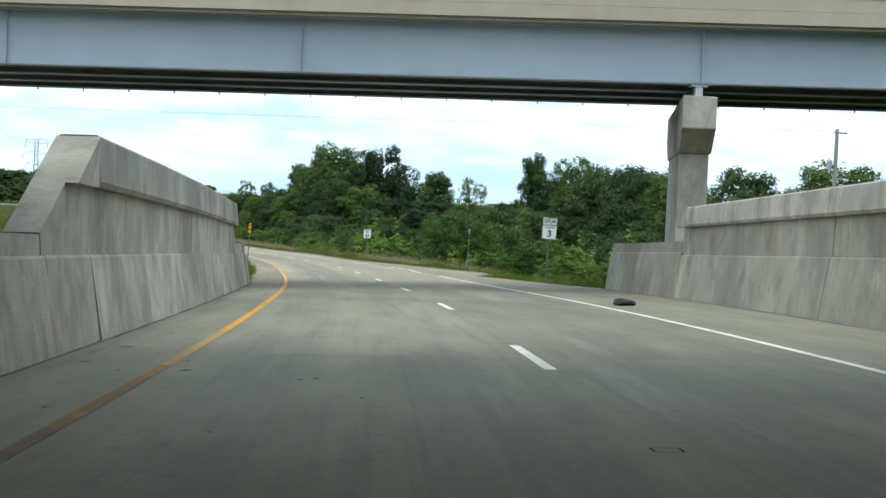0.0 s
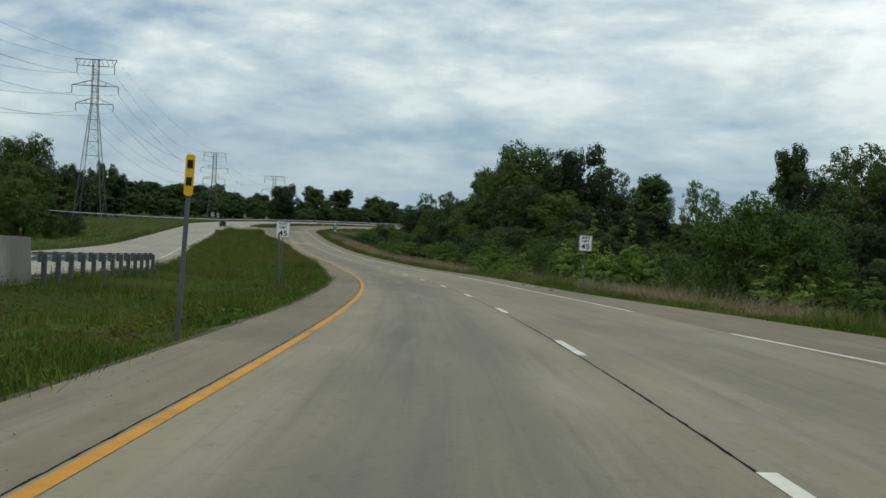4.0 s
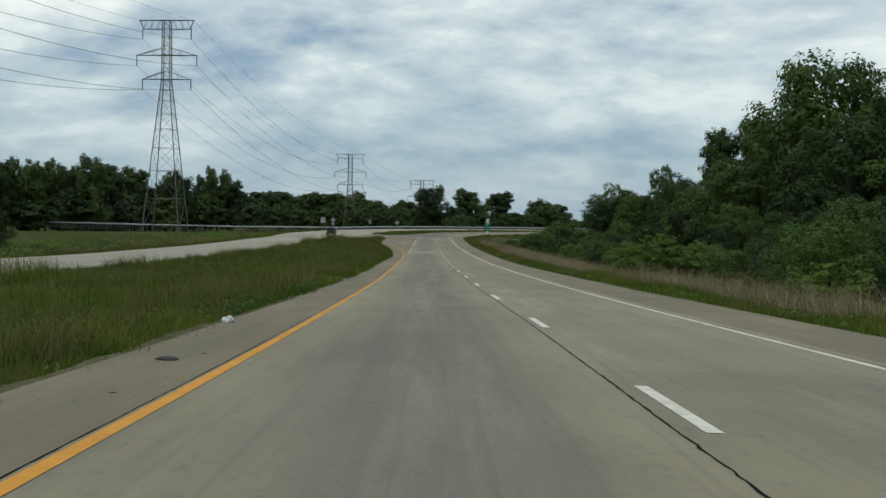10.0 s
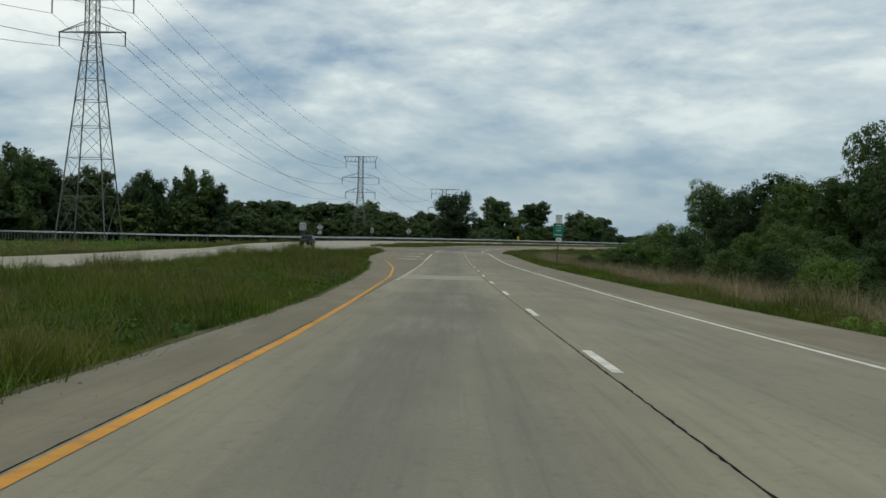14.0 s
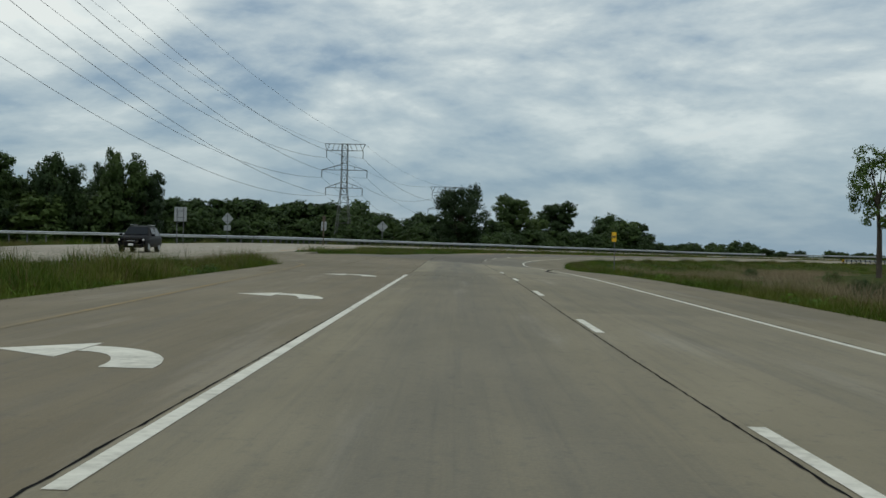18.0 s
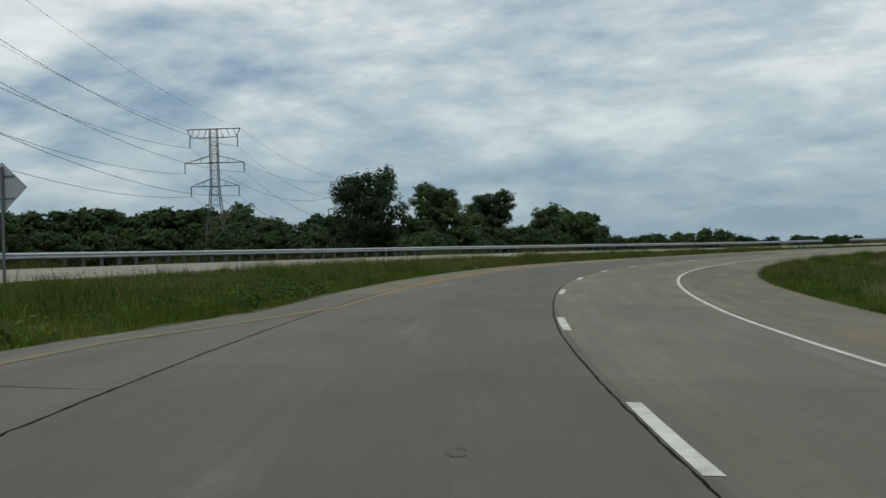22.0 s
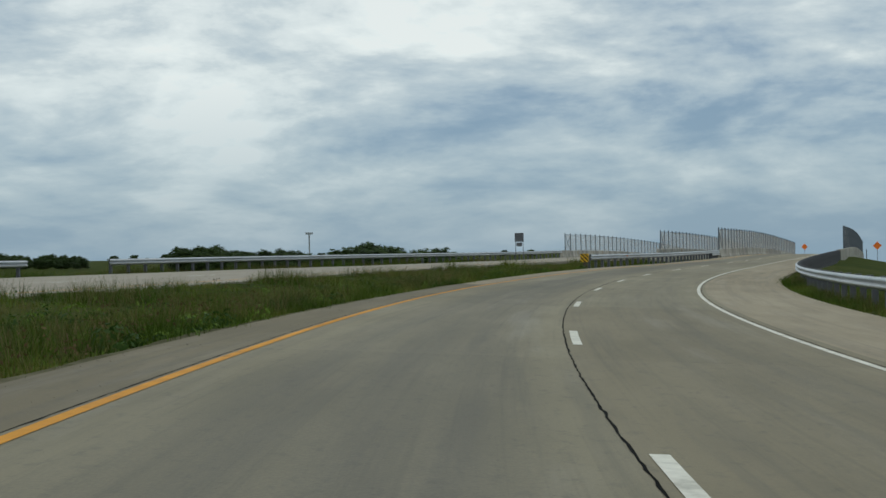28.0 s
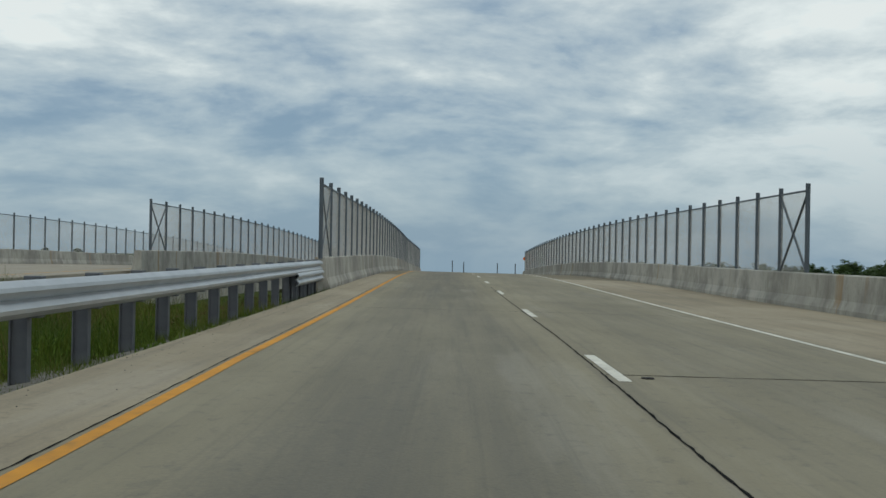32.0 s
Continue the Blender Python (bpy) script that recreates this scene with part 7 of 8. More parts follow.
object_marker("curve_marker", "yellow and black marker panel on a thin post", 73.9, -5.15, 1.83, 2.37, 0.12, lean=2)
ob, up_ = sign_at("direction_sign", "yellow square sign with a black two-way arrow", 461.0, 8.1, lean=-1)
ob.matrix_basis = ob.matrix_basis @ Matrix.Rotation(radians(-70), 4, "Z")
post_of(up_ + 2.5, ob)
cz_ = up_ + 2.31
pl = plate("sign_panel", 0, cz_, 0.61, 0.61, M_SIGN_YELLOW, ob, corner=0.03)
part("two_way_arrow", mesh_of("two_way_arrow", [(sx * x, -0.006, cz_ + z) for sx in (1, -1) for x, z in ((0.0, 0.04), (0.10, 0.04), (0.10, 0.16), (0.25, 0.0), (0.10, -0.16), (0.10, -0.04), (0.0, -0.04))], [(0, 6, 5, 4, 3, 2, 1), (7, 8, 9, 10, 11, 12, 13)], M_SIGN_BLACK), pl)
ob, up_ = sign_at("delineator_post", "white delineator post with red top in the verge grass", 66.5, 13.75, lean=1)
part("post", from_bm("post", box(0, 0, 0.35, 0.09, 0.03, 1.1, 0.01), M_SIGN_WHITE), ob)
part("red_cap", from_bm("red_cap", box(0, 0, 1.06, 0.095, 0.035, 0.32, 0.01), M_SIGN_ORANGE), ob)
ob, up_ = sign_at("sign_post", "bare steel sign post with a narrow panel seen edge-on", 81.0, 8.5, lean=1)
post_of(up_ + 2.35, ob)
part("edge_panel", from_bm("edge_panel", box(0, 0, up_ + 2.3, 0.09, 0.03, 0.3), M_SIGN_BACK), ob)
ob, up_ = sign_at("sign_post", "bare leaning steel post in the median", 107.0, -6.7, lean=-2)
post_of(up_ + 1.9, ob)


def back_sign(label, x, y, kind, h0, h1, w, posts=(0.0,), plaque=None, turn=0.0, board=None):
    """A sign for the other direction: its grey back shows."""
    z = float(ground_height([(x, y)])[0])
    ob = empty("road_sign", (0, 0, 0), label, "road sign", "signs seen from behind")
    s, _ = locate(np.array([(x, y)]))
    ob.matrix_basis = pose(x, y, z, 0, 0, facing(float(s[0])) + turn)
    base = -10.45 - z
    for px in posts:
        post_of(base + h1 - 0.1, ob, x=px, y=-0.04)
    c = base + (h0 + h1) / 2
    if kind == "diamond":
        diamond("sign_back", c, h1 - h0, M_SIGN_BACK, ob)
    else:
        plate("sign_back", 0, c, w, h1 - h0, M_SIGN_BACK, ob)
    if board:
        plate("board_back", 0, base + board[0], board[1], board[2], M_WOOD, ob)
        part("wood_post", from_bm("wood_post", box(0, -0.09, base + 1.85, 0.11, 0.09, 3.7), M_WOOD), ob)
    if plaque:
        plate("plaque_back", 0, base + plaque[0], plaque[1], plaque[2], M_SIGN_BACK, ob)
    for i in (-1, 1):
        part("brace", from_bm("brace", box(0, -0.012, c + i * (h1 - h0) * 0.22, w * 0.7, 0.02, 0.04), M_POST), ob)


back_sign("grey back of a diamond warning sign on one post", -127.3, 490.75, "diamond", 1.87, 3.0, 0.8)
back_sign("grey back of a diamond sign with a plaque", -145.0, 492.6, "diamond", 2.3, 3.6, 0.9, plaque=(2.0, 0.75, 0.55))
back_sign("grey back of a sign under a narrow brown board", -139.5, 506.0, "rect", 2.07, 3.1, 0.62, board=(3.42, 0.36, 0.66))
back_sign("large pale route sign back on two posts", -141.0, 474.5, "rect", 2.3, 3.6, 1.15, posts=(-0.3, 0.3))
ob, up_ = sign_at("road_sign", "grey back of a two-post sign by the far bridge", 764.0, -26.4)
for x_ in (-0.42, 0.42):
    post_of(up_ + 2.75, ob, x=x_)
plate("sign_back", 0, up_ + 2.45, 1.0, 0.95, M_POST, ob, -0.03)
plate("plaque_back", 0, up_ + 1.68, 0.62, 0.42, M_POST, ob, -0.03)


def hazard_board(s, l, h0, h1, w, label):
    p = point(s, l)
    ob = empty("hazard_marker", (0, 0, 0), label, "hazard marker", "hazard markers")
    ob.matrix_basis = pose(float(p[0]), float(p[1]), float(p[2]), 0, 0, facing(s))
    c, h = (h0 + h1) / 2, h1 - h0
    pl = plate("marker_panel", 0, c, w, h, M_SIGN_YELLOW, ob, -0.02, 0.03, corner=0.02)
    for i in range(5):
        base = h0 - w / 2 + 0.01 + i * 0.236
        poly = [(-w / 2 + 0.012, base + w / 2), (-w / 2 + 0.012, base + w / 2 + 0.125), (w / 2 - 0.012, base - w / 2 + 0.125), (w / 2 - 0.012, base - w / 2)]
        for keep, edge in ((1, h0 + 0.012), (-1, h1 - 0.012)):
            cut = []
            for (xa, za), (xb, zb) in zip(poly, poly[1:] + poly[:1]):
                ina, inb = keep * (za - edge) >= 0, keep * (zb - edge) >= 0
                if ina:
                    cut.append((xa, za))
                if ina != inb:
                    u = (edge - za) / (zb - za)
                    cut.append((xa + (xb - xa) * u, edge))
            poly = cut
            if not poly:
                break
        if len(poly) > 2:
            part("black_stripe", mesh_of("black_stripe", [(x, -0.024, z) for x, z in poly], [tuple(range(len(poly)))], M_SIGN_BLACK), pl)
    part("support_post", from_bm("support_post", box(0, 0.1, 0.2, 0.16, 0.16, 1.1, 0.01), M_WOOD), ob)


hazard_board(703.0, -5.32, 0.34, 0.84, 0.50, "black and yellow striped end marker on the guardrail")
hazard_board(654.9, 7.45, 0.35, 0.90, 0.56, "black and yellow striped end marker on the outer guardrail")
p_ = point(714.0, -4.95)
rf = part("rail_reflector", from_bm("rail_reflector", box(0, 0, 0, 0.06, 0.03, 0.07, 0.008), M_SIGN_ORANGE), rail_left, "small orange reflector")
rf.location = (p_[0], p_[1], p_[2] + 0.66)

# ---- transmission line ----
LINE = Vector((57.0, -306.0, 0)).normalized()
ACROSS = Vector((-LINE.y, LINE.x, 0))


def strut(v, f, p, q, r):
    p, q = Vector(p), Vector(q)
    z = (q - p).normalized()
    x = z.orthogonal().normalized() * r
    y = z.cross(x)
    o = len(v)
    for c in (p, q):
        v.extend([c + x, c + y, c - x, c - y])
    for i in range(4):
        j = (i + 1) % 4
        f.append((o + i, o + j, o + 4 + j, o + 4 + i))


def pylon(label, x, y, base, top, waist=1.05):
    """Lattice tower with three crossarms; top: height over the base of the uppermost beam."""
    ob = empty("pylon", (0, 0, 0), label, "pylon", "transmission towers")
    ob.matrix_basis = pose(x, y, base, 0, 0, math.degrees(math.atan2(ACROSS.y, ACROSS.x)))
    low = top - 15.2
    foot = waist + low * 0.098
    half = lambda z: foot + (waist - foot) * min(1, z / low)
    for sx in (-1, 1):
        for sy in (-1, 1):
            v, f = [], []
            strut(v, f, (sx * foot, sy * foot, -1), (sx * waist, sy * waist, low), 0.14)
            strut(v, f, (sx * waist, sy * waist, low), (sx * waist * 0.9, sy * waist * 0.9, top), 0.12)
            part("leg", mesh_of("leg", v, f, M_PYLON), ob)
    zs = [0.0]
    while zs[-1] < low - 1:
        zs.append(min(low, zs[-1] + max(2.0, half(zs[-1]) * 1.75)))
    zs += list(np.arange(low + 2.1, top + 0.1, 2.18))
    v, f = [], []
    for a, b in zip(zs[:-1], zs[1:]):
        for i in range(4):
            c0 = [(-1, -1), (1, -1), (1, 1), (-1, 1)][i]
            c1 = [(-1, -1), (1, -1), (1, 1), (-1, 1)][(i + 1) % 4]
            ha, hb = half(a), half(b)
            strut(v, f, (c0[0] * ha, c0[1] * ha, a), (c1[0] * hb, c1[1] * hb, b), 0.045)
            strut(v, f, (c1[0] * ha, c1[1] * ha, a), (c0[0] * hb, c0[1] * hb, b), 0.045)
            strut(v, f, (c0[0] * hb, c0[1] * hb, b), (c1[0] * hb, c1[1] * hb, b), 0.07)
    part("bracing", mesh_of("bracing", v, f, M_PYLON), ob)
    for z, w, kind in ((top, 7.0, 1), (top - 8.9, 7.8, 0), (top - 15.0, 6.3, 0)):
        arm, braces = [], []
        for sy in (-0.8, 0.8):
            for sx in (-1, 1):
                if kind:
                    arm.append(((0, sy, z), (sx * w, sy * 0.3, z), 0.11))
                    braces.append(((sx * waist, sy, z - 2.3), (sx * (w - 1.0), sy * 0.3, z - 2.2), 0.09))
                    braces.append(((sx * (w - 1.0), sy * 0.3, z - 2.2), (sx * w, sy * 0.3, z), 0.09))
                    for t in (0.25, 0.5, 0.75):
                        braces.append(((sx * w * t, sy * 0.5, z), (sx * w * (t + 0.12), sy * 0.4, z - 2.2), 0.05))
                else:
                    arm.append(((0, sy, z), (sx * w, sy * 0.2, z), 0.11))
                    braces.append(((sx * waist, sy, z + 1.9), (sx * w, sy * 0.2, z), 0.09))
                    braces.append(((sx * w * 0.45, sy * 0.6, z), (sx * w * 0.45, sy * 0.6, z + 1.2), 0.05))
        v, f = [], []
        for sx in (-1, 1):
            strut(v, f, (sx * w, -0.4, z), (sx * w, 0.4, z), 0.12)
        strut(v, f, (0, -0.9, z), (0, 0.9, z), 0.12)
        for p, q, r in arm:
            strut(v, f, p, q, r)
        bar_ = part("crossarm", mesh_of("crossarm", v, f, M_PYLON), ob)
        for p, q, r in braces:
            v, f = [], []
            strut(v, f, p, q, r)
            part("arm_strut", mesh_of("arm_strut", v, f, M_PYLON), bar_)
        for sx in (-1, 1):
            x_ = sx * (w - 0.7 if kind else w)
            z_ = z - 2.2 if kind else z
            bm = bmesh.new()
            bmesh.ops.create_cone(bm, cap_ends=True, segments=8, radius1=0.13, radius2=0.13, depth=2.6)
            bmesh.ops.translate(bm, vec=(x_, 0, z_ - 1.3), verts=bm.verts)
            part("insulator", from_bm("insulator", bm, M_CABLE), ob)
    at = []
    for z, w in ((top - 4.8, 6.3), (top - 11.5, 7.8), (top - 17.6, 6.3)):
        for sx in (-1, 1):
            at.append(ob.matrix_basis @ Vector((sx * w, 0, z)))
    for sx in (-1, 1):
        at.append(ob.matrix_basis @ Vector((sx * 6.9, 0, top)))
    return at


def cable(points, r, name, parent=None):
    """A round thin cable through the given places."""
    v, f = [], []
    for i, p in enumerate(points):
        d = points[min(i + 1, len(points) - 1)] - points[max(i - 1, 0)]
        side = Vector((-d.y, d.x, 0)).normalized() * r
        up3 = Vector((0, 0, r))
        v += [p + side, p + up3, p - side, p - up3]
        if i:
            o = 4 * i - 4
            f += [(o + j, o + (j + 1) % 4, o + 4 + (j + 1) % 4, o + 4 + j) for j in range(4)]
    return part(name, mesh_of(name, v, f, M_CABLE), parent)


def sagged(a, b, sag, n=18):
    return [Vector(a).lerp(Vector(b), t) - Vector((0, 0, 4 * sag * t * (1 - t))) for t in np.linspace(0, 1, n)]


P0 = pylon("tall grey lattice transmission tower in the meadow", -129.0, 176.0, -10.5, 53.5)
P1 = pylon("tall grey lattice transmission tower beyond the guardrail", -186.8, 482.6, -11.0, 53.8)
P2 = pylon("grey lattice transmission tower behind the treeline", -243.5, 789.0, -13.0, 37.2)
P3 = pylon("distant grey lattice transmission tower", -232.0, 877.0, -13.0, 27.0)
for i_ in range(8):
    wire_ = empty("power_line", (0, 0, 0), "thin dark high-voltage conductor between the towers", "cable", "transmission conductors")
    for a_, b_, sg_ in ((P0[i_], P1[i_], 8.5), (P1[i_], P2[i_], 9.0), (P2[i_], P3[i_], 6.0)):
        cable(sagged(a_, b_, sg_ * (0.7 if i_ > 5 else 1)), 0.045 if i_ < 6 else 0.03, "span", wire_)

# utility pole and the line across the road
M_POLE = material("grey_pole_wood", [(0.17, 0.16, 0.15), (0.30, 0.285, 0.265)], 3, 0.9, 0.3, 20, stretch=(1, 1, 0.1))
up_pole = empty("utility_pole", (0, 0, 0), "grey wooden utility pole with transformer and lamp", "utility pole")
up_pole.matrix_basis = pose(26.1, 88.0, float(ground_height([(26.1, 88.0)])[0]), 0, 0, 5)
zt_ = 5.75 - up_pole.matrix_basis.translation.z
bm = bmesh.new()
bmesh.ops.create_cone(bm, cap_ends=True, segments=10, radius1=0.17, radius2=0.12, depth=zt_ + 1)
bmesh.ops.translate(bm, vec=(0, 0, (zt_ - 1) / 2), verts=bm.verts)
part("pole", from_bm("pole", bm, M_POLE), up_pole)
bm = bmesh.new()
bmesh.ops.create_cone(bm, cap_ends=True, segments=12, radius1=0.19, radius2=0.19, depth=0.62)
bmesh.ops.translate(bm, vec=(-0.42, 0, zt_ - 2.4), verts=bm.verts)
part("transformer", from_bm("transformer", bm, M_SIGN_BACK), up_pole)
part("crossarm", from_bm("crossarm", box(0.25, 0, zt_ - 0.25, 0.9, 0.1, 0.10), M_POLE), up_pole)
part("lamp_arm", from_bm("lamp_arm", box(0.4, 0, zt_ - 3.3, 0.8, 0.05, 0.05), M_ZINC), up_pole)
part("lamp_head", from_bm("lamp_head", box(0.75, 0, zt_ - 3.38, 0.4, 0.16, 0.14, 0.03), M_ZINC), up_pole)
far_pole = part("utility_pole", from_bm("utility_pole", box(0, 0, 0, 0.28, 0.28, 16), M_WOOD))
far_pole.location = (-132, 96, -2.3)
tagged(far_pole, "grey wooden utility pole beyond the far carriageway", "utility pole")
line_ = empty("overhead_line", (0, 0, 0), "thin overhead wires crossing the road", "cable")
for dz_, dy_ in ((1.05, 0.0), (1.0, 0.5)):
    cable(sagged((-132, 96 + dy_, 4.55 + dz_), (26.1, 88 + dy_, 4.6 + dz_), 0.7), 0.006, "wire", line_)
    cable(sagged((26.1, 88 + dy_, 4.6 + dz_), (160, 80 + dy_, 4.4 + dz_), 0.6), 0.006, "wire", line_)

# orange warning diamonds at the far end of the bridge
for x_, y_, z_ in ((119.0, 910.0, -9.56), (74.2, 825.0, -9.64)):
    ob = empty("warning_sign", (0, 0, 0), "orange diamond warning sign on a post beyond the bridge", "road sign", "orange warning signs")
    ob.matrix_basis = pose(x_, y_, z_, 0, 0, facing(905))
    diamond("sign_panel", 0, 1.7, M_SIGN_ORANGE, ob)
    part("post", from_bm("post", box(0, 0.05, -3.6, 0.09, 0.05, 7.4), M_POST), ob)

# radio mast on the horizon
mast = empty("radio_mast", (0, 0, 0), "slim pale telecom mast on the horizon", "mast")
mast.location = (162, 1587, -13)
part("mast_pole", from_bm("mast_pole", box(0, 0, 10.5, 0.9, 0.9, 21.0), M_SIGN_BACK), mast)
part("antenna_ring", from_bm("antenna_ring", box(0, 0, 20.6, 5.6, 1.5, 1.6), M_SIGN_BACK), mast)

# slim lamp posts far beyond the crest of the bridge
for x_, y_, top_ in ((227.3, 1025.3, -10.5), (230.1, 1022.9, -10.9), (238.4, 1015.7, -11.1), (242.7, 1011.8, -11.2)):
    z_ = float(ground_height([(x_, y_)])[0])
    ob = part("distant_post", from_bm("distant_post", box(0, 0, (top_ - z_) / 2 - 0.2, 0.24, 0.24, top_ - z_ + 0.4, 0.02), M_FENCE))
    ob.location = (x_, y_, z_)
    tagged(ob, "slim grey post beyond the bridge crest", "post", "posts beyond the crest")

# ---- loose things on the road ----
drum = empty("traffic_drum", (0, 0, 0), "orange traffic drum lying in the median grass", "traffic drum")
p_ = point(70.8, -9.0)
drum.matrix_basis = pose(float(p_[0]), float(p_[1]), float(ground_height([p_[:2]])[0]) + 0.2, 8, 62, 68) @ Matrix.Scale(0.8, 4)
bm = bmesh.new()
for i_, (r0_, r1_) in enumerate(((0.30, 0.29), (0.285, 0.275), (0.27, 0.26), (0.255, 0.245))):
    bmesh.ops.create_cone(bm, cap_ends=True, segments=16, radius1=r0_, radius2=r1_, depth=0.23, matrix=Matrix.Translation((0, 0, -0.35 + 0.24 * i_)))
part("drum_body", from_bm("drum_body", bm, material("faded_orange_plastic", [(0.34, 0.040, 0.010), (0.48, 0.070, 0.014)], 3, 0.6)), drum)
bm = bmesh.new()
bmesh.ops.create_cone(bm, cap_ends=True, segments=16, radius1=0.292, radius2=0.284, depth=0.1, matrix=Matrix.Translation((0, 0, -0.17)))
part("white_band", from_bm("white_band", bm, M_SIGN_WHITE), drum)


def lump(name, label, s, l, size, mat, flat=0.5, seed=0, category="litter", group="roadside litter"):
    """A crumpled or broken piece lying on the surface."""
    rg = np.random.default_rng(seed)
    bm = bmesh.new()
    bmesh.ops.create_icosphere(bm, subdivisions=2, radius=size / 2)
    for q in bm.verts:
        q.co *= rg.uniform(0.6, 1.15)
        q.co.z *= flat
    me = from_bm(name, bm, mat)
    ob = part(name, me)
    p = point(s, l)
    z = float(p[2]) if edge_left(s) < l < edge_right(s) else float(ground_height([p[:2]])[0])
    ob.matrix_basis = pose(float(p[0]), float(p[1]), z + size * flat * 0.35, 0, 0, seed * 47 % 360)
    return tagged(ob, label, category, group)


lump("tyre_scrap", "black scrap of tyre on the shoulder", 27.8, 4.0, 0.52, M_DEBRIS, 0.35, 1, "debris")
for i_, (s_, l_, z_) in enumerate(((142.1, -3.62, 0.08), (142.2, -3.67, 0.07), (172.0, -5.2, 0.13), (198.9, -4.75, 0.2), (120.0, -4.9, 0.12), (228, -5.1, 0.15), (231, -5.0, 0.14), (241.8, -5.5, 0.2), (246.8, -5.3, 0.2), (253.3, -5.0, 0.14), (257.1, -4.9, 0.14), (214, -5.1, 0.15), (50.3, 7.2, 0.34), (50.6, 7.4, 0.22), (61, -6.2, 0.15), (704.5, -5.9, 0.3), (266, -5.0, 0.16))):
    lump("crumpled_litter", "crumpled pale litter at the grass edge", s_, l_, z_, M_LITTER, 0.6, 3 + i_)
for i_, (s_, l_, z_) in enumerate(((192.1, -4.3, 0.26), (193.0, -4.1, 0.06), (189.1, -4.1, 0.06), (177.6, -4.0, 0.2), (51.8, -4.2, 0.12), (113, 4.6, 0.22), (115, 4.9, 0.16), (118, 4.8, 0.2), (122, 4.7, 0.24), (110, 4.4, 0.15), (607, -4.3, 0.5), (104.6, 0.35, 0.07), (606, -4.2, 0.35), (739.0, 0.25, 0.14), (699.5, 5.2, 0.12))):
    lump("rubber_scrap", "dark scrap lying on the concrete", s_, l_, z_, M_DEBRIS, 0.16, 40 + i_, "debris", "scraps on the road")


def patch_mark(s, l, w, d):
    """A small worn rectangular cut in the paving: four thin dark edges."""
    ob = empty("sensor_cut", (0, 0, 0), "small rectangular sealed cut in the paving", "paving mark", "sensor cuts", kind="structure")
    for a, b in (((s, l - w / 2), (s, l + w / 2)), ((s + d, l - w / 2), (s + d, l + w / 2))):
        crosswise("cut_edge", a[0], a[1], b[1], 0.012, M_TAR, ob)
    for ll in (l - w / 2, l + w / 2):
        ribbon("cut_edge", s, s + d, ll, 0.014, M_TAR, ob, h=0.004, step=0.2)


for s_, l_ in ((7.3, 0.0), (31.9, 0.1), (256.4, 0.1), (354.8, 0.05), (56.4, 0.12), (700.5, -1.5), (698.4, 0.1), (699.4, 1.7), (378, -3.2), (610, 0.3)):
    patch_mark(s_, l_, 0.17, 0.15)
# gravel and grit along the left shoulder
gr_ = np.random.default_rng(77)
n_ = 5200
gs_, glat = np.where(gr_.uniform(0, 1, n_) < 0.45, gr_.uniform(85, 175, n_), gr_.uniform(48, 760, n_)), 0
gd_ = gr_.uniform(0, 1, n_) ** 1.6
gl2 = edge_left(gs_) + 0.05 + gd_ * np.minimum(0.95, (-3.8 - edge_left(gs_)) * 0.9)
ok_ = (gs_ < 430) | (gs_ > 500)
gp_ = point(gs_[ok_], gl2[ok_], 0.004)
gsz = gr_.uniform(0.003, 0.010, len(gp_))
tet = np.array([(1, 0, 0), (-0.5, 0.87, 0), (-0.5, -0.87, 0), (0, 0, 0.9)])
gv = (gp_[:, None] + tet[None] * gsz[:, None, None]).reshape(-1, 3)
gf = (np.arange(len(gp_))[:, None, None] * 4 + np.array([(0, 1, 3), (1, 2, 3), (2, 0, 3)])[None]).reshape(-1)
tagged(part("shoulder_grit", fast_mesh("shoulder_grit", gv, gf, np.full(len(gp_) * 3, 3), M_DEBRIS)), "dark grit and crumbs on the shoulder", "grit", kind="stuff")
n_ = 5200
gs_ = gr_.uniform(48, 440, n_)
side_ = gr_.uniform(0, 1, n_) < 0.7
keep_ = np.array([noise.noise((a * 0.11, 4.0 if b else 9.0, 0.0)) for a, b in zip(gs_, side_)]) > 0.12
gs_, side_ = gs_[keep_], side_[keep_]
off_ = gr_.normal(0.05, 0.16, len(gs_))
gp_ = point(gs_, np.where(side_, edge_left(gs_) - off_, edge_right(gs_) + off_), 0)
inside_ = np.where(side_, off_ < 0, off_ < 0)
gp_[:, 2] = np.where(inside_, gp_[:, 2] + 0.002, ground_height(gp_[:, :2]) + 0.02)
gsz = gr_.uniform(0.008, 0.026, len(gp_))
gv = (gp_[:, None] + tet[None] * gsz[:, None, None]).reshape(-1, 3)
gf = (np.arange(len(gp_))[:, None, None] * 4 + np.array([(0, 1, 3), (1, 2, 3), (2, 0, 3)])[None]).reshape(-1)
tagged(part("edge_gravel", fast_mesh("edge_gravel", gv, gf, np.full(len(gp_) * 3, 3), M_GRAVEL)), "pale gravel spilled along the grass edge", "gravel", kind="stuff")
# skid mark on the outer shoulder at the crossing
ribbon("skid_mark", 438, 472, lambda s: np.interp(s, [444, 452, 462, 470], [2.62, 3.35, 4.5, 5.7]), 0.17, M_TAR, marks, h=0.005, step=1.5)

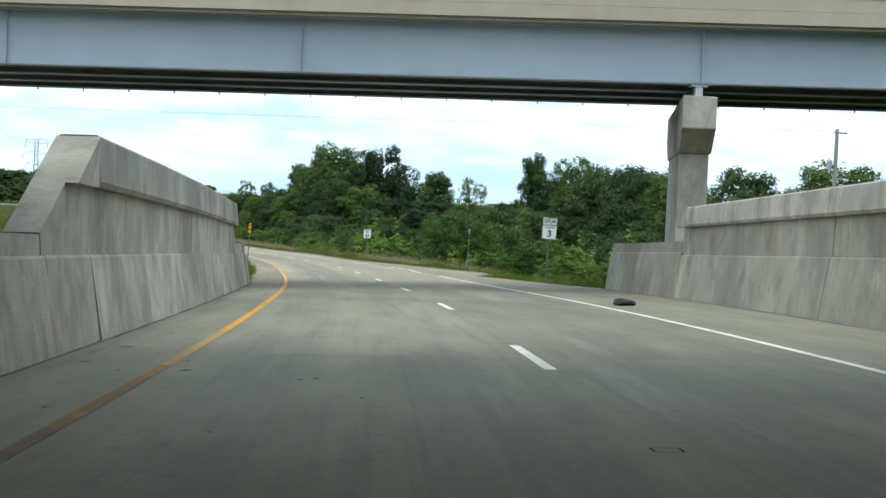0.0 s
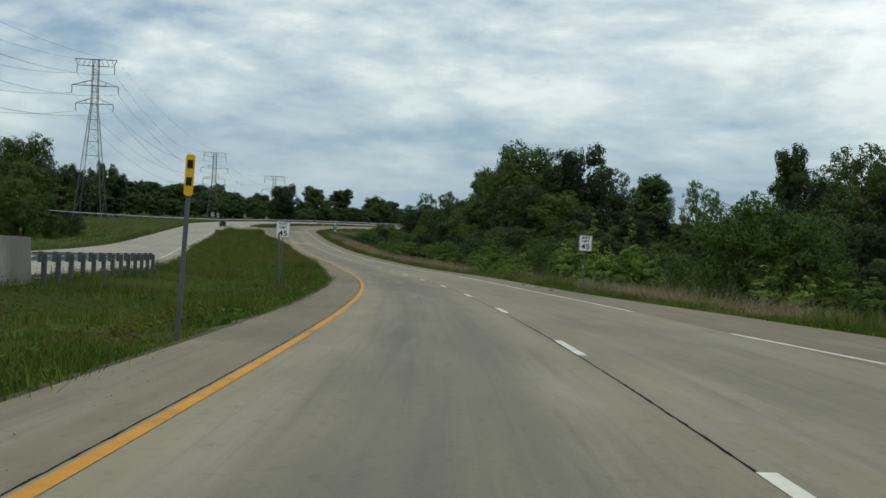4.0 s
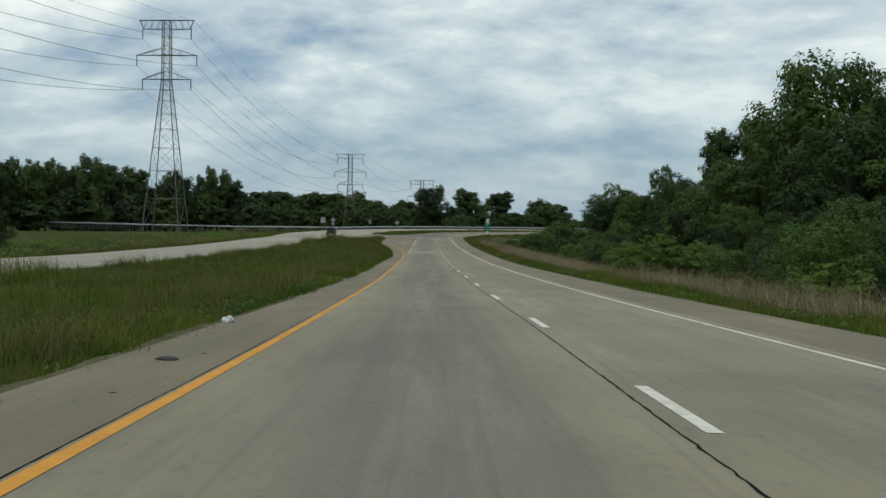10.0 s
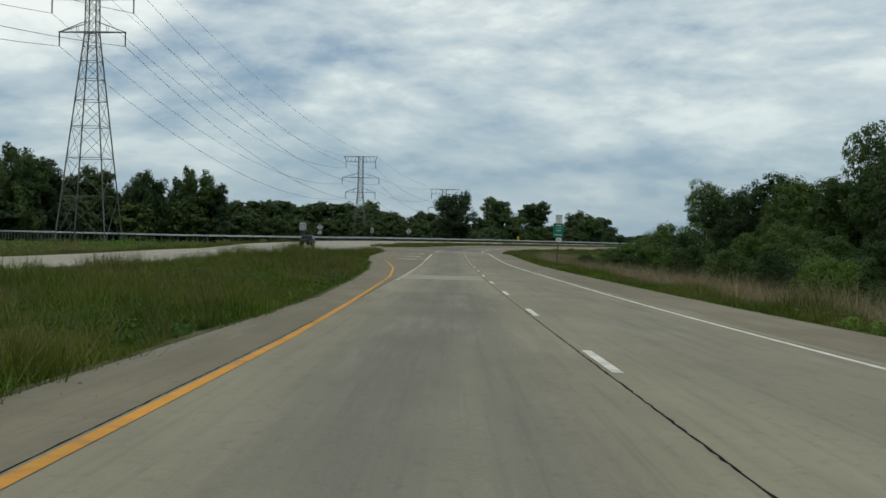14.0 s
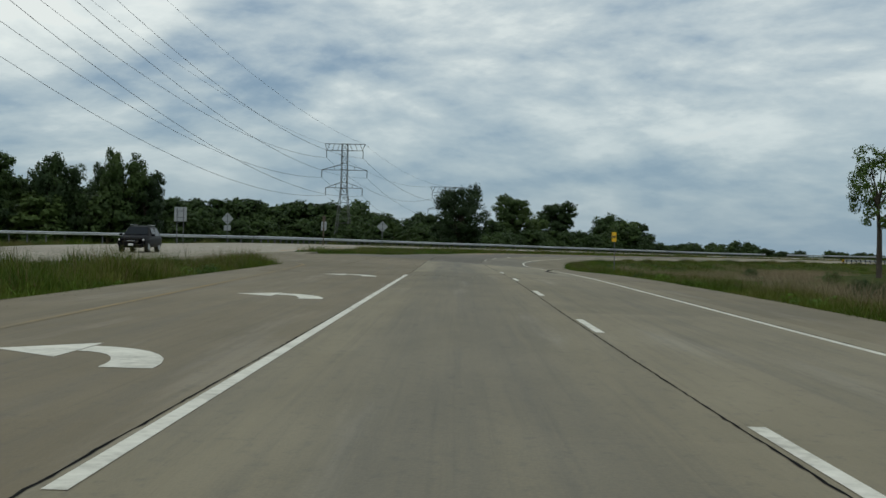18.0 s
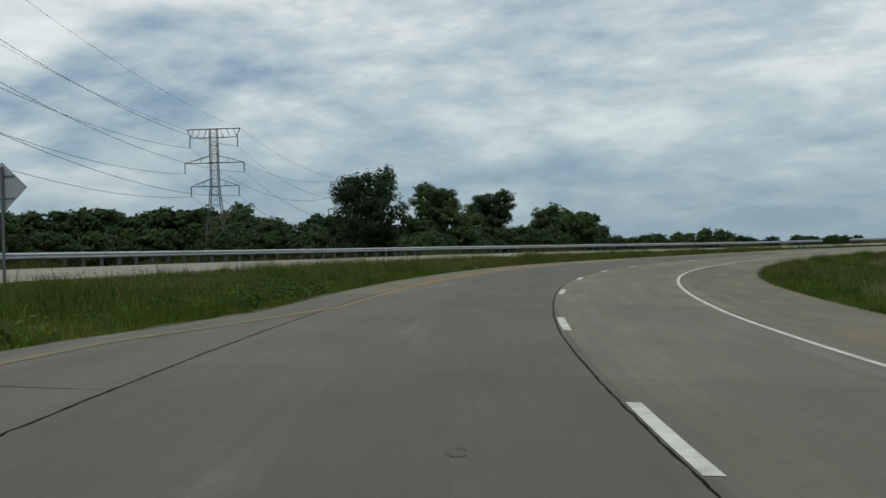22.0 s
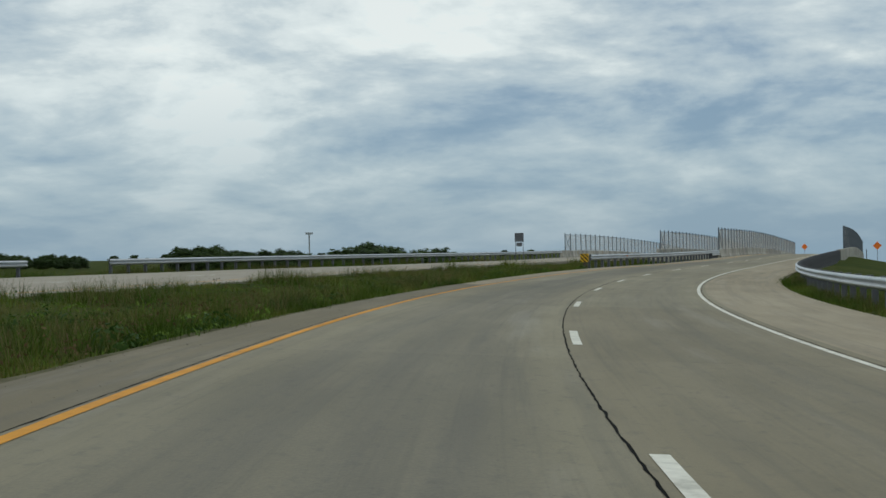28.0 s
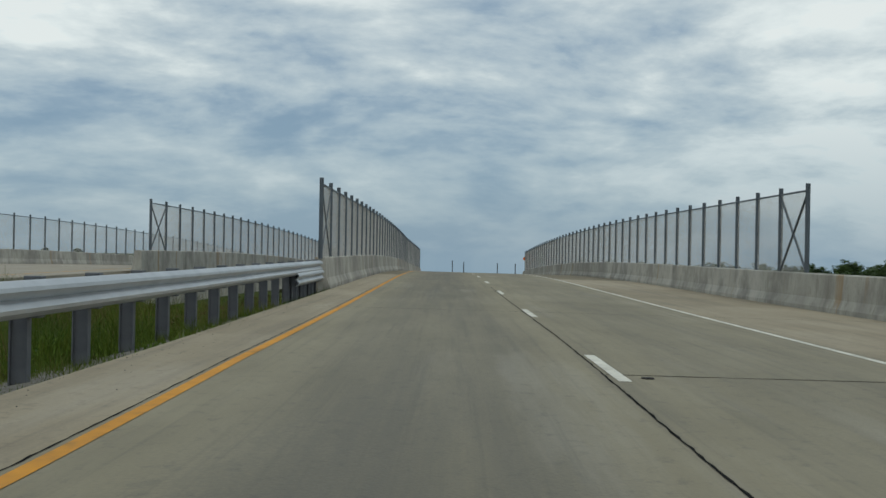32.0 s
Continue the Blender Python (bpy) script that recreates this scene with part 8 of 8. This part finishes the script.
# stones beside the guardrail at the bridge approach
vg = point(np.repeat(stations(704, 770, 2), 4), np.tile([-4.7, -5.2, -5.9, -6.6], 34), 0)
vg[:, 2] = np.where(np.tile([1, 0, 0, 0], 34) > 0, vg[:, 2] - 0.04, ground_height(vg[:, :2]) + 0.05)
tagged(part("gravel_strip", mesh_of("gravel_strip", vg, grid_faces(34, 4, True), M_GRAVEL)), "grey gravel strip under the guardrail", "gravel", kind="structure")


# a heap of broken branches in the verge
zb_ = float(ground_height([(7.15, 64.8)])[0])
heap = empty("branch_heap", (7.15, 64.8, zb_), "pale broken branches heaped in the verge grass", "debris")
rb = random.Random(8)
for _ in range(9):
    v, f = [], []
    a_, q_ = rb.uniform(0, 6.3), rb.uniform(0.4, 0.9)
    p0 = Vector((rb.uniform(-0.5, 0.5), rb.uniform(-0.3, 0.3), 0.12 + rb.uniform(0, 0.12)))
    p1 = p0 + Vector((math.cos(a_) * q_, math.sin(a_) * q_, rb.uniform(0.0, 0.3)))
    limb(v, f, p0, p1, 0.035, 0.015, 5)
    limb(v, f, p0.lerp(p1, 0.5), p0.lerp(p1, 0.5) + Vector((rb.uniform(-0.2, 0.2), rb.uniform(-0.2, 0.2), 0.2)), 0.016, 0.008, 4)
    part("branch", mesh_of("branch", v, f, M_REED), heap)


# ---- the car on the other carriageway ----
def suv(s, l):
    p = far_point(np.array([s]), np.array([l]))[0]
    ob = empty("car", (0, 0, 0), "black sport utility car on the far carriageway", "car")
    ob.matrix_basis = pose(float(p[0]), float(p[1]), float(p[2]) + 0.01, 0, 0, facing(s, True))
    paint = material("black_car_paint", [(0.003, 0.003, 0.004), (0.005, 0.005, 0.007)], 1, 0.45, spec=0.08)
    glass = material("dark_car_glass", [(0.010, 0.012, 0.014), (0.016, 0.018, 0.02)], 1, 0.2, spec=0.15)
    lampm = material("headlamp_glass", [(0.75, 0.76, 0.78), (0.85, 0.85, 0.86)], 3, 0.15)
    rings = []
    for y, zb, belt, wide, top, narrow in ((2.32, 0.42, 0.62, 0.68, 0.74, 0.58), (2.20, 0.34, 0.76, 0.88, 0.92, 0.76), (1.15, 0.32, 0.93, 0.94, 1.07, 0.80), (0.40, 0.32, 0.98, 0.95, 1.63, 0.64), (-0.6, 0.32, 1.0, 0.95, 1.70, 0.66), (-1.6, 0.34, 1.0, 0.94, 1.66, 0.64), (-2.15, 0.38, 0.98, 0.92, 1.46, 0.62), (-2.32, 0.44, 0.90, 0.84, 1.0, 0.68)):
        half = [(wide * 0.95, zb), (wide, zb + 0.16), (wide, belt - 0.1), (wide * 0.97, belt), (narrow + 0.02, top - 0.07), (narrow * 0.86, top)]
        rings.append([(x, y, z) for x, z in half] + [(-x, y, z) for x, z in half[::-1]])
    n = len(rings[0])
    v = [q for ring in rings for q in ring]
    f = [(i * n + j, i * n + (j + 1) % n, (i + 1) * n + (j + 1) % n, (i + 1) * n + j) for i in range(len(rings) - 1) for j in range(n)]
    f += [tuple(range(n))[::-1], tuple(range(len(v) - n, len(v)))]
    bm = bmesh.new()
    bm.from_mesh(mesh_of("shell", v, f))
    bmesh.ops.recalc_face_normals(bm, faces=bm.faces)
    bmesh.ops.bevel(bm, geom=bm.edges[:], offset=0.025, segments=1, affect="EDGES", profile=0.5)
    part("body", from_bm("body", bm, paint, True), ob)

    def pane(name, corners, inward):
        """A glass panel with a little depth."""
        c = [Vector(q) for q in corners]
        c += [q + Vector(inward) for q in c]
        me = mesh_of(name, c, [(0, 1, 2, 3), (7, 6, 5, 4)] + [(i, i + 4, (i + 1) % 4 + 4, (i + 1) % 4) for i in range(4)], glass)
        return part(name, me, ob)

    pane("windscreen", [(-0.74, 1.08, 1.14), (0.74, 1.08, 1.14), (0.58, 0.46, 1.60), (-0.58, 0.46, 1.60)], (0, -0.03, -0.04))
    for sx in (-1, 1):
        for y0, y1 in ((0.55, -0.45), (-0.55, -1.55)):
            pane("side_window", [(sx * 0.935, y0, 1.03), (sx * 0.935, y1, 1.05), (sx * 0.70, y1 + 0.02, 1.56), (sx * 0.70, y0 - (0.3 if y0 > 0 else 0.0), 1.55)], (-sx * 0.03, 0, -0.02))
        part("roof_rail", from_bm("roof_rail", box(sx * 0.56, -0.6, 1.735, 0.04, 1.9, 0.04, 0.01), M_SIGN_BACK), ob)
    part("grille", from_bm("grille", box(0, 2.32, 0.66, 0.9, 0.06, 0.12, 0.02), M_DEBRIS), ob)
    part("chrome_bar", from_bm("chrome_bar", box(0, 2.345, 0.70, 0.5, 0.03, 0.035, 0.008), M_SIGN_BACK), ob)
    part("bumper", from_bm("bumper", box(0, 2.26, 0.44, 1.6, 0.2, 0.16, 0.05), paint), ob)
    part("plate_bar", from_bm("plate_bar", box(0, 2.37, 0.47, 0.30, 0.02, 0.14), M_SIGN_WHITE), ob)
    for sx in (-1, 1):
        part("headlamp", from_bm("headlamp", box(sx * 0.68, 2.22, 0.77, 0.26, 0.14, 0.10, 0.03), lampm), ob)
        part("mirror", from_bm("mirror", box(sx * 1.03, 0.78, 1.10, 0.2, 0.12, 0.14, 0.03), paint), ob)
        for y in (1.38, -1.38):
            wheel = empty("wheel", (sx * 0.8, y, 0.35), "", "")
            wheel.parent = ob
            for nm, r, w, mt in (("tyre", 0.35, 0.24, M_DEBRIS), ("rim", 0.23, 0.255, M_SIGN_BACK)):
                bm = bmesh.new()
                bmesh.ops.create_cone(bm, cap_ends=True, segments=20, radius1=r, radius2=r, depth=w, matrix=Matrix.Rotation(radians(90), 4, "Y"))
                part(nm, from_bm(nm, bm, mt), wheel)


suv(462.9, -22.2)

# pale rise of land closing the horizon, with air haze put into its colour
hz_a = np.linspace(0, 2 * np.pi, 97)
hz_r = np.array([noise.noise((math.cos(a) * 3, math.sin(a) * 3, 2.0)) for a in hz_a])
hz_v = []
for a_, n_ in zip(hz_a, hz_r):
    dip = 60 * max(0.0, math.cos(a_ - radians(42))) ** 6
    for r_, z_ in ((2600, -16 - dip), (3000, -5 + 3 * n_ - dip), (3600, -5 + 4 * n_ - dip)):
        hz_v.append((-60 + r_ * math.cos(a_), 420 + r_ * math.sin(a_), z_))
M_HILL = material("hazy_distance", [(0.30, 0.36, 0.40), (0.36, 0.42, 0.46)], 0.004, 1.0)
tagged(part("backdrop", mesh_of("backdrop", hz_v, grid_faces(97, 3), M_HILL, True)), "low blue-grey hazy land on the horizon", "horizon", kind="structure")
